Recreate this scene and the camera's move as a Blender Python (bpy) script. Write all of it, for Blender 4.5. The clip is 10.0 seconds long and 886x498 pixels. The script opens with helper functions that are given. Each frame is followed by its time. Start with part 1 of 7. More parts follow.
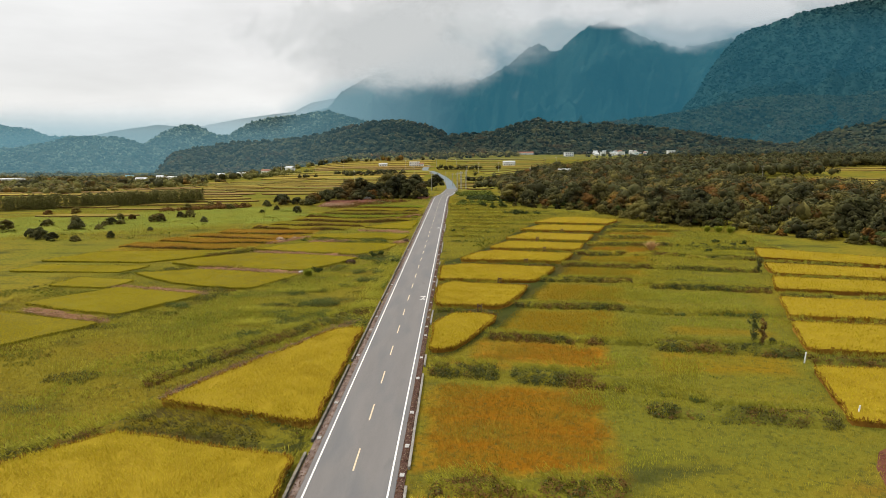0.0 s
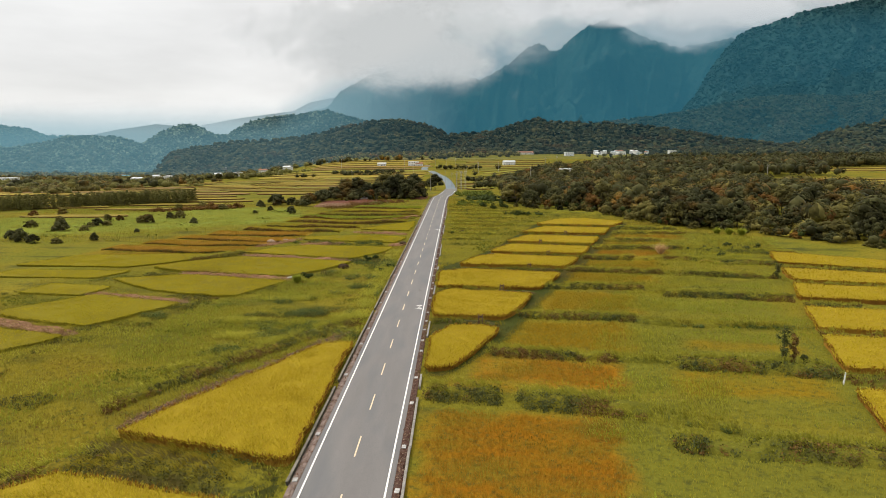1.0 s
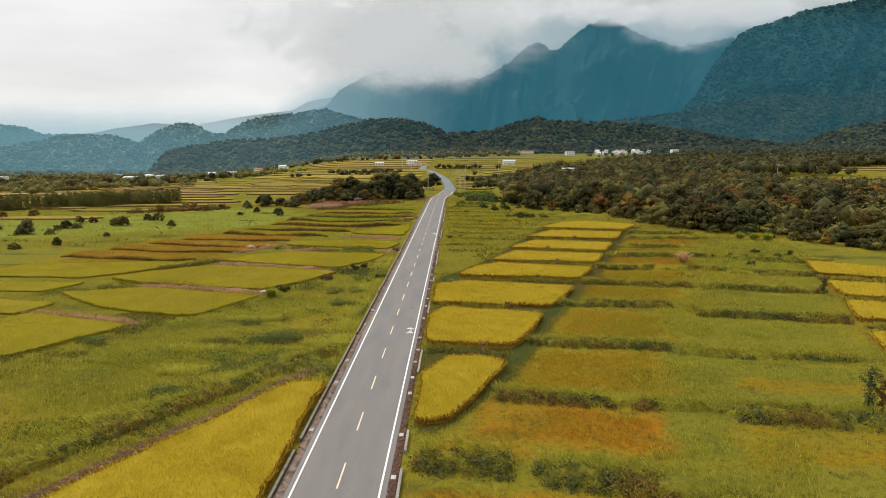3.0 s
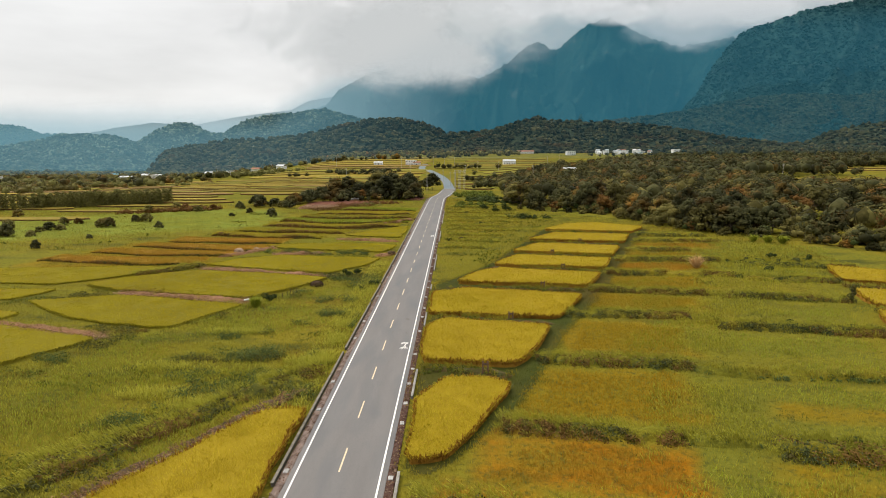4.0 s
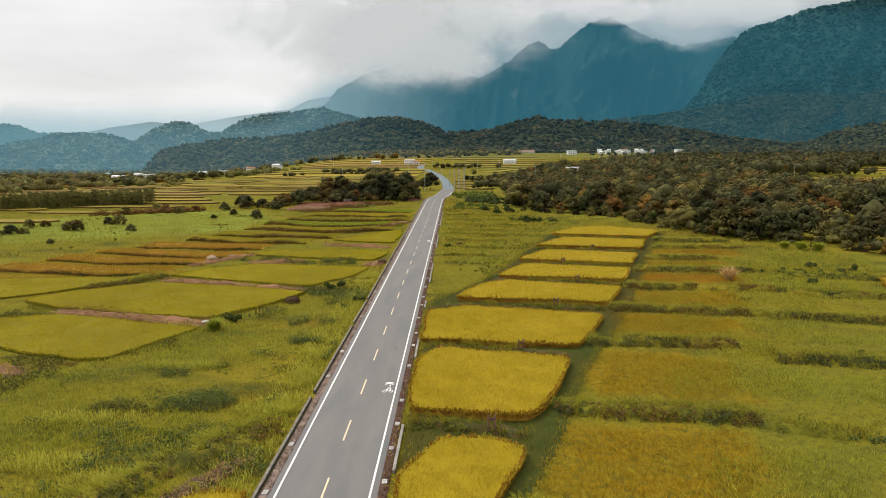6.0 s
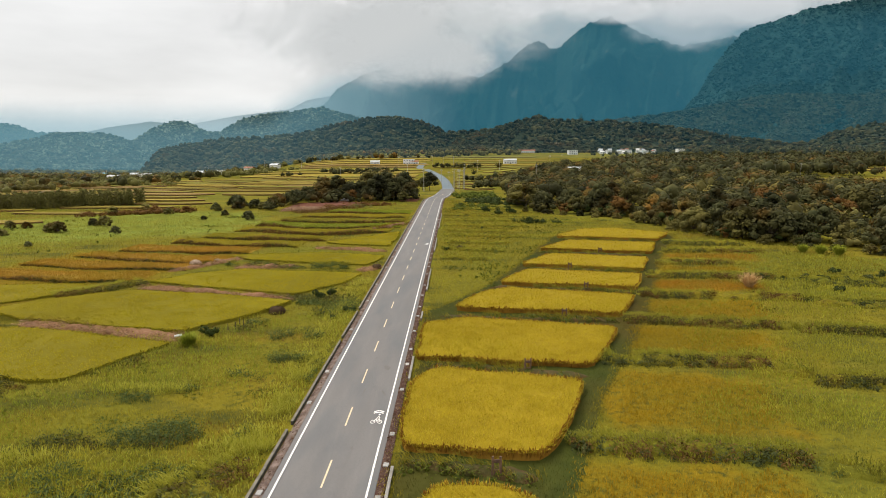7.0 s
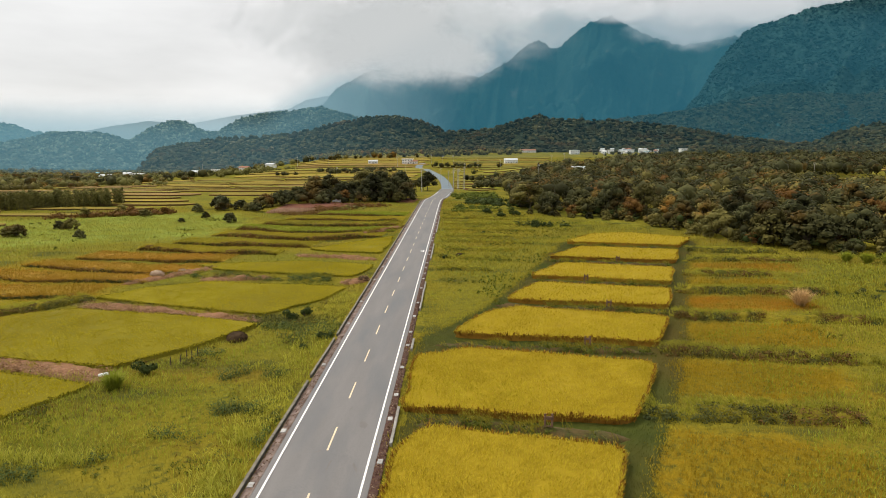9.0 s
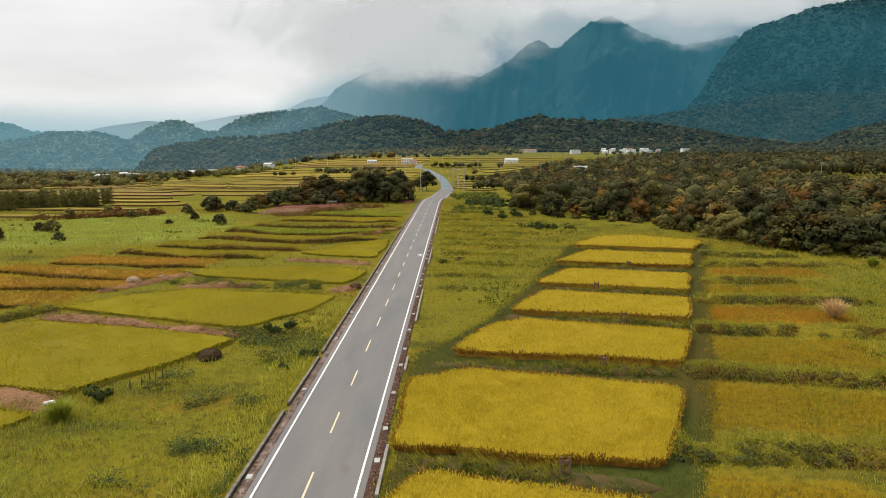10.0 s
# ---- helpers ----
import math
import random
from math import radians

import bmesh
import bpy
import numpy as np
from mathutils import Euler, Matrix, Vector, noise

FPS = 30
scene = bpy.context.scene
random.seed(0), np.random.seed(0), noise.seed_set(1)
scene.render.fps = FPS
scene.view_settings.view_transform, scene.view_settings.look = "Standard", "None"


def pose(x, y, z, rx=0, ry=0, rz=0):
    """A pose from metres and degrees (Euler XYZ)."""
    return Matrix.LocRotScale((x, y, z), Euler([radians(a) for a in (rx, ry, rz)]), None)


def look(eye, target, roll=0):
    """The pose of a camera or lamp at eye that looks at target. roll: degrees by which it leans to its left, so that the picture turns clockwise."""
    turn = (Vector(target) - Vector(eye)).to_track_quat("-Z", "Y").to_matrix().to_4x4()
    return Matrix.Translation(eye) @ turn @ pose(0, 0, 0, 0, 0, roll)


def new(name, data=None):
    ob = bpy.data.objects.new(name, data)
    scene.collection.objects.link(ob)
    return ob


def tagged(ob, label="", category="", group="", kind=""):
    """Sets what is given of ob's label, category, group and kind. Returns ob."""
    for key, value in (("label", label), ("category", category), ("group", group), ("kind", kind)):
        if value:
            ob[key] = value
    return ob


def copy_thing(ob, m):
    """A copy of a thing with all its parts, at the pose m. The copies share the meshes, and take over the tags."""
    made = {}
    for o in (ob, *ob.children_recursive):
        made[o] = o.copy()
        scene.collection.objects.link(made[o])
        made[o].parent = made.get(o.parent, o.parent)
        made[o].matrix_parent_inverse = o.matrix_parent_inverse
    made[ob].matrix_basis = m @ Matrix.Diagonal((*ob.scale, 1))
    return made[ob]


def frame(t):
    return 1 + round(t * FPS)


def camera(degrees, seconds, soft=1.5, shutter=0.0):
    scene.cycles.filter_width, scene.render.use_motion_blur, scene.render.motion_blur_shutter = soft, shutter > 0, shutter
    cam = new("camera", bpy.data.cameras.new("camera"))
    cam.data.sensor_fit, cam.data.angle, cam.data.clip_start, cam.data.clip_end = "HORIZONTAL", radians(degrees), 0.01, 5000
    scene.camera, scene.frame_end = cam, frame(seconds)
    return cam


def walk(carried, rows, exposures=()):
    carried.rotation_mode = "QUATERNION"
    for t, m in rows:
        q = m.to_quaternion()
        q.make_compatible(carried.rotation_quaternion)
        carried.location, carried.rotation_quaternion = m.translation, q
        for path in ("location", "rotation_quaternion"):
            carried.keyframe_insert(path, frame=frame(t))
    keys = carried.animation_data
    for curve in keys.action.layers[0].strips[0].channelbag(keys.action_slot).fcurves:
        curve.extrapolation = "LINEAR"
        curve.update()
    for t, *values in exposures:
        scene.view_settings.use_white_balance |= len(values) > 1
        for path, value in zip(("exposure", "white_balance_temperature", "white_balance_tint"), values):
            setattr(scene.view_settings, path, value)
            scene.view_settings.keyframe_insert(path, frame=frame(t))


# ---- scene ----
cam = camera(73.0, 10.0, soft=0.62)
# seconds, x, y, z, yaw, pitch, roll; the road runs along y, its surface lies at z = 0
ROWS = [
    (0.0, 9.385, -51.122, 28.535, 1.344, -9.706, 0.381),
    (0.5, 9.423, -46.904, 28.315, 1.322, -9.718, 0.362),
    (1.0, 9.461, -42.693, 28.092, 1.301, -9.728, 0.342),
    (1.5, 9.500, -38.488, 27.865, 1.281, -9.738, 0.323),
    (2.0, 9.539, -34.290, 27.634, 1.263, -9.747, 0.305),
    (2.5, 9.579, -30.098, 27.399, 1.245, -9.755, 0.286),
    (3.0, 9.619, -25.912, 27.161, 1.229, -9.762, 0.268),
    (3.5, 9.660, -21.733, 26.920, 1.214, -9.769, 0.251),
    (4.0, 9.701, -17.560, 26.675, 1.200, -9.774, 0.233),
    (4.5, 9.743, -13.393, 26.426, 1.187, -9.778, 0.216),
    (5.0, 9.785, -9.232, 26.174, 1.176, -9.782, 0.200),
    (5.5, 9.828, -5.078, 25.918, 1.165, -9.784, 0.183),
    (6.0, 9.871, -0.931, 25.658, 1.156, -9.786, 0.167),
    (6.5, 9.915, 3.211, 25.395, 1.148, -9.787, 0.152),
    (7.0, 9.959, 7.346, 25.129, 1.140, -9.787, 0.136),
    (7.5, 10.004, 11.474, 24.858, 1.134, -9.786, 0.121),
    (8.0, 10.050, 15.597, 24.584, 1.130, -9.784, 0.106),
    (8.5, 10.095, 19.713, 24.307, 1.126, -9.781, 0.092),
    (9.0, 10.142, 23.823, 24.026, 1.123, -9.777, 0.078),
    (9.5, 10.189, 27.926, 23.741, 1.122, -9.772, 0.064),
    (10.0, 10.236, 32.023, 23.453, 1.122, -9.766, 0.051),
]
walk(cam, [(t, pose(x, y, z, 90 + pitch, roll, yaw)) for t, x, y, z, yaw, pitch, roll in ROWS])

# ---- light: a bright overcast sky, whiter low on one side, with a broad veiled sun ----
SUN_ELEV, SUN_AZ = radians(52), radians(-60)      # azimuth from +y, towards -x


def make_world():
    w = bpy.data.worlds.new("overcast_sky")
    scene.world = w
    w.use_nodes = True
    nt = w.node_tree
    nt.nodes.clear()
    N, L = nt.nodes.new, nt.links.new
    out, bg = N("ShaderNodeOutputWorld"), N("ShaderNodeBackground")
    sky = N("ShaderNodeTexSky")
    sky.sky_type, sky.sun_disc = "NISHITA", False
    sky.sun_elevation, sky.sun_rotation = SUN_ELEV, SUN_AZ
    dim = N("ShaderNodeMix"); dim.data_type, dim.blend_type = "RGBA", "MULTIPLY"
    dim.inputs["Factor"].default_value = 1.0
    L(sky.outputs["Color"], dim.inputs["A"]); dim.inputs["B"].default_value = (0.1, 0.1, 0.1, 1)
    tc, sep = N("ShaderNodeTexCoord"), N("ShaderNodeSeparateXYZ")
    L(tc.outputs["Generated"], sep.inputs[0])
    # long soft cloud streaks: the direction is flattened so that the noise stretches sideways
    mp = N("ShaderNodeMapping"); mp.inputs["Scale"].default_value = (1.6, 1.6, 6.5)
    L(tc.outputs["Generated"], mp.inputs[0])
    n1 = N("ShaderNodeTexNoise"); n1.inputs["Scale"].default_value = 1.7; n1.inputs["Detail"].default_value = 7; n1.inputs["Roughness"].default_value = 0.52
    L(mp.outputs[0], n1.inputs["Vector"])
    # cloud brightness: from bright (towards -x) to grey (towards +x)
    side = N("ShaderNodeMapRange"); side.interpolation_type = "SMOOTHSTEP"
    side.inputs["From Min"].default_value, side.inputs["From Max"].default_value = -0.45, 0.35
    side.inputs["To Min"].default_value, side.inputs["To Max"].default_value = 0.90, 0.68
    L(sep.outputs["X"], side.inputs["Value"])
    var = N("ShaderNodeMapRange")
    var.inputs["From Min"].default_value, var.inputs["From Max"].default_value = 0.3, 0.7
    var.inputs["To Min"].default_value, var.inputs["To Max"].default_value = 0.84, 1.08
    L(n1.outputs["Fac"], var.inputs["Value"])
    mul = N("ShaderNodeMath"); mul.operation = "MULTIPLY"
    L(side.outputs[0], mul.inputs[0]); L(var.outputs[0], mul.inputs[1])
    # an overcast sky is brightest overhead
    zen = N("ShaderNodeMapRange"); zen.inputs["From Min"].default_value, zen.inputs["From Max"].default_value = 0.30, 0.85
    zen.inputs["To Min"].default_value, zen.inputs["To Max"].default_value = 1.0, 2.0
    L(sep.outputs["Z"], zen.inputs["Value"])
    mul2 = N("ShaderNodeMath"); mul2.operation = "MULTIPLY"
    L(mul.outputs[0], mul2.inputs[0]); L(zen.outputs[0], mul2.inputs[1])
    tint = N("ShaderNodeCombineColor")
    for i, k in enumerate((1.0, 0.995, 0.98)):
        m = N("ShaderNodeMath"); m.operation = "MULTIPLY"; m.inputs[1].default_value = k
        L(mul2.outputs[0], m.inputs[0]); L(m.outputs[0], tint.inputs[i])
    mix = N("ShaderNodeMix"); mix.data_type = "RGBA"; mix.inputs["Factor"].default_value = 0.94
    L(dim.outputs["Result"], mix.inputs["A"]); L(tint.outputs[0], mix.inputs["B"])
    L(mix.outputs["Result"], bg.inputs["Color"]); bg.inputs["Strength"].default_value = 1.0
    L(bg.outputs[0], out.inputs["Surface"])


make_world()
sun = new("sun", bpy.data.lights.new("sun", "SUN"))
sun.data.energy, sun.data.angle, sun.data.color = 2.4, radians(14), (1.0, 0.92, 0.80)
sun.matrix_world = look((math.sin(SUN_AZ) * math.cos(SUN_ELEV) * 100, math.cos(SUN_AZ) * math.cos(SUN_ELEV) * 100, math.sin(SUN_ELEV) * 100), (0, 0, 0))
scene.view_settings.exposure = 0.0


# ---- materials ----
def mix_color(nt, fac, a, b, mode="MIX"):
    m = nt.nodes.new("ShaderNodeMix")
    m.data_type, m.blend_type = "RGBA", mode
    for socket, value in ((m.inputs["Factor"], fac), (m.inputs["A"], a), (m.inputs["B"], b)):
        if isinstance(value, bpy.types.NodeSocket):
            nt.links.new(value, socket)
        elif isinstance(value, tuple):
            socket.default_value = (*value, 1)
        else:
            socket.default_value = value
    return m.outputs["Result"]


def noise_fac(nt, scale, detail=4, lo=0.35, hi=0.65, stretch=(1, 1, 1), rough=0.55, dist=0.0, kind="noise"):
    """A 0..1 mask from world-sized noise; scale: cycles per metre."""
    geo = nt.nodes.new("ShaderNodeNewGeometry")
    mp = nt.nodes.new("ShaderNodeMapping")
    mp.inputs["Scale"].default_value = [scale * s for s in stretch]
    nt.links.new(geo.outputs["Position"], mp.inputs[0])
    if kind == "noise":
        n = nt.nodes.new("ShaderNodeTexNoise")
        n.inputs["Scale"].default_value, n.inputs["Detail"].default_value = 1.0, detail
        n.inputs["Roughness"].default_value, n.inputs["Distortion"].default_value = rough, dist
        out = n.outputs["Fac"]
    else:
        n = nt.nodes.new("ShaderNodeTexVoronoi")
        n.inputs["Scale"].default_value = 1.0
        s = nt.nodes.new("ShaderNodeSeparateColor")
        nt.links.new(n.outputs["Color"], s.inputs[0])
        out = s.outputs[0]
    nt.links.new(mp.outputs[0], n.inputs["Vector"])
    r = nt.nodes.new("ShaderNodeMapRange")
    r.inputs["From Min"].default_value, r.inputs["From Max"].default_value = lo, hi
    nt.links.new(out, r.inputs["Value"])
    return r.outputs[0]


def start_mat(name, rough=0.8, spec=0.2, metal=0.0):
    m = bpy.data.materials.new(name)
    m.use_nodes = True
    b = m.node_tree.nodes["Principled BSDF"]
    b.inputs["Roughness"].default_value, b.inputs["Specular IOR Level"].default_value, b.inputs["Metallic"].default_value = rough, spec, metal
    return m, m.node_tree, b


def bump(nt, b, fac, strength, distance):
    k = nt.nodes.new("ShaderNodeBump")
    k.inputs["Strength"].default_value, k.inputs["Distance"].default_value = strength, distance
    nt.links.new(fac, k.inputs["Height"])
    nt.links.new(k.outputs[0], b.inputs["Normal"])


def island(nt):
    return nt.nodes.new("ShaderNodeNewGeometry").outputs["Random Per Island"]


def each(nt):
    return nt.nodes.new("ShaderNodeObjectInfo").outputs["Random"]


def plain_mat(name, c1, c2, scale=1.0, rough=0.8, spec=0.2, metal=0.0, fine=8.0, bumpd=0.01, per_piece=0.0):
    """Two-scale mottled surface."""
    m, nt, b = start_mat(name, rough, spec, metal)
    col = mix_color(nt, noise_fac(nt, scale, 5), c1, c2)
    dark = tuple(0.55 * v for v in c1)
    col = mix_color(nt, noise_fac(nt, fine * scale, 4, 0.55, 0.8), col, dark)
    if per_piece:
        h = nt.nodes.new("ShaderNodeHueSaturation")
        r = nt.nodes.new("ShaderNodeMapRange")
        r.inputs["To Min"].default_value, r.inputs["To Max"].default_value = 1 - per_piece, 1 + per_piece
        nt.links.new(each(nt), r.inputs["Value"]); nt.links.new(r.outputs[0], h.inputs["Value"]); nt.links.new(col, h.inputs["Color"])
        col = h.outputs["Color"]
    nt.links.new(col, b.inputs["Base Color"])
    if bumpd:
        bump(nt, b, noise_fac(nt, fine * scale, 5, 0.2, 0.8), 0.6, bumpd)
    return m


# fallow plots that went dry: centre x, y, half width, half depth, turn in degrees
RUST_PLOTS = [(15.3, 7.8, 10.0, 10.0, -4), (21, 30, 9.5, 5.0, -8), (56.5, 115, 10.5, 4.6, -6), (69, 144, 10.5, 4, -2), (13, 25.5, 5, 2, -6)]
OCHRE_PLOTS = [(45, 26, 9, 4.2, -12), (50, 40, 8, 2.2, -12), (26.5, 45.5, 10, 7.5, -9), (33.5, 64.5, 9, 7.5, -10), (42.5, 84, 10.5, 5.6, -6), (49.5, 99.5, 10.5, 5.4, -6), (60.5, 129.5, 9.5, 4, -4), (-66, 132, 20, 14, -14), (-76, 112, 18, 9, -12)]

# the fresh green meadow down the valley
HERB_PLOTS = [(47, 22, 10, 7, -12), (49, 42, 12, 7, -12), (56, 60, 11, 8, -12), (64, 78, 9, 6, -12), (45, 6, 13, 8, -12), (31, 18, 4, 18, -15), (33, 36, 3, 10, -12), (50, 36, 10, 4, -12), (63, 88, 7, 5, -12), (75, 108, 9, 5, -14), (88, 138, 14, 6, -10)]
GREEN_PLOTS = [(-122, 190, 62, 34, 24), (-95, 205, 40, 22, 28)]


def plot_mask(nt, plots, soft=1.6, wander=2.6):
    """1 inside the plots, fading unevenly over their edges."""
    N, L = nt.nodes.new, nt.links.new
    geo, nz, sub3, wob, add3 = N("ShaderNodeNewGeometry"), N("ShaderNodeTexNoise"), N("ShaderNodeVectorMath"), N("ShaderNodeVectorMath"), N("ShaderNodeVectorMath")
    nz.inputs["Scale"].default_value, nz.inputs["Detail"].default_value = 0.22, 5
    L(geo.outputs["Position"], nz.inputs["Vector"])
    sub3.operation, wob.operation, add3.operation = "SUBTRACT", "SCALE", "ADD"
    sub3.inputs[1].default_value = (0.5, 0.5, 0.5)
    wob.inputs["Scale"].default_value = wander * 2
    L(nz.outputs["Color"], sub3.inputs[0]); L(sub3.outputs[0], wob.inputs[0]); L(wob.outputs[0], add3.inputs[0]); L(geo.outputs["Position"], add3.inputs[1])
    total = None
    for x, y, w, d, turn in plots:
        mp, ab, sp = N("ShaderNodeMapping"), N("ShaderNodeVectorMath"), N("ShaderNodeSeparateXYZ")
        mp.vector_type, ab.operation = "TEXTURE", "ABSOLUTE"
        mp.inputs["Location"].default_value, mp.inputs["Rotation"].default_value = (x, y, 0), (0, 0, radians(turn))
        L(add3.outputs[0], mp.inputs[0]); L(mp.outputs[0], ab.inputs[0]); L(ab.outputs[0], sp.inputs[0])
        for axis, half in (("X", w), ("Y", d)):
            r = N("ShaderNodeMapRange")
            r.inputs["From Min"].default_value, r.inputs["From Max"].default_value = half + soft * 0.5, half - soft
            L(sp.outputs[axis], r.inputs["Value"])
            if axis == "X":
                first = r.outputs[0]
        m = N("ShaderNodeMath"); m.operation = "MULTIPLY"
        L(first, m.inputs[0]); L(r.outputs[0], m.inputs[1])
        if total is None:
            total = m.outputs[0]
        else:
            k = N("ShaderNodeMath"); k.operation = "MAXIMUM"
            L(total, k.inputs[0]); L(m.outputs[0], k.inputs[1])
            total = k.outputs[0]
    # patchy even inside
    k = N("ShaderNodeMath"); k.operation = "MULTIPLY"
    pr = N("ShaderNodeMapRange"); pr.inputs["To Min"].default_value, pr.inputs["To Max"].default_value = 0.35, 1.0
    L(noise_fac(nt, 0.16, 5, 0.35, 0.6, (0.6, 1.5, 1)), pr.inputs["Value"])
    L(total, k.inputs[0]); L(pr.outputs[0], k.inputs[1])
    return k.outputs[0]


def leaf_mat(name, dark, mid, light, scale=0.15, per="island", spread=0.5, rough=0.65, odd=None, odd_scale=0.05, patch=None, cell=None, turf=0.0, plots=False, span=(0.45, 1.75), weedy=None):
    """Foliage: world-sized patches, each blade or leaf a little different. odd: a rarer colour in patches. patch: second large-scale colour."""
    m, nt, b = start_mat(name, rough, 0.04)
    col = mix_color(nt, noise_fac(nt, scale, 4, 0.35, 0.65), dark, mid)
    if patch:
        col = mix_color(nt, noise_fac(nt, 0.035, 4, 0.42, 0.62, dist=0.4), col, patch)
    if plots:
        col = mix_color(nt, plot_mask(nt, GREEN_PLOTS, 6, 3), col, (0.26, 0.30, 0.045))
        col = mix_color(nt, plot_mask(nt, HERB_PLOTS, 2.5, 3), col, (0.205, 0.192, 0.018))
        col = mix_color(nt, plot_mask(nt, OCHRE_PLOTS), col, (0.30, 0.17, 0.008))
        col = mix_color(nt, plot_mask(nt, RUST_PLOTS), col, (0.29, 0.14, 0.010))
    if weedy:
        col = mix_color(nt, noise_fac(nt, 0.42, 5, 0.50, 0.68, (0.6, 1.3, 1), 0.6, 0.5), col, weedy)
        col = mix_color(nt, noise_fac(nt, 0.10, 5, 0.55, 0.70, (0.6, 1.3, 1), 0.6, 0.8), col, (0.34, 0.33, 0.022))
    rnd = island(nt) if per == "island" else each(nt)
    mul = nt.nodes.new("ShaderNodeMath"); mul.operation, mul.inputs[1].default_value = "MULTIPLY", spread
    nt.links.new(rnd, mul.inputs[0])
    col = mix_color(nt, mul.outputs[0], col, light)
    if odd:
        col = mix_color(nt, noise_fac(nt, odd_scale, 3, 0.56, 0.68), col, odd)
    if cell:                                   # crown-sized differences from tree to tree
        h = nt.nodes.new("ShaderNodeHueSaturation")
        r = nt.nodes.new("ShaderNodeMapRange")
        r.inputs["To Min"].default_value, r.inputs["To Max"].default_value = span
        nt.links.new(noise_fac(nt, cell, 2, 0.0, 1.0, (1, 1, 0.3), kind="cells"), r.inputs["Value"])
        nt.links.new(r.outputs[0], h.inputs["Value"]); nt.links.new(col, h.inputs["Color"])
        col = h.outputs["Color"]
    if turf:                                   # blades stand so close that they catch the light as one nap
        geo, up, nm = nt.nodes.new("ShaderNodeNewGeometry"), nt.nodes.new("ShaderNodeMix"), nt.nodes.new("ShaderNodeVectorMath")
        up.data_type, nm.operation = "VECTOR", "NORMALIZE"
        up.inputs["Factor"].default_value = turf
        nt.links.new(geo.outputs["Normal"], up.inputs["A"]); up.inputs["B"].default_value = (0, 0, 1)
        nt.links.new(up.outputs["Result"], nm.inputs[0]); nt.links.new(nm.outputs[0], b.inputs["Normal"])
    nt.links.new(col, b.inputs["Base Color"])
    # thin leaves let part of the light through
    tl, mx = nt.nodes.new("ShaderNodeBsdfTranslucent"), nt.nodes.new("ShaderNodeMixShader")
    mx.inputs[0].default_value = 0.28 if turf else 0.15
    nt.links.new(col, tl.inputs["Color"])
    nt.links.new(b.outputs[0], mx.inputs[1]); nt.links.new(tl.outputs[0], mx.inputs[2])
    nt.links.new(mx.outputs[0], nt.nodes["Material Output"].inputs["Surface"])
    return m


def ground_mat():
    m, nt, b = start_mat("meadow_ground", 0.95, 0.03)
    green, olive, dark, straw = (0.145, 0.137, 0.014), (0.195, 0.152, 0.014), (0.062, 0.065, 0.014), (0.19, 0.12, 0.015)
    col = mix_color(nt, noise_fac(nt, 0.03, 5, 0.4, 0.62, dist=0.5), green, olive)
    col = mix_color(nt, noise_fac(nt, 0.11, 5, 0.52, 0.68, (0.5, 1.4, 1)), col, dark)
    col = mix_color(nt, noise_fac(nt, 0.05, 4, 0.6, 0.75, (0.6, 1.6, 1)), col, straw)
    col = mix_color(nt, plot_mask(nt, GREEN_PLOTS, 6, 3), col, (0.21, 0.25, 0.04))
    col = mix_color(nt, plot_mask(nt, HERB_PLOTS, 2.5, 3), col, (0.135, 0.130, 0.016))
    col = mix_color(nt, plot_mask(nt, OCHRE_PLOTS), col, (0.21, 0.135, 0.008))
    col = mix_color(nt, plot_mask(nt, RUST_PLOTS), col, (0.27, 0.115, 0.006))
    col = mix_color(nt, noise_fac(nt, 1.6, 5, 0.5, 0.75), col, dark)
    nt.links.new(col, b.inputs["Base Color"])
    bump(nt, b, noise_fac(nt, 1.1, 6, 0.2, 0.8), 0.9, 0.25)
    return m


def asphalt_mat():
    m, nt, b = start_mat("worn_asphalt", 0.72, 0.35)
    col = mix_color(nt, noise_fac(nt, 0.25, 4, 0.3, 0.7, (2.2, 0.25, 1)), (0.148, 0.137, 0.130), (0.182, 0.169, 0.160))
    col = mix_color(nt, noise_fac(nt, 0.20, 5, 0.45, 0.72, (1.6, 0.35, 1), 0.5, 0.4), col, (0.118, 0.120, 0.124))
    col = mix_color(nt, noise_fac(nt, 0.5, 6, 0.60, 0.8, (1, 0.35, 1), 0.6, 0.6), col, (0.125, 0.12, 0.12))
    col = mix_color(nt, noise_fac(nt, 12, 3, 0.45, 0.8), col, (0.12, 0.115, 0.11))
    nt.links.new(col, b.inputs["Base Color"])
    bump(nt, b, noise_fac(nt, 30, 3, 0.2, 0.8), 0.4, 0.01)
    return m


def paint_mat(name, c, worn):
    m, nt, b = start_mat(name, 0.6, 0.3)
    col = mix_color(nt, noise_fac(nt, 6, 5, 0.55, 0.75), c, worn)
    nt.links.new(col, b.inputs["Base Color"])
    return m


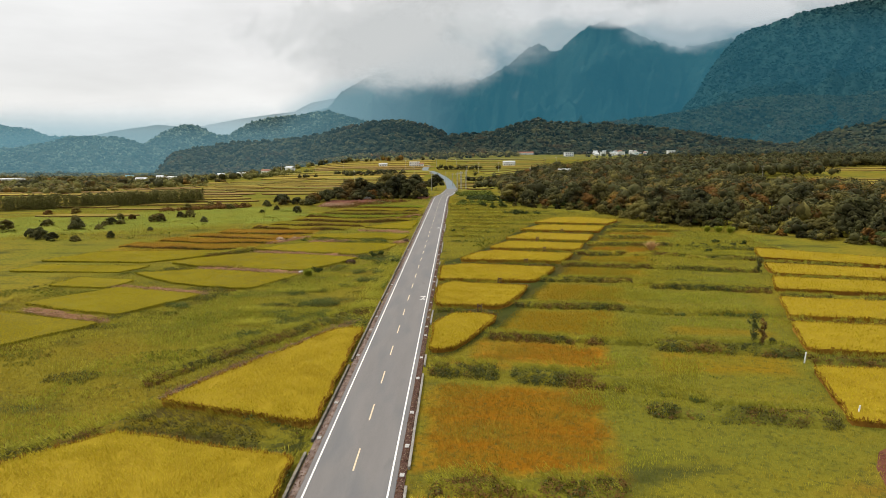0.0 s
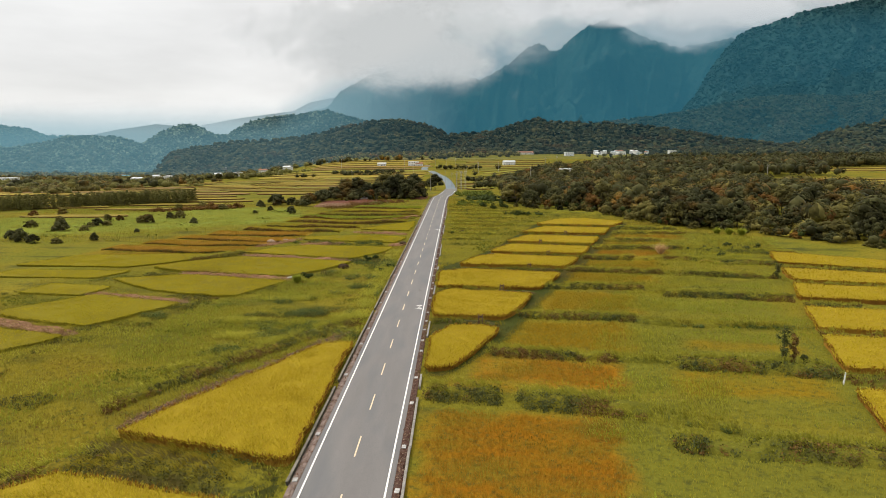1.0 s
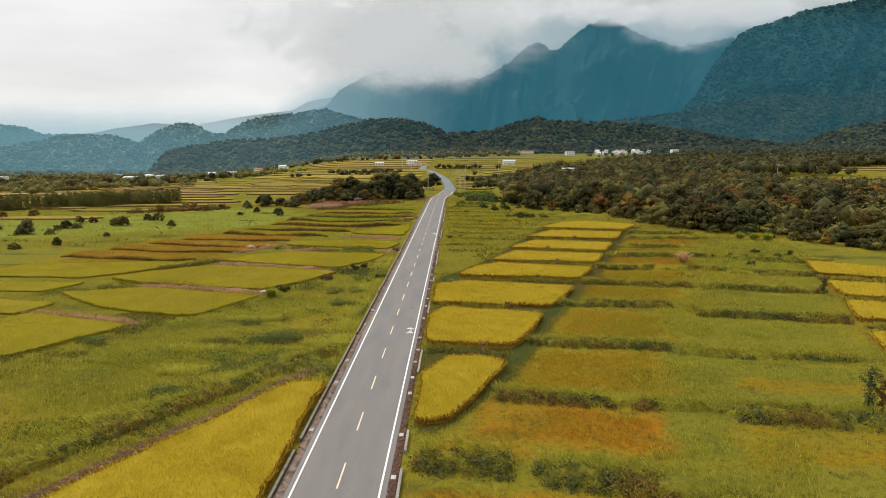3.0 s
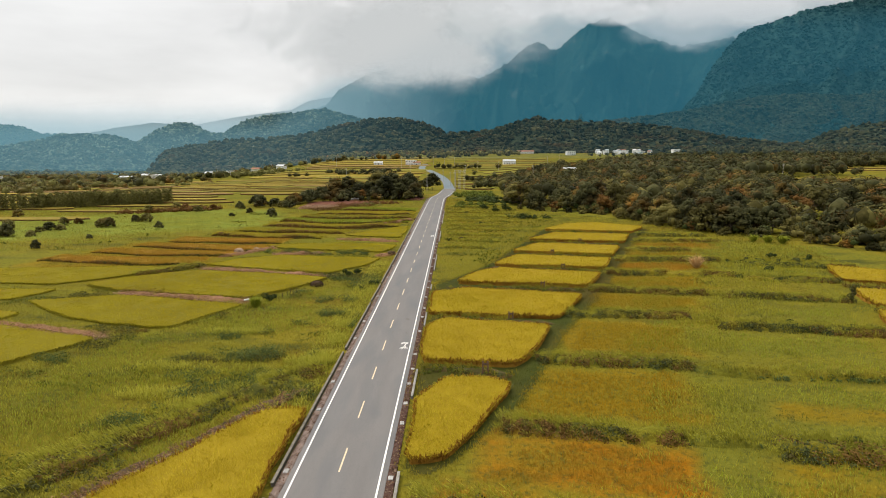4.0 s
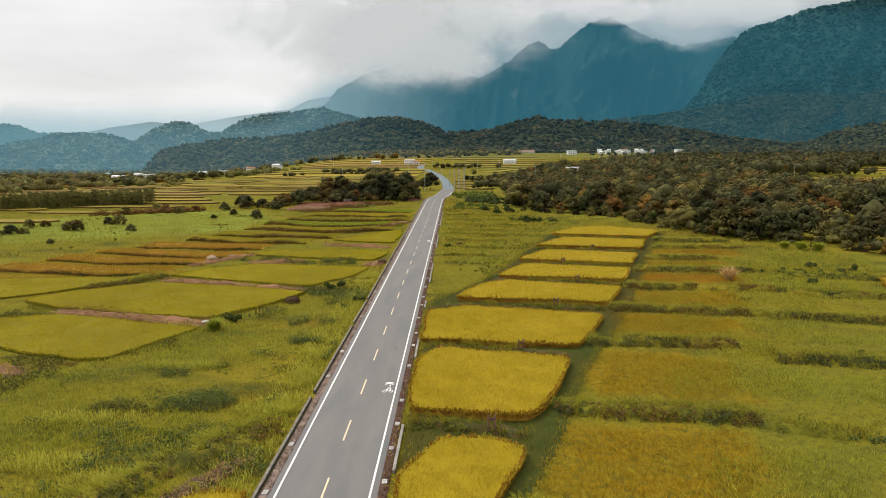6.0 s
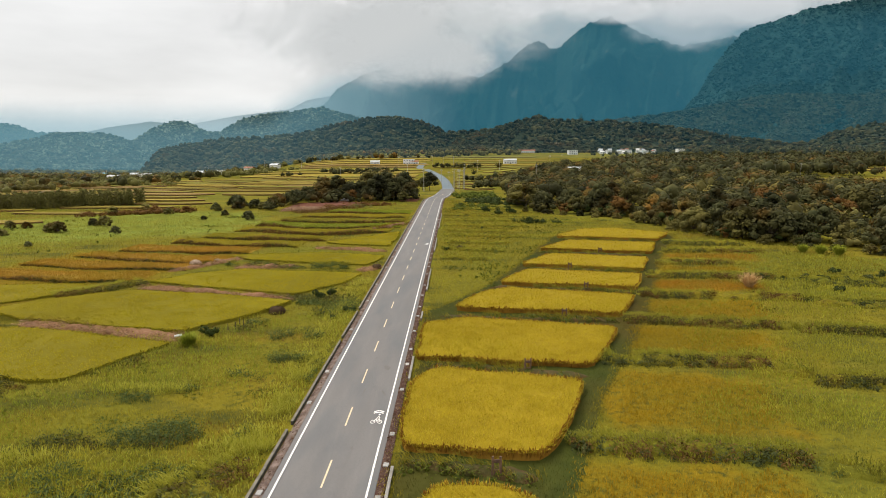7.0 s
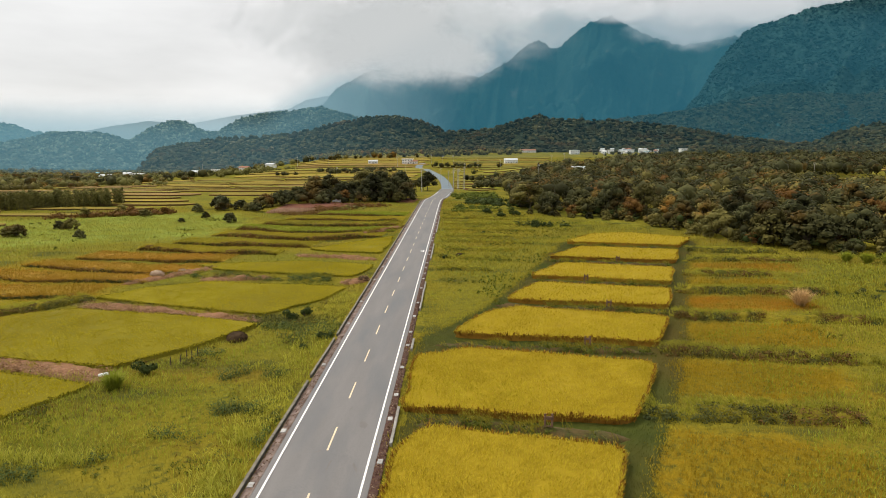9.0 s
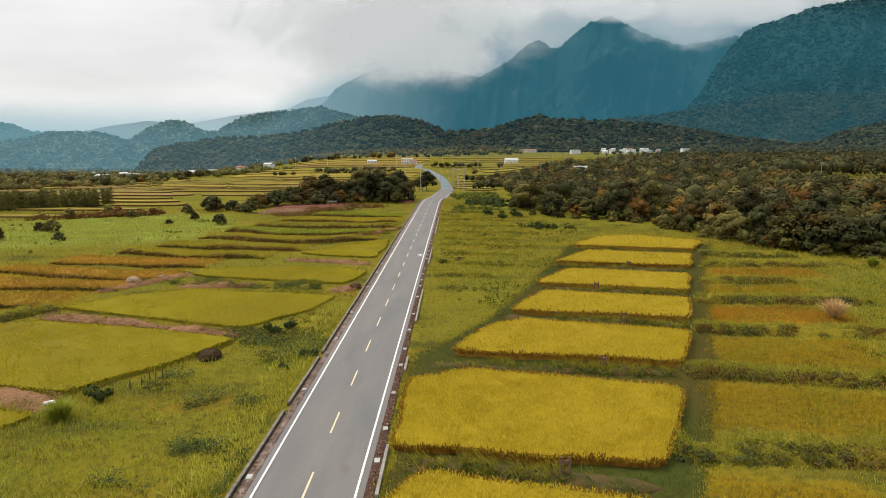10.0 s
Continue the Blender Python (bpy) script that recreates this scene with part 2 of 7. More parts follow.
def forest_mat(name, dark, mid, light, brown, cell=0.09, rock=False, deep=0.35):
    """Wooded slopes: crown-sized cells of colour. rock: pale bare streaks down the steep faces."""
    m, nt, b = start_mat(name, 0.85, 0.08)
    col = mix_color(nt, noise_fac(nt, 0.006, 5, 0.35, 0.65), dark, mid)
    col = mix_color(nt, noise_fac(nt, cell, 2, 0.0, 1.0, kind="cells"), col, light)
    col = mix_color(nt, noise_fac(nt, 0.012, 4, 0.58, 0.7), col, brown)
    col = mix_color(nt, noise_fac(nt, cell * 2, 4, 0.5, 0.8), col, tuple(deep * v for v in dark))
    if rock:
        col = mix_color(nt, noise_fac(nt, 0.011, 6, 0.645, 0.72, (1, 0.6, 0.22), 0.6), col, (0.16, 0.19, 0.17))
        col = mix_color(nt, noise_fac(nt, 0.005, 5, 0.45, 0.7, (1, 0.6, 0.5), 0.6), col, tuple(0.7 * v for v in dark))
    nt.links.new(col, b.inputs["Base Color"])
    bump(nt, b, noise_fac(nt, cell, 5, 0.2, 0.8), 1.0, 5.0)
    return m


def haze_glow_mat(name, c_left, c_right, alpha, z_lo=None, z_hi=None, soft=0.0, noise_scale=0.002, x_lo=-1500, x_hi=1200, rise=0.0):
    """Distance haze as a glow: partly see-through, softly torn; z_lo..z_hi: where it thins out."""
    m = bpy.data.materials.new(name)
    m.use_nodes = True
    nt = m.node_tree
    nt.nodes.clear()
    N, L = nt.nodes.new, nt.links.new
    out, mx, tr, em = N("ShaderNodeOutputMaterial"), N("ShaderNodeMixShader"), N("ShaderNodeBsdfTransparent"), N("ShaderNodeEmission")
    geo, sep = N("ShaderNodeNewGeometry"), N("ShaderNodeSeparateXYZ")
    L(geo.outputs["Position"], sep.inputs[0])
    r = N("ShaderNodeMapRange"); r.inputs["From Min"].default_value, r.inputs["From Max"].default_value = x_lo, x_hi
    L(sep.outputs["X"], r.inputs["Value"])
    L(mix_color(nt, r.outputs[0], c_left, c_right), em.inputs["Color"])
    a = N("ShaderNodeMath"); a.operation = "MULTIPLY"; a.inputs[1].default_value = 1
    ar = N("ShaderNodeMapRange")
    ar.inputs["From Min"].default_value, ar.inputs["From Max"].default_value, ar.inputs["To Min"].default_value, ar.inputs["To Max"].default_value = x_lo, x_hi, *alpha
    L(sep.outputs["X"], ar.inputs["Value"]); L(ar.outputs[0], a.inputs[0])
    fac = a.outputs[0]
    if z_lo is not None:
        nz = noise_fac(nt, noise_scale, 6, 0.25, 0.75, (1, 1, 1.6), 0.55)
        shift = N("ShaderNodeMath"); shift.operation = "MULTIPLY_ADD"; shift.inputs[1].default_value = soft
        up = N("ShaderNodeMath"); up.operation = "MULTIPLY_ADD"; up.inputs[1].default_value = -rise
        L(r.outputs[0], up.inputs[0]); L(sep.outputs["Z"], up.inputs[2])
        L(nz, shift.inputs[0]); L(up.outputs[0], shift.inputs[2])
        zr = N("ShaderNodeMapRange"); zr.interpolation_type = "SMOOTHSTEP"
        zr.inputs["From Min"].default_value, zr.inputs["From Max"].default_value = z_lo + soft / 2, z_hi + soft / 2
        L(shift.outputs[0], zr.inputs["Value"])
        L(zr.outputs[0], a.inputs[1])
    L(fac, mx.inputs[0]); L(tr.outputs[0], mx.inputs[1]); L(em.outputs[0], mx.inputs[2]); L(mx.outputs[0], out.inputs["Surface"])
    return m


def puff_mat(name, c, alpha, noise_scale):
    """A torn cloud: dense in its middle, fading to nothing at its rim (object coordinates run from -1 to 1)."""
    m = bpy.data.materials.new(name)
    m.use_nodes = True
    nt = m.node_tree
    nt.nodes.clear()
    N, L = nt.nodes.new, nt.links.new
    out, mx, tr, em = N("ShaderNodeOutputMaterial"), N("ShaderNodeMixShader"), N("ShaderNodeBsdfTransparent"), N("ShaderNodeEmission")
    em.inputs["Color"].default_value = (*c, 1)
    tc, ln = N("ShaderNodeTexCoord"), N("ShaderNodeVectorMath")
    ln.operation = "LENGTH"
    L(tc.outputs["Object"], ln.inputs[0])
    inv = N("ShaderNodeMapRange"); inv.inputs["From Min"].default_value, inv.inputs["From Max"].default_value = 1.0, 0.0
    L(ln.outputs["Value"], inv.inputs["Value"])
    nz = noise_fac(nt, noise_scale, 6, 0.2, 0.8, (1, 1, 1.5), 0.58, 0.3)
    add = N("ShaderNodeMath"); add.operation = "MULTIPLY_ADD"; add.inputs[1].default_value = 0.9; 
    L(nz, add.inputs[0]); L(inv.outputs[0], add.inputs[2])
    sm = N("ShaderNodeMapRange"); sm.interpolation_type = "SMOOTHSTEP"
    sm.inputs["From Min"].default_value, sm.inputs["From Max"].default_value, sm.inputs["To Max"].default_value = 0.55, 1.15, alpha
    L(add.outputs[0], sm.inputs["Value"])
    rim = N("ShaderNodeMapRange"); rim.interpolation_type = "SMOOTHSTEP"
    rim.inputs["From Min"].default_value, rim.inputs["From Max"].default_value = 0.0, 0.35
    L(inv.outputs[0], rim.inputs["Value"])
    pr = N("ShaderNodeMath"); pr.operation = "MULTIPLY"
    L(sm.outputs[0], pr.inputs[0]); L(rim.outputs[0], pr.inputs[1])
    L(pr.outputs[0], mx.inputs[0]); L(tr.outputs[0], mx.inputs[1]); L(em.outputs[0], mx.inputs[2]); L(mx.outputs[0], out.inputs["Surface"])
    return m


MEADOW = ground_mat()
ASPHALT = asphalt_mat()
WHITE_PAINT = paint_mat("white_road_paint", (0.78, 0.76, 0.72), (0.5, 0.48, 0.45))
YELLOW_PAINT = paint_mat("yellow_road_paint", (0.66, 0.54, 0.36), (0.48, 0.4, 0.28))
CONCRETE = plain_mat("weathered_concrete", (0.30, 0.28, 0.25), (0.20, 0.18, 0.15), 1.5, 0.9, bumpd=0.02)
DARK_WALL = plain_mat("mottled_dark_concrete", (0.13, 0.115, 0.09), (0.05, 0.048, 0.04), 1.2, 0.95, bumpd=0.04)
RUBBLE = plain_mat("leaf_litter_and_rubble", (0.062, 0.026, 0.018), (0.105, 0.062, 0.045), 2.2, 0.95, bumpd=0.06)
GRATE = plain_mat("pale_gutter_cover", (0.44, 0.43, 0.41), (0.28, 0.27, 0.25), 3, 0.7, bumpd=0.0, per_piece=0.15)
SOIL = plain_mat("reddish_bare_soil", (0.30, 0.15, 0.08), (0.20, 0.11, 0.05), 1.2, 0.95, bumpd=0.2)
BARK = plain_mat("bark", (0.11, 0.085, 0.06), (0.06, 0.05, 0.035), 2.0, 0.9, bumpd=0.03)
RICE = leaf_mat("ripe_rice", (0.36, 0.258, 0.012), (0.43, 0.318, 0.015), (0.60, 0.465, 0.05), 0.5, spread=0.6, patch=(0.35, 0.275, 0.010), turf=0.4)
# darker copy of the rice colour: shade between the ears, put into the bed
RICE_BED = leaf_mat("shade_toned_rice_bed", (0.27, 0.188, 0.010), (0.33, 0.235, 0.012), (0.36, 0.26, 0.02), 0.8, spread=0.3)
STEMS = leaf_mat("rice_stems", (0.15, 0.066, 0.014), (0.25, 0.115, 0.018), (0.46, 0.26, 0.035), 0.8, spread=0.6)
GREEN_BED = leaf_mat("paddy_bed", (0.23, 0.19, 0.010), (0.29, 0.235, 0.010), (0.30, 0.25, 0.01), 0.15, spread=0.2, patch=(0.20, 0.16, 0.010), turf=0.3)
GREEN_RICE = leaf_mat("unripe_rice", (0.31, 0.262, 0.010), (0.40, 0.322, 0.010), (0.48, 0.395, 0.02), 0.2, spread=0.4, turf=0.75)
GRASS = leaf_mat("meadow_grass", (0.15, 0.14, 0.018), (0.335, 0.28, 0.018), (0.45, 0.375, 0.045), 0.07, spread=0.5, patch=(0.23, 0.17, 0.012), odd=(0.065, 0.08, 0.014), odd_scale=0.13, turf=0.5, plots=True, weedy=(0.13, 0.105, 0.018))
VALLEY_GREEN = leaf_mat("smooth_valley_grass", (0.21, 0.24, 0.03), (0.28, 0.30, 0.036), (0.38, 0.39, 0.06), 0.06, spread=0.4, turf=0.85)
LUSH = leaf_mat("lush_grass", (0.13, 0.17, 0.008), (0.235, 0.26, 0.014), (0.42, 0.42, 0.06), 0.12, spread=0.5, turf=0.5)
WIND_GRASS = leaf_mat("windswept_grass", (0.25, 0.25, 0.016), (0.35, 0.33, 0.020), (0.56, 0.52, 0.09), 0.12, spread=0.6, turf=0.8)
RUST_GRASS = leaf_mat("rusty_dry_grass", (0.27, 0.12, 0.010), (0.35, 0.175, 0.012), (0.45, 0.26, 0.03), 0.12, spread=0.4, patch=(0.26, 0.155, 0.008), turf=0.8)
OCHRE_GRASS = leaf_mat("ochre_grass", (0.30, 0.165, 0.006), (0.36, 0.21, 0.008), (0.45, 0.28, 0.02), 0.12, spread=0.4, patch=(0.25, 0.18, 0.008), turf=0.8)
HERB = leaf_mat("bank_herbs", (0.032, 0.044, 0.017), (0.056, 0.070, 0.022), (0.14, 0.15, 0.05), 0.4, spread=0.5, odd=(0.13, 0.075, 0.015), odd_scale=0.12, patch=(0.085, 0.07, 0.014))
WOOD_POST = plain_mat("reddish_weathered_wood", (0.22, 0.13, 0.08), (0.12, 0.07, 0.045), 3.0, 0.85)
BUSH = leaf_mat("shrub_leaves", (0.022, 0.034, 0.010), (0.040, 0.055, 0.014), (0.085, 0.10, 0.025), 0.3, spread=0.5)
TREE_DARK = leaf_mat("dark_tree_leaves", (0.028, 0.032, 0.014), (0.052, 0.052, 0.020), (0.13, 0.115, 0.040), 0.10, spread=0.3, odd=(0.10, 0.06, 0.015), odd_scale=0.07, cell=0.16)
TREE_OLIVE = leaf_mat("olive_tree_leaves", (0.062, 0.058, 0.018), (0.11, 0.094, 0.026), (0.21, 0.175, 0.05), 0.12, spread=0.3, odd=(0.15, 0.075, 0.015), odd_scale=0.05, cell=0.16)
TREE_RUST = leaf_mat("rusty_tree_leaves", (0.09, 0.042, 0.012), (0.13, 0.065, 0.016), (0.20, 0.11, 0.03), 0.12, spread=0.5)
TREE_GREY = leaf_mat("grey_green_leaves", (0.09, 0.09, 0.022), (0.14, 0.13, 0.036), (0.22, 0.20, 0.065), 0.2, spread=0.5)
HILL = forest_mat("wooded_hill", (0.010, 0.020, 0.012), (0.020, 0.030, 0.014), (0.045, 0.050, 0.020), (0.05, 0.04, 0.018), 0.10)
# the blue of distance haze is mixed into these leaf colours
MOUNTAIN_CROWNS = leaf_mat("haze_blue_mountain_crowns", (0.011, 0.036, 0.034), (0.019, 0.050, 0.043), (0.044, 0.082, 0.066), 0.008, spread=0.35)
# the light olive tint stands for highlights on single crowns
NEAR_CROWNS = leaf_mat("foothill_tree_crowns", (0.010, 0.018, 0.012), (0.024, 0.030, 0.014), (0.090, 0.080, 0.032), 0.008, spread=0.75, odd=(0.06, 0.042, 0.015), odd_scale=0.011, cell=0.03, span=(0.55, 1.5))
# greener than the mountain, with some teal haze in the colours
SPUR_CROWNS = leaf_mat("haze_teal_spur_crowns", (0.012, 0.026, 0.019), (0.026, 0.046, 0.030), (0.080, 0.100, 0.056), 0.008, spread=0.7, odd=(0.05, 0.055, 0.03), odd_scale=0.006)
# pale and teal tints put haze and lit crown tops into the leaf colour
HAZE_TINTED_CROWNS = leaf_mat("haze_tinted_tree_crowns", (0.012, 0.030, 0.022), (0.030, 0.054, 0.038), (0.20, 0.23, 0.15), 0.008, spread=0.7, cell=0.03, span=(0.5, 1.6))
# forest colours shifted to blue-teal to carry the haze of distance
MOUNTAIN = forest_mat("haze_blue_wooded_mountain", (0.011, 0.038, 0.037), (0.020, 0.053, 0.047), (0.029, 0.068, 0.057), (0.040, 0.062, 0.050), 0.06, True, 0.75)
WALL_WHITE = plain_mat("white_render", (0.78, 0.78, 0.76), (0.62, 0.62, 0.60), 0.3, 0.8, bumpd=0.0)
ROOF_BLUE = plain_mat("blue_sheet_roof", (0.10, 0.40, 0.50), (0.08, 0.30, 0.38), 0.3, 0.5, 0.4, bumpd=0.0)
ROOF_GREY = plain_mat("grey_sheet_roof", (0.55, 0.57, 0.58), (0.42, 0.44, 0.45), 0.3, 0.5, 0.4, bumpd=0.0)
ROOF_RED = plain_mat("faded_red_roof", (0.32, 0.15, 0.09), (0.25, 0.12, 0.08), 0.3, 0.7, bumpd=0.0)
DARK_GLASS, _nt, _b = start_mat("dark_window_glass", 0.1, 0.5)
_b.inputs["Base Color"].default_value = (0.03, 0.04, 0.045, 1)
POLE_GREY = plain_mat("concrete_pole", (0.42, 0.40, 0.37), (0.30, 0.28, 0.26), 1.0, 0.85, bumpd=0.0)
BLUE_ROAD = plain_mat("blue_grey_road", (0.125, 0.165, 0.19), (0.10, 0.13, 0.155), 0.2, 0.6, 0.4, bumpd=0.0)
STEEL = plain_mat("galvanised_steel", (0.5, 0.5, 0.5), (0.36, 0.36, 0.36), 4, 0.4, 0.5, 0.7, bumpd=0.0)


# ---- building helpers ----


def vnoise(x, y, seed=0):
    """Smooth value noise, -1..1, for arrays."""
    xi, yi = np.floor(x).astype(np.int64), np.floor(y).astype(np.int64)
    fx, fy = x - xi, y - yi
    fx, fy = fx * fx * (3 - 2 * fx), fy * fy * (3 - 2 * fy)

    def h(a, b):
        n = (a * 374761393 + b * 668265263 + seed * 974634777) & 0xFFFFFFFF
        n = ((n ^ (n >> 13)) * 1274126177) & 0xFFFFFFFF
        return ((n ^ (n >> 16)) & 0xFFFF) / 32767.5 - 1
    a, b, c, d = h(xi, yi), h(xi + 1, yi), h(xi, yi + 1), h(xi + 1, yi + 1)
    return (a * (1 - fx) + b * fx) * (1 - fy) + (c * (1 - fx) + d * fx) * fy


def fbm(x, y, octaves=5, seed=0, gain=0.5, ridged=False):
    total, amp, freq = 0, 1.0, 1.0
    for i in range(octaves):
        n = vnoise(x * freq, y * freq, seed + i)
        total = total + amp * ((1 - 2 * np.sqrt(n * n + 0.012)) if ridged else n)
        amp, freq = amp * gain, freq * 2.03
    return total


def smooth(e0, e1, v):
    t = np.clip((v - e0) / (e1 - e0), 0, 1)
    return t * t * (3 - 2 * t)


def mesh_from(name, verts, faces, mat, parent=None, label="", shade=False, kind=""):
    """One mesh object out of arrays of points and of equal-sided faces."""
    verts, faces = np.asarray(verts, np.float32).reshape(-1, 3), np.asarray(faces, np.int32)
    me = bpy.data.meshes.new(name)
    k = faces.shape[1]
    me.vertices.add(len(verts)); me.loops.add(faces.size); me.polygons.add(len(faces))
    me.vertices.foreach_set("co", verts.ravel())
    me.loops.foreach_set("vertex_index", faces.ravel())
    me.polygons.foreach_set("loop_start", np.arange(0, faces.size, k, dtype=np.int32))
    me.update(calc_edges=True)
    me.polygons.foreach_set("use_smooth", np.full(len(faces), shade))
    me.materials.append(mat)
    ob = new(name, me)
    ob.parent = parent
    return tagged(ob, label, kind=kind)


def part(name, bm, mat, parent=None, label="", shade=False):
    me = bpy.data.meshes.new(name)
    bm.to_mesh(me); bm.free()
    me.materials.append(mat)
    if shade:
        me.polygons.foreach_set("use_smooth", np.full(len(me.polygons), True))
    ob = new(name, me)
    ob.parent = parent
    return tagged(ob, label)


def empty(name, m, label, category, group="", kind=""):
    ob = new(name)
    ob.empty_display_size = 0.2
    ob.matrix_world = m
    return tagged(ob, label, category, group, kind)


def box_bm(sx, sy, sz, at=(0, 0, 0), bevel=0.0, bm=None):
    """A box standing on its base centre."""
    bm = bm or bmesh.new()
    r = bmesh.ops.create_cube(bm, size=1, matrix=Matrix.Translation((at[0], at[1], at[2] + sz / 2)) @ Matrix.Diagonal((sx, sy, sz, 1)))
    if bevel:
        edges = list({e for v in r["verts"] for e in v.link_edges})
        bmesh.ops.bevel(bm, geom=edges, offset=bevel, segments=1, affect="EDGES")
    return bm


def tube(bm, p0, p1, r0, r1, n=6):
    p0, p1 = Vector(p0), Vector(p1)
    q = (p1 - p0).to_track_quat("Z", "Y").to_matrix()
    rings = []
    for p, r in ((p0, r0), (p1, r1)):
        rings.append([bm.verts.new(p + q @ Vector((r * math.cos(6.2832 * i / n), r * math.sin(6.2832 * i / n), 0))) for i in range(n)])
    for i in range(n):
        bm.faces.new((rings[0][i], rings[0][(i + 1) % n], rings[1][(i + 1) % n], rings[1][i]))
    bm.faces.new(rings[1])
    bm.faces.new(rings[0][::-1])
    return bm


def blades(pts, length, width, lean, count, up=1.0, seed=1, jitter=0.12, out=None):
    """Tapered bent blades, two triangles each, fanning out of the points. out: a way (x, y) in which they lean besides."""
    g = np.random.default_rng(seed)
    p = np.repeat(np.asarray(pts, float), count, 0)
    n = len(p)
    p[:, :2] += g.normal(0, jitter, (n, 2))
    a = g.uniform(0, 2 * np.pi, n)
    d = np.stack([np.cos(a), np.sin(a)], 1)
    s = np.stack([-d[:, 1], d[:, 0], np.zeros(n)], 1)
    L = length * g.uniform(0.6, 1.25, n)[:, None]
    ln = lean * g.uniform(0.3, 1.3, n)[:, None]
    tip = np.concatenate([d * ln * L, up * L * np.sqrt(np.clip(1 - (ln * 0.8) ** 2, 0.08, 1))], 1)
    if out is not None:
        tip[:, :2] += np.repeat(np.asarray(out, float), count, 0) * L
    w = width * g.uniform(0.7, 1.3, n)[:, None]
    mid = p + tip * np.array([0.42, 0.42, 0.62])
    v = np.stack([p - s * w * 0.3, mid - s * w * 0.5, mid + s * w * 0.5, p + tip], 1).reshape(-1, 3)
    k = np.arange(n)[:, None] * 4
    f = np.concatenate([k + np.array([0, 2, 1]), k + np.array([1, 2, 3])], 1).reshape(-1, 3)
    return v, f


def leaf_cloud(centres, radii, count, size, seed=1, flat=0.75, shell=0.55):
    """Leaf sprays (triangles pairs) filling ellipsoids round the centres, thicker towards the rim."""
    g = np.random.default_rng(seed)
    c = np.repeat(np.asarray(centres, float), count, 0)
    r = np.repeat(np.asarray(radii, float).reshape(-1, 1) * np.ones((1, 1)), count, 0)
    n = len(c)
    d = g.normal(0, 1, (n, 3)); d /= np.linalg.norm(d, axis=1)[:, None]
    rad = (shell + (1 - shell) * g.uniform(0, 1, n) ** 0.6)[:, None]
    p = c + d * r * rad * np.array([1, 1, flat])
    # each spray faces roughly outwards and up
    nrm = d + g.normal(0, 0.24, (n, 3)) + np.array([0, 0, 0.35]); nrm /= np.linalg.norm(nrm, axis=1)[:, None]
    t = np.cross(nrm, g.normal(0, 1, (n, 3))); t /= np.linalg.norm(t, axis=1)[:, None]
    b = np.cross(nrm, t)
    s = (size * g.uniform(0.55, 1.3, n))[:, None]
    v = np.stack([p - t * s, p - b * s * 0.55, p + t * s * 1.1, p + b * s * 0.6], 1).reshape(-1, 3)
    k = np.arange(n)[:, None] * 4
    f = np.concatenate([k + np.array([0, 1, 2]), k + np.array([0, 2, 3])], 1).reshape(-1, 3)
    return v, f


def inside(poly, p):
    """Which points lie in the polygon."""
    poly = np.asarray(poly, float)
    x, y = p[:, 0], p[:, 1]
    r = np.zeros(len(p), bool)
    for (x0, y0), (x1, y1) in zip(poly, np.roll(poly, -1, 0)):
        r ^= ((y0 > y) != (y1 > y)) & (x < (x1 - x0) * (y - y0) / (y1 - y0 + 1e-12) + x0)
    return r


def scatter(poly, spacing, seed, keep=1.0):
    """A jittered grid of points in a polygon."""
    g = np.random.default_rng(seed)
    poly = np.asarray(poly, float)
    lo, hi = poly.min(0), poly.max(0)
    xs, ys = np.arange(lo[0], hi[0], spacing), np.arange(lo[1], hi[1], spacing)
    p = np.stack(np.meshgrid(xs, ys), -1).reshape(-1, 2) + g.uniform(-0.5, 0.5, (len(xs) * len(ys), 2)) * spacing
    p = p[inside(poly, p)]
    return p if keep >= 1 else p[g.random(len(p)) < keep]


def rim_points(poly, step, seed):
    """Points along the outline, with the outward way at each."""
    g = np.random.default_rng(seed)
    poly = np.asarray(poly, float)
    area = np.sum(poly[:, 0] * np.roll(poly[:, 1], -1) - poly[:, 1] * np.roll(poly[:, 0], -1))
    ps, os = [], []
    for a, b in zip(poly, np.roll(poly, -1, 0)):
        n = max(2, int(np.linalg.norm(b - a) / step))
        t = (np.arange(n) + g.uniform(0, 1, n))[:, None] / n
        o = np.array([(b - a)[1], -(b - a)[0]]) * np.sign(area)
        ps.append(a + (b - a) * t); os.append(np.repeat((o / np.linalg.norm(o))[None], n, 0))
    return np.concatenate(ps), np.concatenate(os)


def wobble(poly, amount, step, seed, round_off=2):
    """The polygon with its straight sides broken into slightly uneven ones and its corners rounded."""
    p, _ = np.asarray(poly, float), None
    out = []
    for i, (a, b) in enumerate(zip(p, np.roll(p, -1, 0))):
        n = max(2, int(np.linalg.norm(b - a) / step))
        t = np.linspace(0, 1, n, endpoint=False)[:, None]
        q = a + (b - a) * t
        q[:, 0] += amount * vnoise(q[:, 0] * 0.35, q[:, 1] * 0.35, seed)
        q[:, 1] += amount * vnoise(q[:, 0] * 0.35 + 50, q[:, 1] * 0.35, seed)
        out.append(q)
    q = np.concatenate(out)
    return (np.roll(q, 1, 0) + round_off * q + np.roll(q, -1, 0)) / (2 + round_off)


# ---- the ground: one sheet from under the camera to the mountains ----
FIELD_Z = -0.25


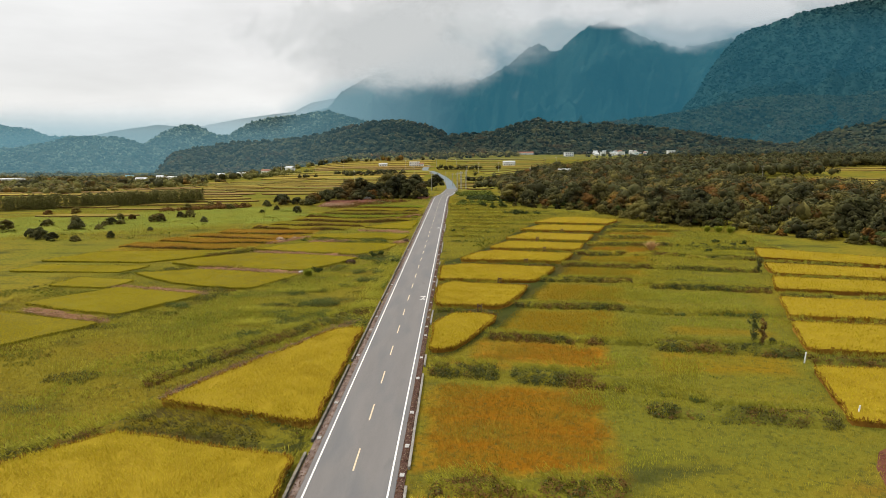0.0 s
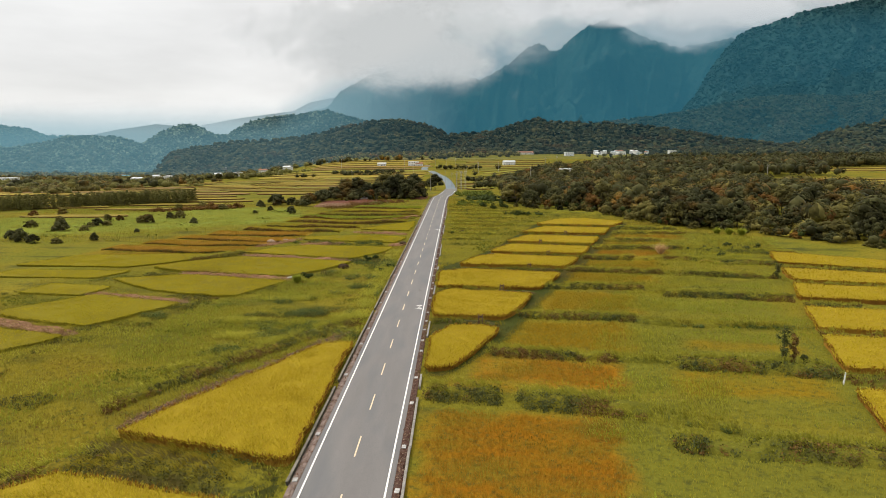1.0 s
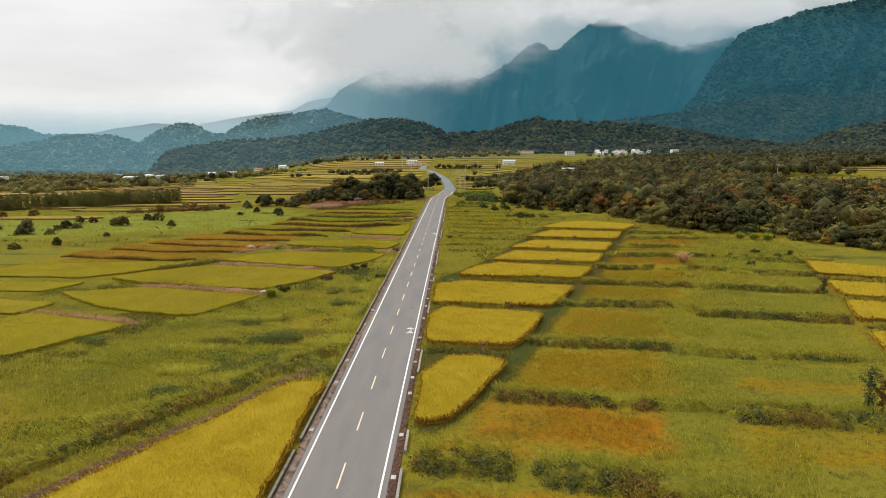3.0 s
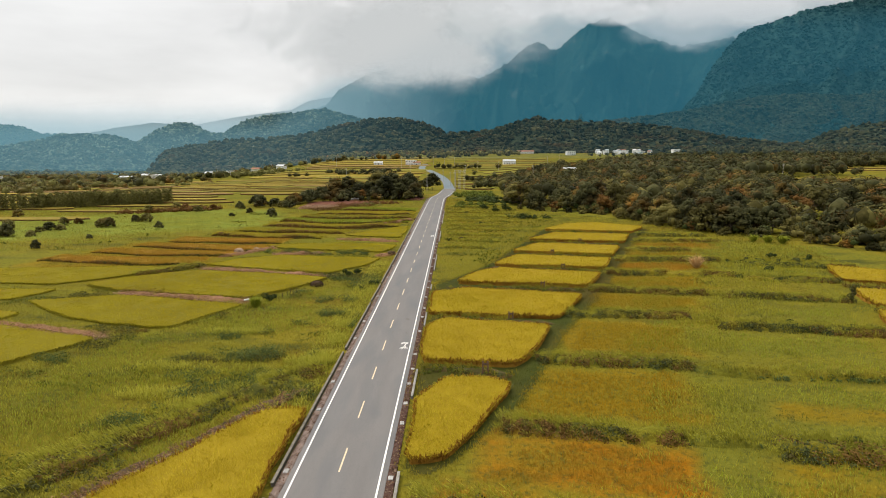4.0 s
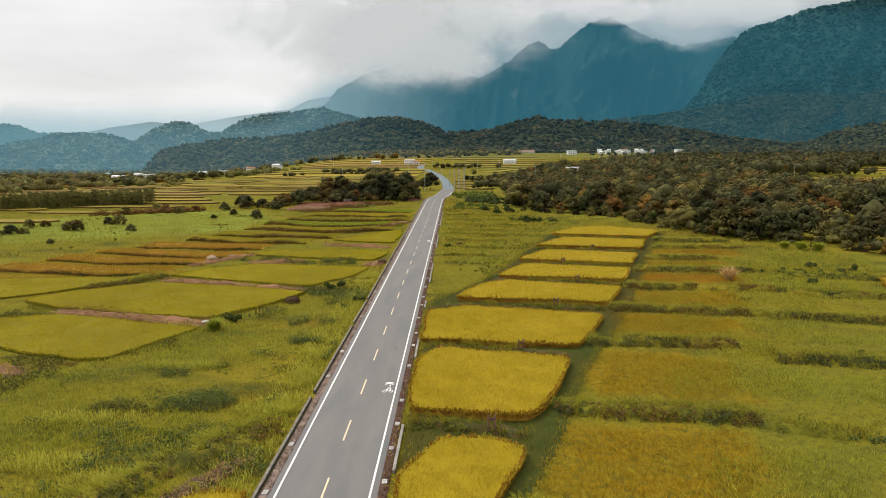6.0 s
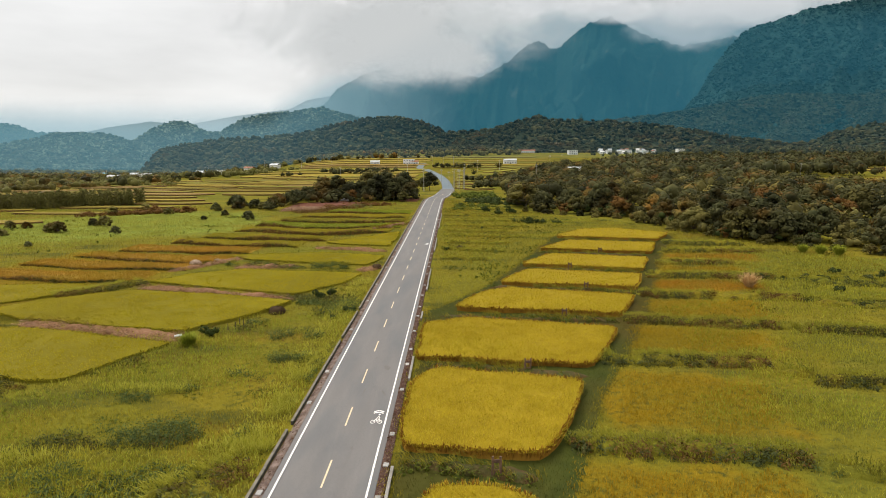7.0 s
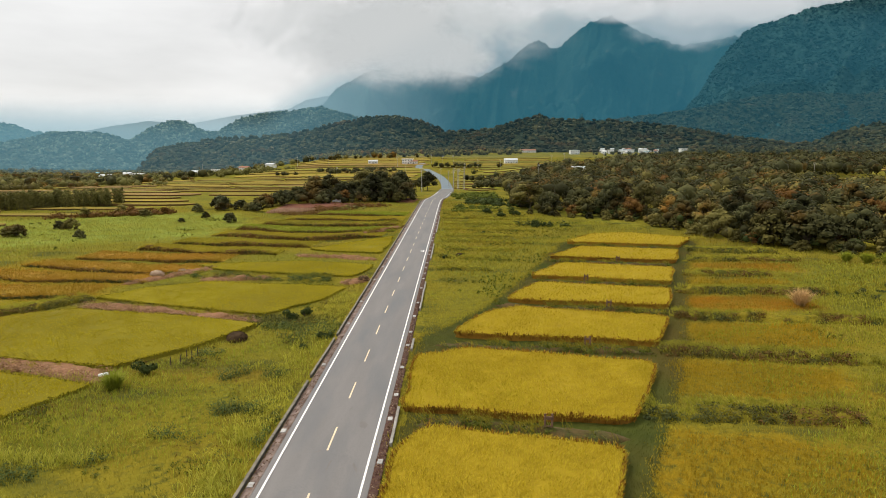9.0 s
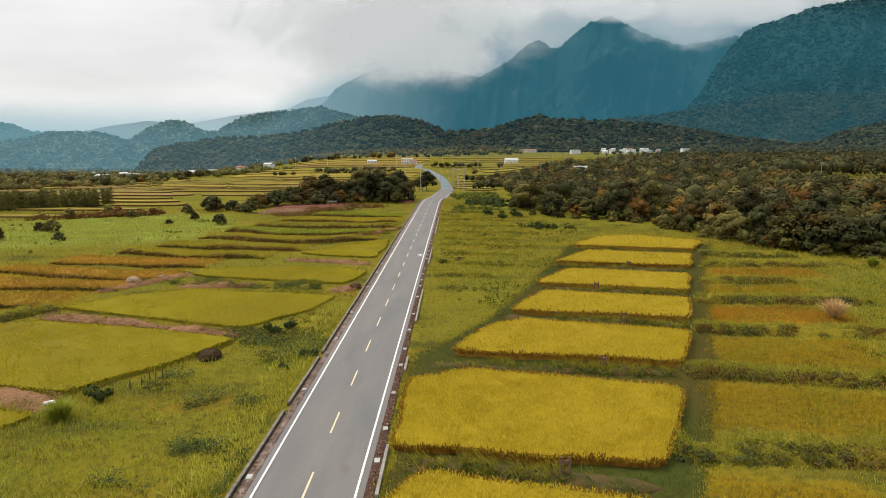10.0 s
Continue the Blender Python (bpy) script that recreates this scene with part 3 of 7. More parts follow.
def ground_z(x, y):
    x, y = np.asarray(x, float), np.asarray(y, float)
    z = np.interp(y, [330, 380, 480, 600, 820, 1060, 1200, 1600, 5200], [0, -1.7, -8, -8, 1, 13, 8, -25, -40])
    stay = smooth(40, 120, x) * (1 - smooth(650, 800, y))      # the wooded side does not dip
    z = z * (1 - stay) + stay * np.interp(y, [300, 800], [0, 4])
    low = smooth(130, 420, -x)                                 # the valley falls away on the lower side
    z = z * (1 - low) + low * np.interp(y, [330, 480, 700, 1000, 1600, 5200], [0, -9, -14, -24, -38, -52])
    off = smooth(4.9, 6.0, np.abs(x)) * (y < 330) + (y >= 330) * smooth(14, 24, np.abs(x))
    return z + off * (FIELD_Z + 0.12 * fbm(x * 0.12, y * 0.12, 3, 5)) - (1 - off) * 0.12


def make_ground():
    xs = np.unique(np.concatenate([np.linspace(-4800, -400, 40), np.linspace(-400, -130, 46), np.arange(-130, 130, 2.2), np.linspace(130, 400, 46), np.linspace(400, 4800, 40), [-6, -5.4, -4.9, 4.9, 5.4, 6]]))
    ys = np.unique(np.concatenate([np.linspace(-500, -40, 20), np.arange(-40, 330, 3.0), np.linspace(330, 1200, 110), np.linspace(1200, 5200, 50)]))
    X, Y = np.meshgrid(xs, ys)
    V = np.stack([X, Y, ground_z(X, Y)], -1).reshape(-1, 3)
    nx, ny = len(xs), len(ys)
    i = (np.arange(ny - 1)[:, None] * nx + np.arange(nx - 1)).ravel()
    mesh_from("ground", V, np.stack([i, i + 1, i + nx + 1, i + nx], 1), MEADOW, None, "uneven olive-green meadow ground between road, fields and hills", True, "structure")["category"] = "ground"


make_ground()

# ---- the road: straight, then a double bend down into the dip ----
BEND = [(0, -140), (0, 270), (0.3, 292), (0.7, 297.1), (4.2, 332.8), (5.2, 418.7), (2.6, 528.2), (-2.7, 611.3), (-12.5, 668.8), (-22.6, 719.1), (-34.0, 760.0), (-30.0, 900.0)]


def road_line(step):
    """Points along the road with the unit way to its right."""
    pts = [Vector(p) for p in BEND]
    out = []
    for i in range(len(pts) - 1):
        p0, p1, p2, p3 = pts[max(i - 1, 0)], pts[i], pts[i + 1], pts[min(i + 2, len(pts) - 1)]
        n = max(1, int((p2 - p1).length / step))
        for k in range(n):
            t = k / n
            if i == 0:
                q = p1.lerp(p2, t)
            else:
                m1, m2 = (p2 - p0) * 0.5, (p3 - p1) * 0.5
                if i == 1:
                    m1 = (p2 - p1)
                q = (2 * t ** 3 - 3 * t * t + 1) * p1 + (t ** 3 - 2 * t * t + t) * m1 + (3 * t * t - 2 * t ** 3) * p2 + (t ** 3 - t * t) * m2
            out.append(q)
    out.append(pts[-1])
    P = np.array([tuple(p) for p in out])
    D = np.gradient(P, axis=0)
    D /= np.linalg.norm(D, axis=1)[:, None]
    return P, np.stack([D[:, 1], -D[:, 0]], 1)


ROAD_P, ROAD_R = road_line(4.0)
ROAD_Z = np.interp(ROAD_P[:, 1], [330, 380, 480, 600, 820], [0, -1.5, -7.6, -7.6, 1.2])


def ribbon(name, offs, mat, parent, y0, y1, lift, label=""):
    """A strip along the road; offs: offsets to the right, across the strip, each with its own height."""
    k = (ROAD_P[:, 1] >= y0 - 4.1) & (ROAD_P[:, 1] <= y1 + 4.1)
    P, R, Z = ROAD_P[k].copy(), ROAD_R[k], ROAD_Z[k]
    V = np.stack([np.stack([P[:, 0] + R[:, 0] * o, P[:, 1] + R[:, 1] * o, Z + lift + h], 1) for o, h in offs], 1)
    n, m = len(P), len(offs)
    i = (np.arange(n - 1)[:, None] * m + np.arange(m - 1)).ravel()
    return mesh_from(name, V.reshape(-1, 3), np.stack([i, i + 1, i + m + 1, i + m], 1), mat, parent, label, False)


def make_road():
    road = ribbon("road", [(-4.35, -0.25), (-4.05, -0.02), (-2, 0.03), (0, 0.05), (2, 0.03), (4.05, -0.02), (4.35, -0.25)], ASPHALT, None, -140, 900, 0.0)
    tagged(road, "grey worn asphalt two-lane country road with painted lines", "road", kind="structure")
    for s in (-1, 1):
        o = s * 3.53
        ribbon("edge_line", [(o - 0.085, 0), (o + 0.085, 0)], WHITE_PAINT, road, -140, 345, 0.032, "white painted edge line")
    far = ribbon("far_surface", [(-4.0, 0.02), (0, 0.07), (4.0, 0.02)], BLUE_ROAD, road, 400, 900, 0.01, "bluish damp road surface")
    me = None
    for n in range(-8, 33):
        y = 10 * n + 0.05
        bm = bmesh.new()
        i = int(np.argmin(np.abs(ROAD_P[:, 1] - y)))
        if me is None:
            vs = [bm.verts.new(v) for v in ((-0.075, -2, 0), (0.075, -2, 0), (0.075, 2, 0), (-0.075, 2, 0))]
            bm.faces.new(vs)
            first = part("centre_dash", bm, YELLOW_PAINT, road, "yellow painted centre dash")
            me, ob = first.data, first
        else:
            bm.free()
            ob = new("centre_dash", me); ob.parent = road
        x = float(np.interp(y, ROAD_P[:, 1], ROAD_P[:, 0]))
        ang = math.degrees(math.atan2(ROAD_R[i, 1], ROAD_R[i, 0]))
        ob.matrix_local = pose(x, y, float(np.interp(y, ROAD_P[:, 1], ROAD_Z)) + 0.062, 0, 0, ang)
    for y in (58.9, 158.9):
        bike_mark(road, 2.72, y)
    # faint tar smears
    for x, y, w, l, a in ((2.6, 65.6, 0.13, 1.6, 22), (0.5, 65.5, 0.12, 3.2, -6), (0.4, 75, 0.10, 2.6, -10), (2.2, 72.6, 0.35, 1.8, 12), (-0.6, 68, 0.10, 1.2, -50), (1.3, 54, 0.07, 1.0, 6)):
        bm = bmesh.new()
        g = np.random.default_rng(int(y))
        ring = [bm.verts.new((w * math.cos(t) * g.uniform(0.6, 1.2), l / 2 * math.sin(t) * g.uniform(0.7, 1.1), 0)) for t in np.linspace(0, 6.283, 15)[:-1]]
        bm.faces.new(ring)
        ob = part("tar_patch", bm, TAR, road, "darker smeared tar patch")
        ob.matrix_local = pose(x, y, 0.045, 0, 0, a)
    return road


def bike_mark(road, x, y):
    """A painted cycle: two wheels, frame, rider strokes as plain bars, two chevrons."""
    bm = bmesh.new()

    def stroke(a, b, w=0.07):
        a, b = Vector((*a, 0)), Vector((*b, 0))
        d = (b - a).normalized()
        s = Vector((-d.y, d.x, 0)) * w
        bm.faces.new([bm.verts.new(v) for v in (a - s, b - s, b + s, a + s)])
    for cx in (-0.42, 0.42):
        ring = [[bm.verts.new((cx + r * math.cos(t), r * 1.5 * math.sin(t), 0)) for t in np.linspace(0, 6.2832, 17)[:-1]] for r in (0.20, 0.29)]
        for i in range(16):
            j = (i + 1) % 16
            bm.faces.new((ring[0][i], ring[1][i], ring[1][j], ring[0][j]))
    for a, b in (((-0.42, 0), (-0.1, 0.75)), ((-0.1, 0.75), (0.3, 0.8)), ((0.0, 0.1), (-0.1, 0.75)), ((0.42, 0), (0.28, 0.85)), ((0.02, 0.15), (0.28, 0.75)), ((-0.1, 0.8), (0.12, 1.45)), ((0.12, 1.4), (0.32, 0.95))):
        stroke(a, b, 0.05)
    head = [bm.verts.new((0.16 + 0.13 * math.cos(t), 1.85 + 0.24 * math.sin(t), 0)) for t in np.linspace(0, 6.2832, 11)[:-1]]
    bm.faces.new(head)
    for dy in (2.2, 2.62):
        stroke((-0.62, dy), (0, dy + 0.3), 0.13); stroke((0, dy + 0.3), (0.62, dy), 0.13)
    ob = part("cycle_marking", bm, WHITE_PAINT, road, "white painted cycle symbol with two chevrons")
    ob.matrix_local = pose(x, y, 0.058) @ Matrix.Diagonal((0.78, 0.82, 1, 1))


TAR = plain_mat("tar", (0.150, 0.137, 0.128), (0.168, 0.154, 0.145), 2, 0.8, bumpd=0.0)
make_road()


PALE_CAP = plain_mat("pale_cap_concrete", (0.23, 0.205, 0.165), (0.13, 0.115, 0.09), 1.8, 0.95, bumpd=0.03)
PALE_GUTTER = plain_mat("stained_gutter_concrete", (0.25, 0.19, 0.16), (0.10, 0.065, 0.05), 1.1, 0.95, bumpd=0.05)


def make_gutters():
    for s in (-1, 1):
        g = ribbon("gutter", [(s * 4.06, -0.12), (s * 4.1, -0.02), (s * 4.35, 0.03), (s * 4.6, 0.0), (s * 4.78, -0.02), (s * 4.8, -0.3)], RUBBLE if s > 0 else PALE_GUTTER, None, -140, 300, 0.0)
        tagged(g, "roadside gutter filled with brown leaf litter and rubble", "gutter", kind="structure")
        # loose stones and litter
        gr = np.random.default_rng(5 + s)
        n = 2600 if s > 0 else 1500
        c = np.stack([s * gr.uniform(4.12, 4.76, n), gr.uniform(-20, 170, n), np.full(n, 0.02)], 1)
        v, f = leaf_cloud(c, np.full(n, 0.05), 2, 0.11, 11 + s, 0.6)
        mesh_from("litter", v, f, LITTER, g, "scattered leaves and stones", kind="stuff")
        me = None
        y = -40.0
        while y < 290:
            y += gr.choice([4.6, 5.2, 7.4, 9.8]) * (1.6 if s < 0 else 1)
            if me is None:
                bm = box_bm(0.42, 0.62, 0.09, (0, 0, -0.03), 0.015)
                ob = part("gutter_cover", bm, GRATE, g, "pale concrete gutter cover")
                me = ob.data
            else:
                ob = new("gutter_cover", me); ob.parent = g
            ob.matrix_local = pose(s * gr.uniform(4.38, 4.48), y, 0.03, gr.uniform(-2, 2), gr.uniform(-3, 3), gr.uniform(-4, 4))
        # low kerb walls in runs, with gaps
        runs = ((-60, 1.0), (3.5, 24), (26, 57), (58.5, 82), (83.5, 96), (97.5, 130), (131.5, 175), (176, 240), (241, 292)) if s < 0 else ((-60, -4.5), (-1.5, 21), (24, 28), (43, 51), (69, 76), (92, 96), (110, 128), (150, 170), (190, 230))
        for a, b in runs:
            wall = empty("kerb_wall", pose(s * 4.98, (a + b) / 2, -0.3), "low weathered concrete kerb wall beside the gutter", "kerb wall", "kerb walls along the road")
            L = b - a
            nseg = max(1, round(L / 6.0))
            h = 0.5 if s < 0 else 0.45
            for k in range(nseg):
                l = L / nseg
                bm = box_bm(0.22, l - 0.03, h + gr.uniform(-0.03, 0.03), (0, 0, 0), 0.02)
                part_ob = part("slab", bm, DARK_WALL if s < 0 else CONCRETE, wall)
                # on the dark walls the top gets a paler tone than the faces
                cap = part("wall_cap", box_bm(0.25, l - 0.05, 0.05, (0, 0, h + 0.02), 0.012), PALE_CAP if s < 0 else CONCRETE, part_ob, "paler concrete cap along the wall top")
                part_ob.matrix_local = pose(gr.uniform(-0.03, 0.03), -L / 2 + (k + 0.5) * l, 0, 0, gr.uniform(-1, 1), gr.uniform(-0.4, 0.4))


LITTER = leaf_mat("litter", (0.10, 0.045, 0.022), (0.17, 0.085, 0.045), (0.36, 0.28, 0.21), 1.0, spread=0.7)
make_gutters()


# ---- hills and mountains: ridges with gullies, and trees on the nearer ones ----
def range_height(ridge, x, y, y_ridge, y_foot, seed, rough, foot_z):
    """Height of a range whose crest follows the profile `ridge` (x, z at y_ridge, seen along the valley). foot_z: one height, or (x, z) pairs."""
    if not isinstance(foot_z, (int, float)):
        foot_z = np.interp(x, *zip(*foot_z))
    r = np.asarray(ridge, float)
    cx = 10 + (x - 10) * (y_ridge + 9) / (y + 9)            # same bearing, at the crest's distance
    crest = np.interp(cx, r[:, 0], r[:, 1])
    t = np.clip((y - y_foot) / (y_ridge - y_foot), 0, 2.2)
    face = np.where(t <= 1, smooth(0, 1, t) * 0.35 + t * 0.65, np.clip(1 - (t - 1) * 0.8, 0.0, 1))
    k = 1.0 / (0.22 * (y_ridge - y_foot))
    warp = 0.35 * fbm(x * k * 0.7, y * k * 0.7, 3, seed + 40)
    gul = np.clip(0.55 + 0.32 * fbm(cx * k * 1.0 + warp, y * k * 0.55 + warp, 5, seed, 0.46, True), 0, 1.2)
    amp = rough * (y_ridge - y_foot) * (np.clip(t * (1 - np.minimum(t, 1)) * 4, 0, 1) + 0.02)
    # the same height is seen higher the nearer it stands: scale to the crest's line of sight
    sight = 27 + (crest - 27) * (y + 9) / (y_ridge + 9)
    z = np.where(t <= 1, foot_z + (np.minimum(sight, crest) - foot_z) * face, foot_z + (crest - foot_z) * face)
    return z - amp * (1.2 - gul)


def make_range(name, ridge, y_ridge, y_foot, mat, label, seed, rough=0.08, foot_z=10.0, nx=260, ny=90, skin=0.0, back=1.12):
    r = np.asarray(ridge, float)
    u = np.linspace(r[0, 0], r[-1, 0], nx)
    ys = np.linspace(y_foot, y_foot + (y_ridge - y_foot) * back, ny)
    U, Y = np.meshgrid(u, ys)
    X = 10 + (U - 10) * (Y + 9) / (y_ridge + 9)
    Z = range_height(ridge, X, Y, y_ridge, y_foot, seed, rough, foot_z)
    if skin:
        Z = Z + skin * fbm(X / 14.0, Y / 14.0, 3, seed + 9)
    Z[0] -= 90                                  # the foot goes down into the ground
    i = (np.arange(ny - 1)[:, None] * nx + np.arange(nx - 1)).ravel()
    ob = mesh_from(name, np.stack([X, Y, Z], -1).reshape(-1, 3), np.stack([i, i + 1, i + nx + 1, i + nx], 1), mat, None, label, True, "structure")
    ob["category"] = "hill" if "hill" in name else "mountain"
    return ob


def unit_ico(level):
    bm = bmesh.new()
    bmesh.ops.create_icosphere(bm, subdivisions=level, radius=1)
    v = np.array([tuple(p.co) for p in bm.verts]); f = np.array([[q.index for q in p.verts] for p in bm.faces])
    bm.free()
    return v, f


def crowns(pts, rad, seed, level=2, rough=0.35, squash=0.8):
    """Lumpy tree crowns joined into one mesh."""
    g = np.random.default_rng(seed)
    v, f = unit_ico(level)
    n = len(pts)
    a = g.uniform(0, 6.283, n)
    c, s = np.cos(a), np.sin(a)
    R = np.zeros((n, 3, 3)); R[:, 0, 0], R[:, 0, 1], R[:, 1, 0], R[:, 1, 1], R[:, 2, 2] = c, -s, s, c, 1
    V = np.einsum("nij,vj->nvi", R, v)
    V *= (1 + rough * g.uniform(-1, 1, (n, len(v), 1)))
    V *= np.asarray(rad)[:, None, None] * np.stack([g.uniform(0.8, 1.25, n), g.uniform(0.8, 1.25, n), squash * g.uniform(0.7, 1.35, n)], 1)[:, None]
    V += np.asarray(pts)[:, None]
    F = f[None] + (np.arange(n) * len(v))[:, None, None]
    return V.reshape(-1, 3), F.reshape(-1, 3)


def wood_on(name, ridge, y_ridge, y_foot, n, rad, seed, rough, foot_z, label, mat, level=2):
    g = np.random.default_rng(seed + 77)
    r = np.asarray(ridge, float)
    u = g.uniform(r[0, 0], r[-1, 0], n)
    t = g.uniform(0.0, 1.0, n) ** 0.9 * 1.06
    y = y_foot + (y_ridge - y_foot) * t
    x = 10 + (u - 10) * (y + 9) / (y_ridge + 9)
    z = range_height(ridge, x, y, y_ridge, y_foot, seed, rough, foot_z)
    rr = rad * g.uniform(0.6, 1.35, n)
    v, f = crowns(np.stack([x, y, z + rr * 0.35], 1), rr, seed, level)
    ob = mesh_from(name, v, f, mat, None, label, False, "stuff")
    ob["category"] = "forest"


FAR_RIDGE = [(-2217, 165), (-1679, 257), (-1259, 307), (-1124, 374), (-883, 415), (-534, 488), (-189, 487)]
MAIN_RIDGE = [(-1222, 106), (-920, 216), (-739, 263), (-654, 353), (-523, 427), (-329, 470), (-74, 456), (150, 411), (309, 496), (418, 587), (474, 611), (535, 568), (576, 556), (653, 625), (745, 693), (868, 740), (970, 674), (1092, 619), (1251, 575), (1436, 604), (1651, 633), (1939, 541), (2207, 356)]
RIGHT_RIDGE = [(773, 15), (907, 123), (1004, 236), (1058, 340), (1116, 415), (1162, 467), (1222, 497), (1310, 522), (1418, 560), (1571, 587), (1719, 609), (2004, 653), (2444, 628), (3132, 453)]
LEFT_FAR = [(-4464, 137), (-3414, 150), (-2524, 79), (-2247, 102), (-2037, 141), (-1795, 173), (-1694, 162), (-1562, 109), (-1295, 42)]
LEFT_LOW = [(-3574, 175), (-2608, 136), (-2029, 145), (-1888, 124), (-1817, 117), (-1726, 84), (-1583, 81), (-1464, 74), (-1324, 45), (-1184, 8), (-997, -33)]
LEFT_MID = [(-1226, -23), (-1138, 43), (-1073, 82), (-989, 114), (-928, 107), (-870, 74), (-819, 73), (-745, 118), (-664, 134), (-522, 151), (-451, 158), (-362, 132), (-242, 99), (-83, 43), (38, -17)]
NEAR_HILL = [(-825, -40), (-808, -18), (-788, 2), (-765, 16), (-694, 29), (-602, 44), (-495, 46), (-389, 60), (-298, 81), (-223, 96), (-148, 98), (-74, 86), (-14, 59), (75, 62), (149, 79), (223, 102), (275, 88), (356, 88), (415, 86), (503, 80), (592, 68), (726, 44), (888, 26), (1035, 17), (1180, 20)]
LOW_HILL = [(-2962, 82), (-2158, 69), (-1762, 44), (-1565, 30), (-1444, 51), (-1337, 72), (-1264, 73), (-1176, 67), (-1099, 46), (-1033, 23), (-937, -12), (-743, -44)]
SPUR = [(154, 42), (310, 76), (425, 94), (540, 111), (674, 125), (788, 140), (939, 171), (1032, 186), (1183, 198), (1334, 188), (1460, 206), (1702, 241), (2261, 220)]
FOOT_HILL = [(491, -3), (600, 24), (684, 10), (779, 18), (874, 32), (940, 59), (1006, 72), (1056, 81), (1232, 100), (1637, 79)]
NEAR_FOOT = [(-700, -28), (-420, -24), (-150, 2), (0, 12)]
ROUND_FOOT = [(-900, -38), (-400, -34), (0, 0)]
make_range("mountain_far", FAR_RIDGE, 4700, 3900, MOUNTAIN, "pale distant mountain ridge under cloud", 3, 0.05)
make_range("mountain_main", MAIN_RIDGE, 3500, 2250, MOUNTAIN, "steep forested mountain, coloured haze-blue, with its peaks in cloud", 11, 0.34, 20, 400, 160, 6.0)
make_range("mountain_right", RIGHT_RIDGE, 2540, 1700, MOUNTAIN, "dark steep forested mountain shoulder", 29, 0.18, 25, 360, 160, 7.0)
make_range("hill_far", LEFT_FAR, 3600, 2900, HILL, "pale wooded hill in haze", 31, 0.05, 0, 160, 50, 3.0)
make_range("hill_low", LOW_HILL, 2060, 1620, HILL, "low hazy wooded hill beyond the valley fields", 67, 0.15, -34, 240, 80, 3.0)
wood_on("forest_low", LOW_HILL, 2060, 1620, 8500, 4.8, 67, 0.15, -34, "hazy forest behind the valley fields", HAZE_TINTED_CROWNS, 1)
make_range("hill_spur", SPUR, 2100, 1625, HILL, "dark blue-green wooded spur below the mountain", 61, 0.16, 25, 340, 100, 5.0)
make_range("hill_left", LEFT_LOW, 2500, 1625, HILL, "hazy wooded hill", 37, 0.15, -38, 240, 80, 3.0)
make_range("hill_round", LEFT_MID, 2150, 1625, HILL, "rounded wooded hill", 41, 0.15, ROUND_FOOT, 240, 80, 3.0)
make_range("hill_near", NEAR_HILL, 1600, 1130, HILL, "brown-green wooded foothill", 47, 0.05, NEAR_FOOT, 300, 80, 2.0)
make_range("hill_foot", FOOT_HILL, 1500, 1000, HILL, "dark wooded foothill", 53, 0.05, 10, 240, 80, 2.0)
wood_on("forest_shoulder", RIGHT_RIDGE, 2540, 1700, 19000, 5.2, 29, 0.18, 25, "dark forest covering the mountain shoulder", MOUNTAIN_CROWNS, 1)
wood_on("forest_spur", SPUR, 2100, 1625, 12000, 4.6, 61, 0.16, 25, "dark forest on the spur, tinted haze-teal", SPUR_CROWNS, 1)
wood_on("forest_left", LEFT_LOW, 2500, 1625, 8000, 5.2, 37, 0.15, -38, "hazy broadleaf forest on the hill", HAZE_TINTED_CROWNS, 1)
wood_on("forest_round", LEFT_MID, 2150, 1625, 8500, 4.8, 41, 0.15, ROUND_FOOT, "broadleaf forest on the rounded hill", HAZE_TINTED_CROWNS, 1)
wood_on("forest_near", NEAR_HILL, 1600, 1130, 6500, 5.0, 47, 0.05, NEAR_FOOT, "dense brown-green broadleaf forest", NEAR_CROWNS, 1)
wood_on("forest_foot", FOOT_HILL, 1500, 1000, 2600, 5.2, 53, 0.05, 10, "dense dark broadleaf forest", NEAR_CROWNS, 1)


# ---- cloud, and sheets for the haze of distance ----
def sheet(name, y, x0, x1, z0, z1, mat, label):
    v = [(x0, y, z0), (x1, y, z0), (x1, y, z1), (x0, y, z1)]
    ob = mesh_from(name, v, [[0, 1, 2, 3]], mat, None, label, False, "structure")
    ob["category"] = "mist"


# glowing see-through sheets, added to imitate the haze between near and far
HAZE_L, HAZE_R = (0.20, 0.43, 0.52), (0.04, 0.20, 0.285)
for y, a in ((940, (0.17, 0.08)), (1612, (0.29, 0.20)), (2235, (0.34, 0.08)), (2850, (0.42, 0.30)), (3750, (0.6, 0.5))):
    sheet("haze_sheet", y, -4200, 4200, -40, 1500, haze_glow_mat("haze_glow", HAZE_L if y < 2500 else (0.76, 0.80, 0.81), HAZE_R, a, (0.085 if y > 2500 else 0.10) * y, 0.03 * y, 0.02 * y, 0.0015, x_lo=-0.30 * y, x_hi=0.02 * y, rise=0.16 * y), "thin glowing sheet standing for bluish distance haze")


def puff(x, y, z, w, h, c, alpha, scale):
    ob = mesh_from("cloud", [(-1, 0, -1), (1, 0, -1), (1, 0, 1), (-1, 0, 1)], [[0, 1, 2, 3]], puff_mat("torn_cloud", c, alpha, scale), None, "low grey-white cloud wrapped round the mountain tops", False, "structure")
    ob["category"] = "cloud"
    ob.matrix_world = Matrix.Translation((x, y, z)) @ Matrix.Diagonal((w, 1, h, 1))


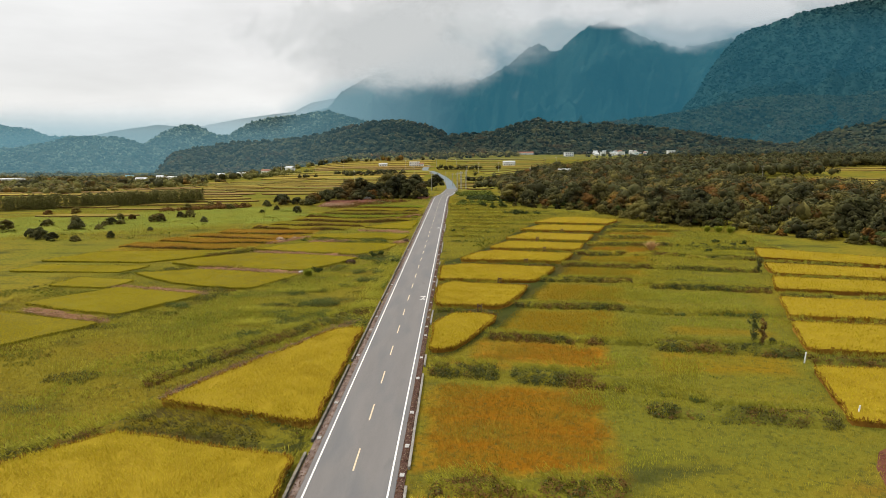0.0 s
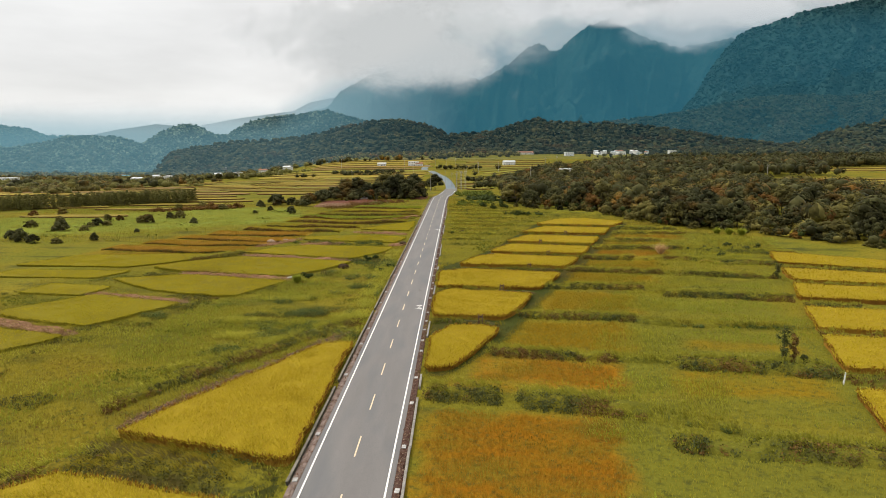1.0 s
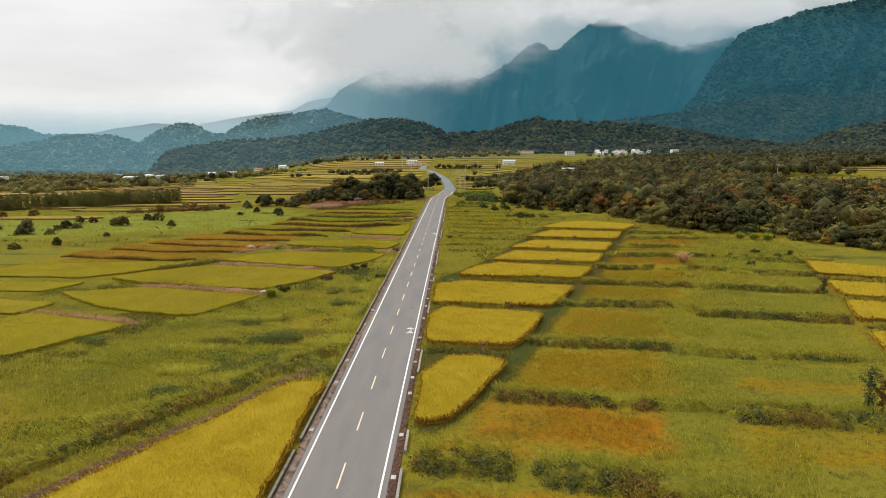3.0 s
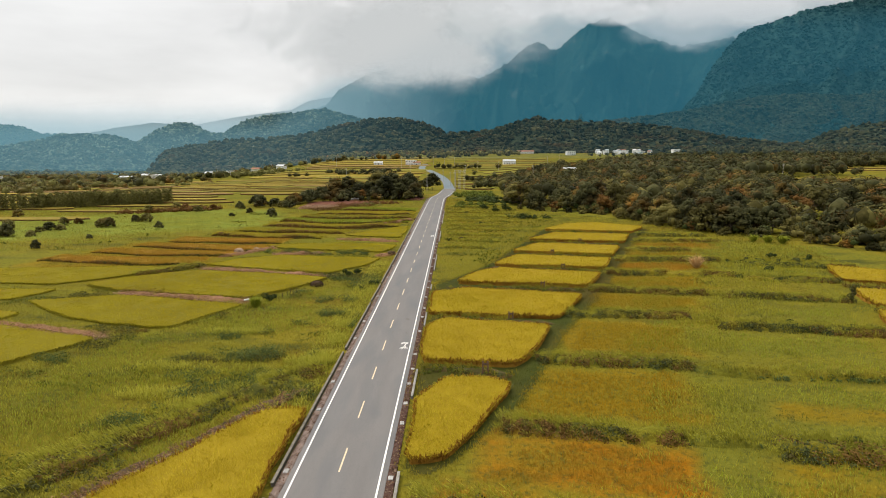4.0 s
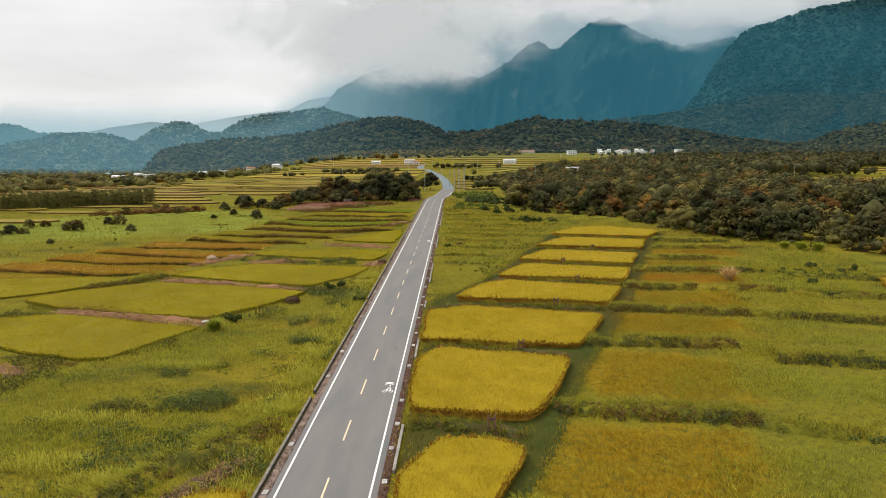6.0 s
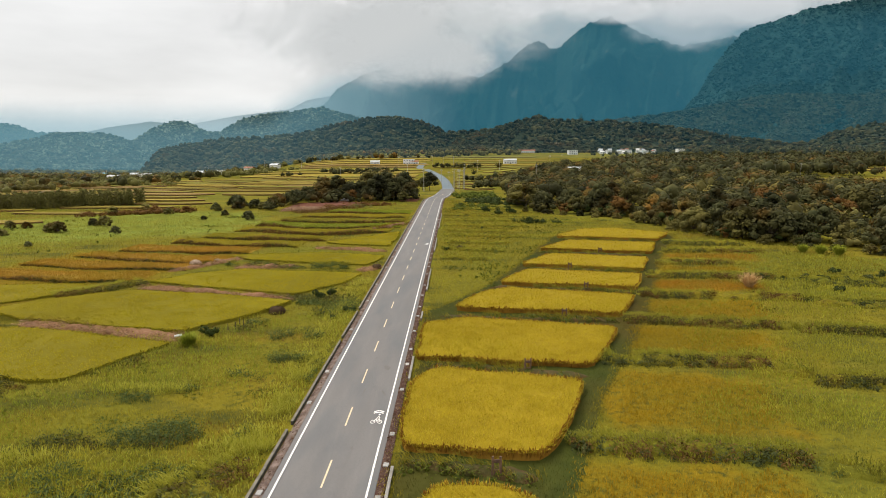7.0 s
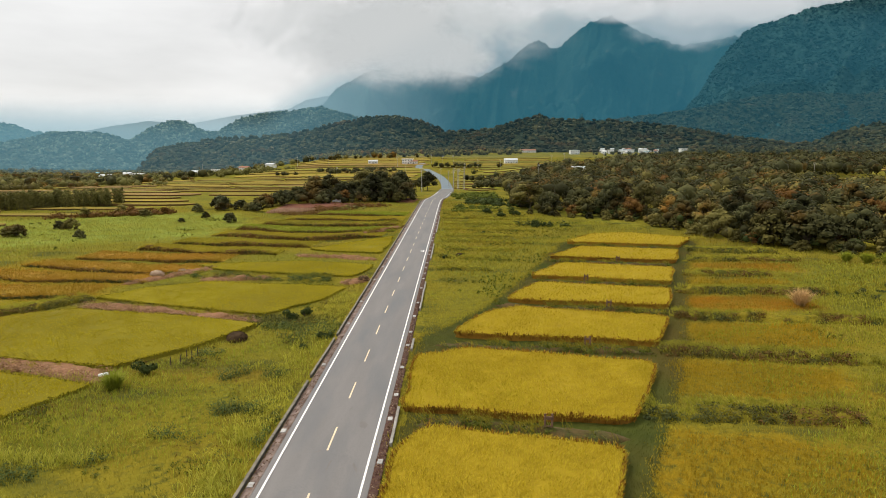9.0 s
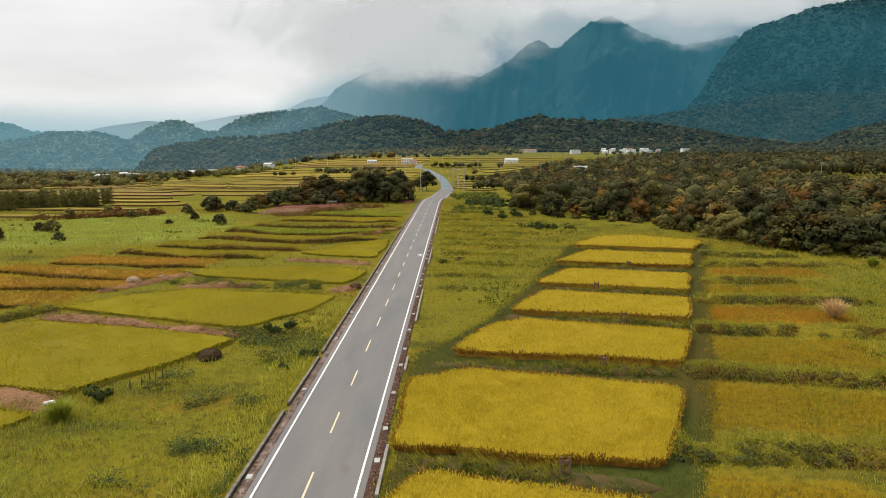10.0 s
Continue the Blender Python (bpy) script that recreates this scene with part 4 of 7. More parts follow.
puff(-158, 1600, 317, 513, 188, (0.60, 0.62, 0.62), 1.00, 0.0042)
puff(-79, 1603, 257, 287, 87, (0.60, 0.62, 0.62), 0.95, 0.0060)
puff(556, 2225, 496, 250, 62, (0.70, 0.72, 0.73), 0.85, 0.0075)
puff(73, 1609, 349, 227, 100, (0.64, 0.67, 0.67), 0.90, 0.0060)
puff(1158, 3030, 605, 428, 171, (0.70, 0.72, 0.73), 0.97, 0.0040)
puff(687, 3700, 738, 1257, 279, (0.66, 0.69, 0.69), 1.00, 0.0030)
puff(1215, 2800, 626, 607, 137, (0.70, 0.72, 0.73), 1.00, 0.0030)
puff(188, 1606, 400, 500, 93, (0.70, 0.72, 0.73), 0.85, 0.0060)


# ---- fields ----
FIELDS = []          # outlines that the meadow grass keeps clear of


def crop(name, poly, height, spacing, ear, stem, label, category, group, seed, blade=0.36, fan=6, wob=0.35, lean=0.85, thick=0.17):
    """A standing crop: a dense body with stems showing at its sides, and ears or leaf tips over the whole top and rim."""
    poly = wobble(poly, wob, 1.3, seed, 4)
    FIELDS.append(poly)
    n = len(poly)
    c = poly.mean(0)
    zg = float(ground_z(c[0], c[1]))
    top = c + (poly - c) * (1 - 0.25 / np.maximum(1, np.linalg.norm(poly - c, axis=1)))[:, None]
    V = np.concatenate([np.c_[poly, np.full(n, zg - 0.15)], np.c_[top, np.full(n, zg + height * 0.72)]])
    bm = bmesh.new()
    vs = [bm.verts.new(v) for v in V]
    for i in range(n):
        j = (i + 1) % n
        bm.faces.new((vs[i], vs[j], vs[n + j], vs[n + i]))
    bm.faces.new(vs[n:])
    bmesh.ops.recalc_face_normals(bm, faces=bm.faces[:])
    bm.faces.ensure_lookup_table()
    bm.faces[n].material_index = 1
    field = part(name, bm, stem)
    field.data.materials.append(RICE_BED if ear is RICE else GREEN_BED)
    tagged(field, label, category, group)
    p = scatter(poly, spacing, seed)
    hill = 0.10 * vnoise(p[:, 0] * 0.5, p[:, 1] * 0.5, seed) + 0.07 * vnoise(p[:, 0] * 1.7, p[:, 1] * 1.7, seed + 1)
    turn = 5.0 * fbm(p[:, 0] * 0.13, p[:, 1] * 0.13, 3, seed + 6)     # the wind has laid the stalks in swirls
    lay = 0.22 * np.stack([np.cos(turn), np.sin(turn)], 1)
    v, f = blades(np.c_[p, zg + height * 0.58 + hill], height * blade, spacing * thick, lean * 0.75, fan, seed=seed, jitter=spacing * 0.35, out=lay)
    mesh_from("ears", v, f, ear, field, "", kind="stuff")
    q, o = rim_points(poly, spacing * 0.32, seed + 2)
    g = np.random.default_rng(seed)
    z = g.uniform(0.0, 0.62, len(q)) * height
    v, f = blades(np.c_[q - o * 0.12, zg + z], height * 0.5, min(0.1, spacing * 0.4), 0.35, 3, seed=seed + 3, jitter=0.08, out=o * 0.28)
    mesh_from("rim_stems", v, f, stem, field, "", kind="stuff")
    q2, o2 = rim_points(poly, spacing * 0.5, seed + 4)
    v, f = blades(np.c_[q2 - o2 * 0.1, np.full(len(q2), zg + height * 0.55)], height * 0.32, spacing * 0.3, 0.8, 3, seed=seed + 5, jitter=0.12, out=o2 * 0.3)
    mesh_from("rim_ears", v, f, ear, field, "", kind="stuff")
    return field


def rice(poly, seed, spacing=0.28, label="ripe golden rice standing in a terrace plot", group="rice plots"):
    return crop("rice_field", poly, 1.1, spacing, RICE, STEMS, label, "rice field", group, seed, 0.36, 5, thick=0.19)


def paddy(poly, seed, spacing=0.42, height=0.55, label="yellow-green unripe rice in a low paddy"):
    return crop("paddy_field", poly, height, spacing, GREEN_RICE, GREEN_STEM, label, "paddy", "green paddies", seed, 0.45, 5, thick=0.2)


MID_HERB = leaf_mat("mid_green_herbs", (0.055, 0.075, 0.010), (0.09, 0.11, 0.014), (0.17, 0.18, 0.03), 0.3, spread=0.5)
DRY_HERB = leaf_mat("dry_bank_weeds", (0.20, 0.10, 0.045), (0.28, 0.15, 0.075), (0.40, 0.26, 0.15), 0.5, spread=0.5)
STRAW = leaf_mat("pinkish_straw", (0.30, 0.17, 0.10), (0.40, 0.25, 0.16), (0.58, 0.42, 0.30), 0.5, spread=0.6, turf=0.3)
FRONT_DRY = leaf_mat("brown_bank_weeds", (0.09, 0.047, 0.015), (0.145, 0.078, 0.022), (0.25, 0.155, 0.045), 0.5, spread=0.45)
REED_TAN = leaf_mat("orange_tan_reeds", (0.44, 0.26, 0.10), (0.54, 0.34, 0.14), (0.66, 0.48, 0.24), 0.5, spread=0.5, turf=0.4)
TERRACE_RUST = leaf_mat("brownish_terrace_grass", (0.31, 0.155, 0.016), (0.42, 0.21, 0.020), (0.50, 0.30, 0.04), 0.14, spread=0.5, patch=(0.27, 0.20, 0.014), turf=0.7)
TERRACE_OCHRE = leaf_mat("pale_terrace_grass", (0.27, 0.22, 0.014), (0.37, 0.285, 0.016), (0.46, 0.36, 0.04), 0.14, spread=0.5, patch=(0.25, 0.23, 0.014), turf=0.7)
BLUE_HERB = leaf_mat("blue_green_herbs", (0.040, 0.064, 0.020), (0.070, 0.100, 0.028), (0.20, 0.23, 0.065), 0.3, spread=0.5)
PALE_HERB = leaf_mat("flowering_herbs", (0.20, 0.19, 0.012), (0.27, 0.24, 0.02), (0.45, 0.36, 0.05), 0.3, spread=0.6)
GREEN_STEM = leaf_mat("green_rice_stems", (0.12, 0.11, 0.012), (0.18, 0.155, 0.014), (0.26, 0.22, 0.02), 0.8)
# beside the road, on both sides, nearest first
rice([(-44, -14), (-25.3, 4.6), (-5.7, -0.4), (-5.7, -22), (-36, -24)], 101, 0.23, "large ripe golden rice plot beside the road kerb")
rice([(-24.3, 11.6), (-5.6, 6.4), (-5.6, 39.7), (-9.0, 39.3), (-17.7, 24.4)], 102, 0.23, "tapering ripe golden rice plot beside the kerb wall")
rice([(5.4, -7.0), (17.4, -7.6), (15, -24), (5.4, -24)], 103, 0.23)
rice([(5.4, 29.4), (8.8, 30.2), (16.2, 46.0), (13.2, 48.4), (8.4, 48.0), (5.5, 41.5)], 104, 0.23, "small pointed golden rice plot beside the gutter")
rice([(5.3, 54.0), (16.9, 52.3), (19.0, 55.7), (23.7, 67.1), (23.2, 68.2), (7.9, 71.4), (5.4, 67.9)], 105, 0.23)
rice([(5.4, 75.6), (24.6, 73.2), (26.2, 74.0), (32.4, 86.8), (31.6, 87.9), (11.8, 92.0), (8.3, 89.8), (5.4, 89.2)], 106, 0.23)
rice([(9.8, 97.6), (35.1, 94.2), (40.1, 105.2), (19.8, 110.1), (15.1, 107.9)], 107, 0.30)
rice([(18.0, 115.0), (42.4, 111.0), (46.5, 122.1), (24.8, 126.5)], 108, 0.40)
rice([(24.3, 132.6), (48.2, 127.4), (52.8, 139.9), (31.8, 144.5)], 109, 0.46)
rice([(30.6, 151.6), (56.2, 147.1), (61.3, 160.2), (39.9, 164.4)], 110, 0.50)
rice([(37.8, 171.8), (64.0, 166.5), (70.5, 177.5), (58.0, 187.4), (47.3, 185.2)], 111, 0.55)
# across the fallow ground
far_label = "bright golden rice plot beyond the fallow ground"
rice([(55.0, 23.4), (76, 20.0), (72, 3.5), (50.0, 7.6)], 121, 0.42, far_label, "far rice plots")
rice([(62.7, 42.5), (90, 38.0), (84, 25.0), (58.0, 29.5)], 122, 0.44, far_label, "far rice plots")
rice([(69.5, 58.6), (104, 52.5), (97, 40.5), (64.3, 46.7)], 123, 0.46, far_label, "far rice plots")
rice([(76.9, 76.4), (118, 66.0), (110, 57.5), (72.0, 65.5)], 124, 0.50, far_label, "far rice plots")
rice([(82.5, 91.8), (128, 76.5), (121, 69.0), (79.2, 80.1)], 125, 0.52, far_label, "far rice plots")
rice([(91.1, 113.0), (138, 84.0), (132, 78.0), (85.3, 99.6)], 126, 0.56, far_label, "far rice plots")
# green paddies on the lower side
paddy([(-48.0, 116.5), (-41.9, 123.8), (-33.6, 128.1), (-8.0, 124.1), (-10.8, 116.0), (-17.5, 107.0), (-29.1, 110.4)], 131)
paddy([(-63.5, 96), (-57.2, 102.9), (-46.6, 109.4), (-27.3, 105.4), (-16.6, 102.1), (-19.8, 94.6), (-27.3, 85.9), (-39.6, 87.7), (-53.9, 91.3)], 132)
paddy([(-66, 83), (-51.0, 87.5), (-28.7, 81.5), (-26.6, 80.9), (-32.8, 68.2), (-36.6, 67.6), (-52, 73)], 133)
paddy([(-72.0, 55.5), (-60.8, 69.4), (-40.6, 62.4), (-50.2, 47.9)], 134)
paddy([(-84, 53.5), (-71.0, 49.6), (-49.5, 42.8), (-58.0, 31.7), (-74, 30)], 135)
paddy([(-43.0, 143.5), (-22.2, 148.0), (-6.2, 143.8), (-7.0, 137.2), (-9.3, 132.9), (-34.8, 138.2)], 136)
paddy([(-24.1, 162.7), (-15.4, 172.4), (-6.4, 183.3), (-5.7, 172.4), (-6.8, 157.6), (-19.3, 160.1)], 137)
paddy([(-78, 71), (-64, 68.5), (-61.5, 76), (-76, 79)], 138, 0.55, 0.55, "yellowish small paddy plot")
paddy([(-98, 86), (-70, 84.5), (-66, 92), (-95, 94)], 139, label="yellowish small paddy plot")
paddy([(-99, 99), (-70, 96.5), (-60, 104.5), (-54, 112.5), (-60, 114.5), (-92, 112)], 140, label="yellowish paddy plot below rusty terraces")

# terrace strips far down the valley, told apart only as bands
STRIP_COLS = [plain_mat("strip_" + k, c1, c2, 0.12, 0.9, 0.1, bumpd=0.2, per_piece=0.25) for k, c1, c2 in (("gold", (0.25, 0.18, 0.024), (0.19, 0.145, 0.020)), ("green", (0.145, 0.138, 0.018), (0.195, 0.162, 0.02)), ("dry", (0.21, 0.13, 0.035), (0.15, 0.10, 0.026)))]


STRIP_SIDE = plain_mat("strip_side", (0.15, 0.078, 0.03), (0.085, 0.055, 0.018), 0.05, 0.95, bumpd=0.2)


def strip(x0, x1, y, d, skew, mat, seed):
    """A narrow terrace plot with a dark standing edge."""
    poly = wobble([(x0, y), (x1, y + skew), (x1 + 2, y + skew + d), (x0 + 2, y + d)], 0.9, 9.0, seed)
    n = len(poly)
    zg = ground_z(poly[:, 0], poly[:, 1])
    c = poly.mean(0)
    V = np.concatenate([np.c_[poly, zg - 0.3], np.c_[poly, zg + 0.6]])
    bm = bmesh.new()
    vs = [bm.verts.new(v) for v in V]
    for i in range(n):
        bm.faces.new((vs[i], vs[(i + 1) % n], vs[n + (i + 1) % n], vs[n + i]))
    bm.faces.new(vs[n:])
    bmesh.ops.recalc_face_normals(bm, faces=bm.faces[:])
    bm.faces.ensure_lookup_table()
    for i in range(n):
        bm.faces[i].material_index = 1
    ob = part("rice_strip", bm, mat)
    ob.data.materials.append(STRIP_SIDE)
    tagged(ob, "long narrow rice terrace strip in the valley", "rice field", "valley terrace strips")


g = np.random.default_rng(3)
for row in range(17):
    y = 318 + row * 19
    x = -60 - g.uniform(0, 12) - max(0, 330 - y) * 0.1
    x_end = -320 - row * 6
    if row > 5:
        x = -16 - g.uniform(0, 6) - (y - 400) * 0.05
    while x > x_end:
        w = g.uniform(40, 95)
        if g.random() < 0.9:
            strip(x - w, x, y, g.uniform(11, 15), g.uniform(-1.5, 1.5), STRIP_COLS[g.choice([0, 0, 1, 1, 2])], int(g.integers(1e6)))
        x -= w + g.uniform(1.5, 5)
for row in range(9):
    y = 640 + row * 38
    for x0, x1 in ((-200, -30), (10, 140)):
        strip(x0 + g.uniform(-30, 30), x1 + g.uniform(-10, 10), y, 24, g.uniform(-3, 3), STRIP_COLS[g.choice([0, 1, 1, 2])], int(g.integers(1e6)))
for row in range(12):
    y = 372 + row * 22
    strip(11 + g.uniform(0, 3) + (4 if y < 460 else -4), 36 + g.uniform(-4, 6), y, g.uniform(10, 15), g.uniform(-2, 2), STRIP_COLS[g.choice([1, 1, 2, 0])], int(g.integers(1e6)))
for x0, x1, y, d in ((-160, -122, 228, 6), (-156, -108, 250, 7), (-175, -130, 200, 8), (-240, -160, 238, 8), (-250, -170, 262, 8), (-150, -100, 268, 7), (-230, -110, 284, 8), (-260, -120, 299, 8)):
    strip(x0, x1, y, d, 0.5, STRIP_COLS[0], int(y))
for x0, x1, y, d in ((228, 300, 330, 14), (235, 320, 352, 14), (240, 330, 376, 16), (250, 340, 402, 18), (262, 350, 430, 18), (330, 470, 560, 25), (340, 480, 600, 30)):
    strip(x0, x1, y, d, -2, STRIP_COLS[int(y) % 2], int(y))


# ---- fallow plots: dry grass in rusty and ochre colours ----
def fallow(poly, mat, seed, label, spacing=0.5, length=0.55):
    poly = wobble(poly, 1.2, 2.5, seed)
    c = poly.mean(0)
    p = scatter(poly, spacing, seed)
    rim, _ = rim_points(poly, 1.0, seed)
    gap = np.min(np.hypot(p[:, None, 0] - rim[None, :, 0], p[:, None, 1] - rim[None, :, 1]), 1)
    p = p[0.5 * fbm(p[:, 0] * 0.3, p[:, 1] * 0.3, 4, seed) + np.clip(gap / 2.5, 0, 1.2) > 0.45]
    z = ground_z(p[:, 0], p[:, 1])
    v, f = blades(np.c_[p, z - 0.02], length * 0.75, spacing * 0.10, 0.45, 6, seed=seed, jitter=spacing * 0.45)
    ob = mesh_from("fallow_plot", v, f, mat, None, label, kind="stuff")
    ob["category"] = "dry grass"
    return ob


rust_label, ochre_label = "rust-coloured dry grass on a fallow terrace plot", "ochre and green grass on a fallow terrace plot"
fallow([(5.8, -2), (22.7, -2.8), (27.1, 16.5), (6.0, 19.5)], RUST_GRASS, 201, rust_label, 0.42)
fallow([(9.6, 26.5), (28.7, 24.5), (30.9, 33.4), (15.0, 35.3)], RUST_GRASS, 202, rust_label, 0.45)
fallow([(16.0, 39.0), (33.6, 37.0), (36.9, 50.4), (20.0, 53.0)], OCHRE_GRASS, 203, ochre_label, 0.45)
fallow([(23.5, 58), (39, 56), (45, 70), (28, 73)], OCHRE_GRASS, 204, ochre_label, 0.5)
fallow([(31, 79), (50, 78), (54, 88), (35.5, 91)], OCHRE_GRASS, 205, ochre_label, 0.5)
fallow([(38, 95), (58, 93), (60, 104), (42, 106)], OCHRE_GRASS, 206, ochre_label, 0.55)
fallow([(44.5, 111), (64, 109), (68, 119), (48, 121)], RUST_GRASS, 207, rust_label, 0.6)
fallow([(50.5, 126), (67, 125), (70, 133), (54, 134)], OCHRE_GRASS, 208, ochre_label, 0.6)
fallow([(57, 140), (78, 139), (81, 147), (59, 149)], RUST_GRASS, 209, rust_label, 0.7)


# ---- banks between the plots ----
def bank(a, b, width, height, seed, herb=1.0, mat=None, herb_mat=None, label="overgrown earth bank between terrace plots", category="field bank", size=0.26):
    """A low uneven ridge from a to b, with herbs and grass on it."""
    a, b = np.array(a, float), np.array(b, float)
    L = np.linalg.norm(b - a)
    d = (b - a) / L
    o = np.array([-d[1], d[0]])
    n, m = max(4, int(L / 0.5)), 9
    t = np.linspace(0, 1, n)
    P = a + (b - a) * t[:, None] + o * (0.5 * vnoise(t * L * 0.15, t * 0, seed))[:, None]
    w = width * (1 + 0.3 * vnoise(t * L * 0.3, t * 0 + 9, seed)) * np.clip(np.minimum(t, 1 - t) * 12 + 0.25, 0, 1)
    h = height * (1 + 0.35 * vnoise(t * L * 0.4, t * 0 + 5, seed)) * np.clip(np.minimum(t, 1 - t) * 10 + 0.1, 0, 1)
    s = np.linspace(-1, 1, m)
    prof = (1 - s * s) ** 0.8
    X = P[:, None] + o * (w[:, None] * s * 0.5)[..., None]
    Z = ground_z(X[..., 0], X[..., 1]) - 0.1 + (0.75 * h[:, None] + 0.1) * prof * (1 + 0.45 * fbm(X[..., 0] * 1.1, X[..., 1] * 1.1, 3, seed))
    i = (np.arange(n - 1)[:, None] * m + np.arange(m - 1)).ravel()
    ob = mesh_from("field_bank" if category == "field bank" else "earth_bank", np.concatenate([X, Z[..., None]], -1).reshape(-1, 3), np.stack([i, i + m, i + m + 1, i + 1], 1), mat or MEADOW, None, label, True)
    tagged(ob, category=category, group="banks between plots")
    if herb:
        g = np.random.default_rng(seed)
        k = int(L * width * 2.6 * herb)
        tt, ss = g.uniform(0.02, 0.98, k), g.uniform(-0.6, 0.2, k)
        dens = fbm(tt * L * 0.22, ss, 3, seed) > -0.6
        tt, ss = tt[dens], ss[dens]
        q = a + (b - a) * tt[:, None] + o * (width * ss)[:, None]
        hz = ground_z(q[:, 0], q[:, 1]) + height * (1 - (2 * ss) ** 2).clip(0, 1) * 0.5
        r = g.uniform(0.25, 0.65, len(q)) * (0.7 + 0.5 * width / 3)
        tan = (fbm(q[:, 0] * 0.16, q[:, 1] * 0.16, 3, seed + 8) + g.normal(0, 0.3, len(q)) > 0.08) & (herb_mat is None)
        for sel, mt, note in ((~tan, herb_mat or HERB, "dark leafy herbs and weeds"), (tan, FRONT_DRY, "brown withered weeds")):
            if sel.sum() > 2:
                v, f = leaf_cloud(np.c_[q, hz + r * 0.3][sel], r[sel], 30, size * 0.42, seed, 0.9)
                mesh_from("herb_growth", v, f, mt, ob, note, kind="stuff")
        if herb_mat is DRY_HERB:
            k = int(L * 14)
            qs = a + (b - a) * g.random(k)[:, None] - o * (width * g.uniform(-0.15, 0.45, k))[:, None]
            v, f = blades(np.c_[qs, ground_z(qs[:, 0], qs[:, 1]) + height * g.uniform(0.15, 0.7, k)], 0.6, 0.06, 0.3, 4, 0.35, seed + 2, 0.15, np.tile(-o * 0.8, (k, 1)))
            mesh_from("straw", v, f, STRAW, ob, "pale pinkish straw hanging down the bank", kind="stuff")
        gsel = g.random(len(q)) < (0.9 if herb_mat is not DRY_HERB else 0.25)
        v, f = blades(np.c_[q[gsel] + o * (width * 0.42) + g.normal(0, 0.35, (gsel.sum(), 2)), hz[gsel] + 0.1], 0.75, 0.055, 0.5, 14, seed=seed + 1, jitter=0.25, out=np.tile((-0.4, -0.35), (gsel.sum(), 1)))
        mesh_from("bank_grass", v, f, WIND_GRASS if herb_mat is None else GRASS, ob, "long grass blown over the top", kind="stuff")
    return ob


# between road and fallow column, on the rising side
bank((6.5, -3.6), (24, -4.4), 3.4, 0.5, 301)
bank((5.8, 23.0), (14.5, 22.2), 4.0, 0.9, 302, 1.6)
bank((16, 21.2), (30.5, 18.4), 4.0, 0.9, 303, 1.6)
bank((14.0, 37.0), (31, 34.8), 2.8, 0.7, 304, 1.5)
bank((19.5, 55.6), (39, 53.0), 2.6, 0.8, 305, 1.6)
bank((26.8, 75.8), (47, 75.0), 2.8, 0.9, 306, 1.7)
bank((34.4, 92.6), (56, 89.8), 2.6, 0.8, 307, 1.7)
bank((41.0, 107.6), (68, 105.2), 2.6, 0.9, 308, 1.7)
bank((47.0, 122.8), (72, 122.0), 2.6, 0.9, 309, 1.7)
bank((53.0, 136.4), (74, 135.8), 2.4, 0.8, 310, 1.5)
bank((58.4, 150.6), (84, 150.2), 2.4, 0.9, 311, 1.6)
bank((64, 163), (84, 160), 2.4, 0.9, 312, 1.6)
bank((30, 11.6), (49.5, 8.6), 3.2, 0.8, 313, 1.4)
bank((37.5, 32.8), (57, 29.2), 3.4, 1.0, 314, 1.8)
bank((48.8, 70.2), (71.5, 65.8), 2.6, 0.9, 317, 1.7)
bank((57.2, 88.6), (78.5, 84.6), 2.6, 0.8, 318, 1.6)
bank((68, 103), (86, 99), 2.4, 0.9, 319, 1.6)
bank((76, 118), (98, 113), 2.6, 0.9, 320, 1.5)
# earth steps between the golden plots
STEP_SOIL = plain_mat("weedy_step_soil", (0.095, 0.056, 0.019), (0.055, 0.058, 0.015), 0.7, 0.95, bumpd=0.08)
for k, (x0, y0, x1, y1) in enumerate(((5.8, 51.2, 16.5, 49.8), (6.4, 72.9, 25, 70.6), (7.5, 94.6, 34, 91.4), (16, 112.6, 41.5, 108.6), (24, 129.8, 47.5, 125.2), (30, 148.4, 55, 143.8), (38, 168.6, 63, 163.6))):
    bank((x0, y0 + 0.3), (x1, y1 + 0.3), 1.9, 0.5, 330 + k, 1.0, STEP_SOIL, MID_HERB, "reddish-brown earth step between golden rice plots")
for k, (x0, y0, x1, y1) in enumerate(((56, 27, 80, 23.4), (63, 44.6, 92, 41), (70, 62, 106, 55.5), (77, 78.6, 120, 68), (83, 96, 130, 78.5))):
    bank((x0, y0), (x1, y1), 2.6, 0.5, 340 + k, 0.9, label="weedy step between far rice plots")
# the lower side
bank((-26.0, 8.0), (-6.0, 3.6), 6.0, 0.15, 350, 0.5, None, HERB, label="sunken weedy strip between golden rice plots")
bank((-46, -10), (-22.5, 8.6), 2.4, 0.7, 351, 1.2)
DARK_SOIL = plain_mat("dark_damp_soil", (0.11, 0.065, 0.035), (0.065, 0.042, 0.022), 0.6, 0.95, bumpd=0.06)
bank((-25.4, 13.8), (-7.8, 45.6), 2.2, 0.4, 352, 1.0, DARK_SOIL, DRY_HERB, "brown earth ditch edge along the rice", "earth bank", 0.2)
bank((-30.0, 17.0), (-9.0, 50.5), 2.0, 0.8, 354, 1.3)
bank((-26, 27), (-6.5, 52.0), 3.4, 0.8, 353, 1.0)
earth_label = "bare reddish earth bank along a paddy"
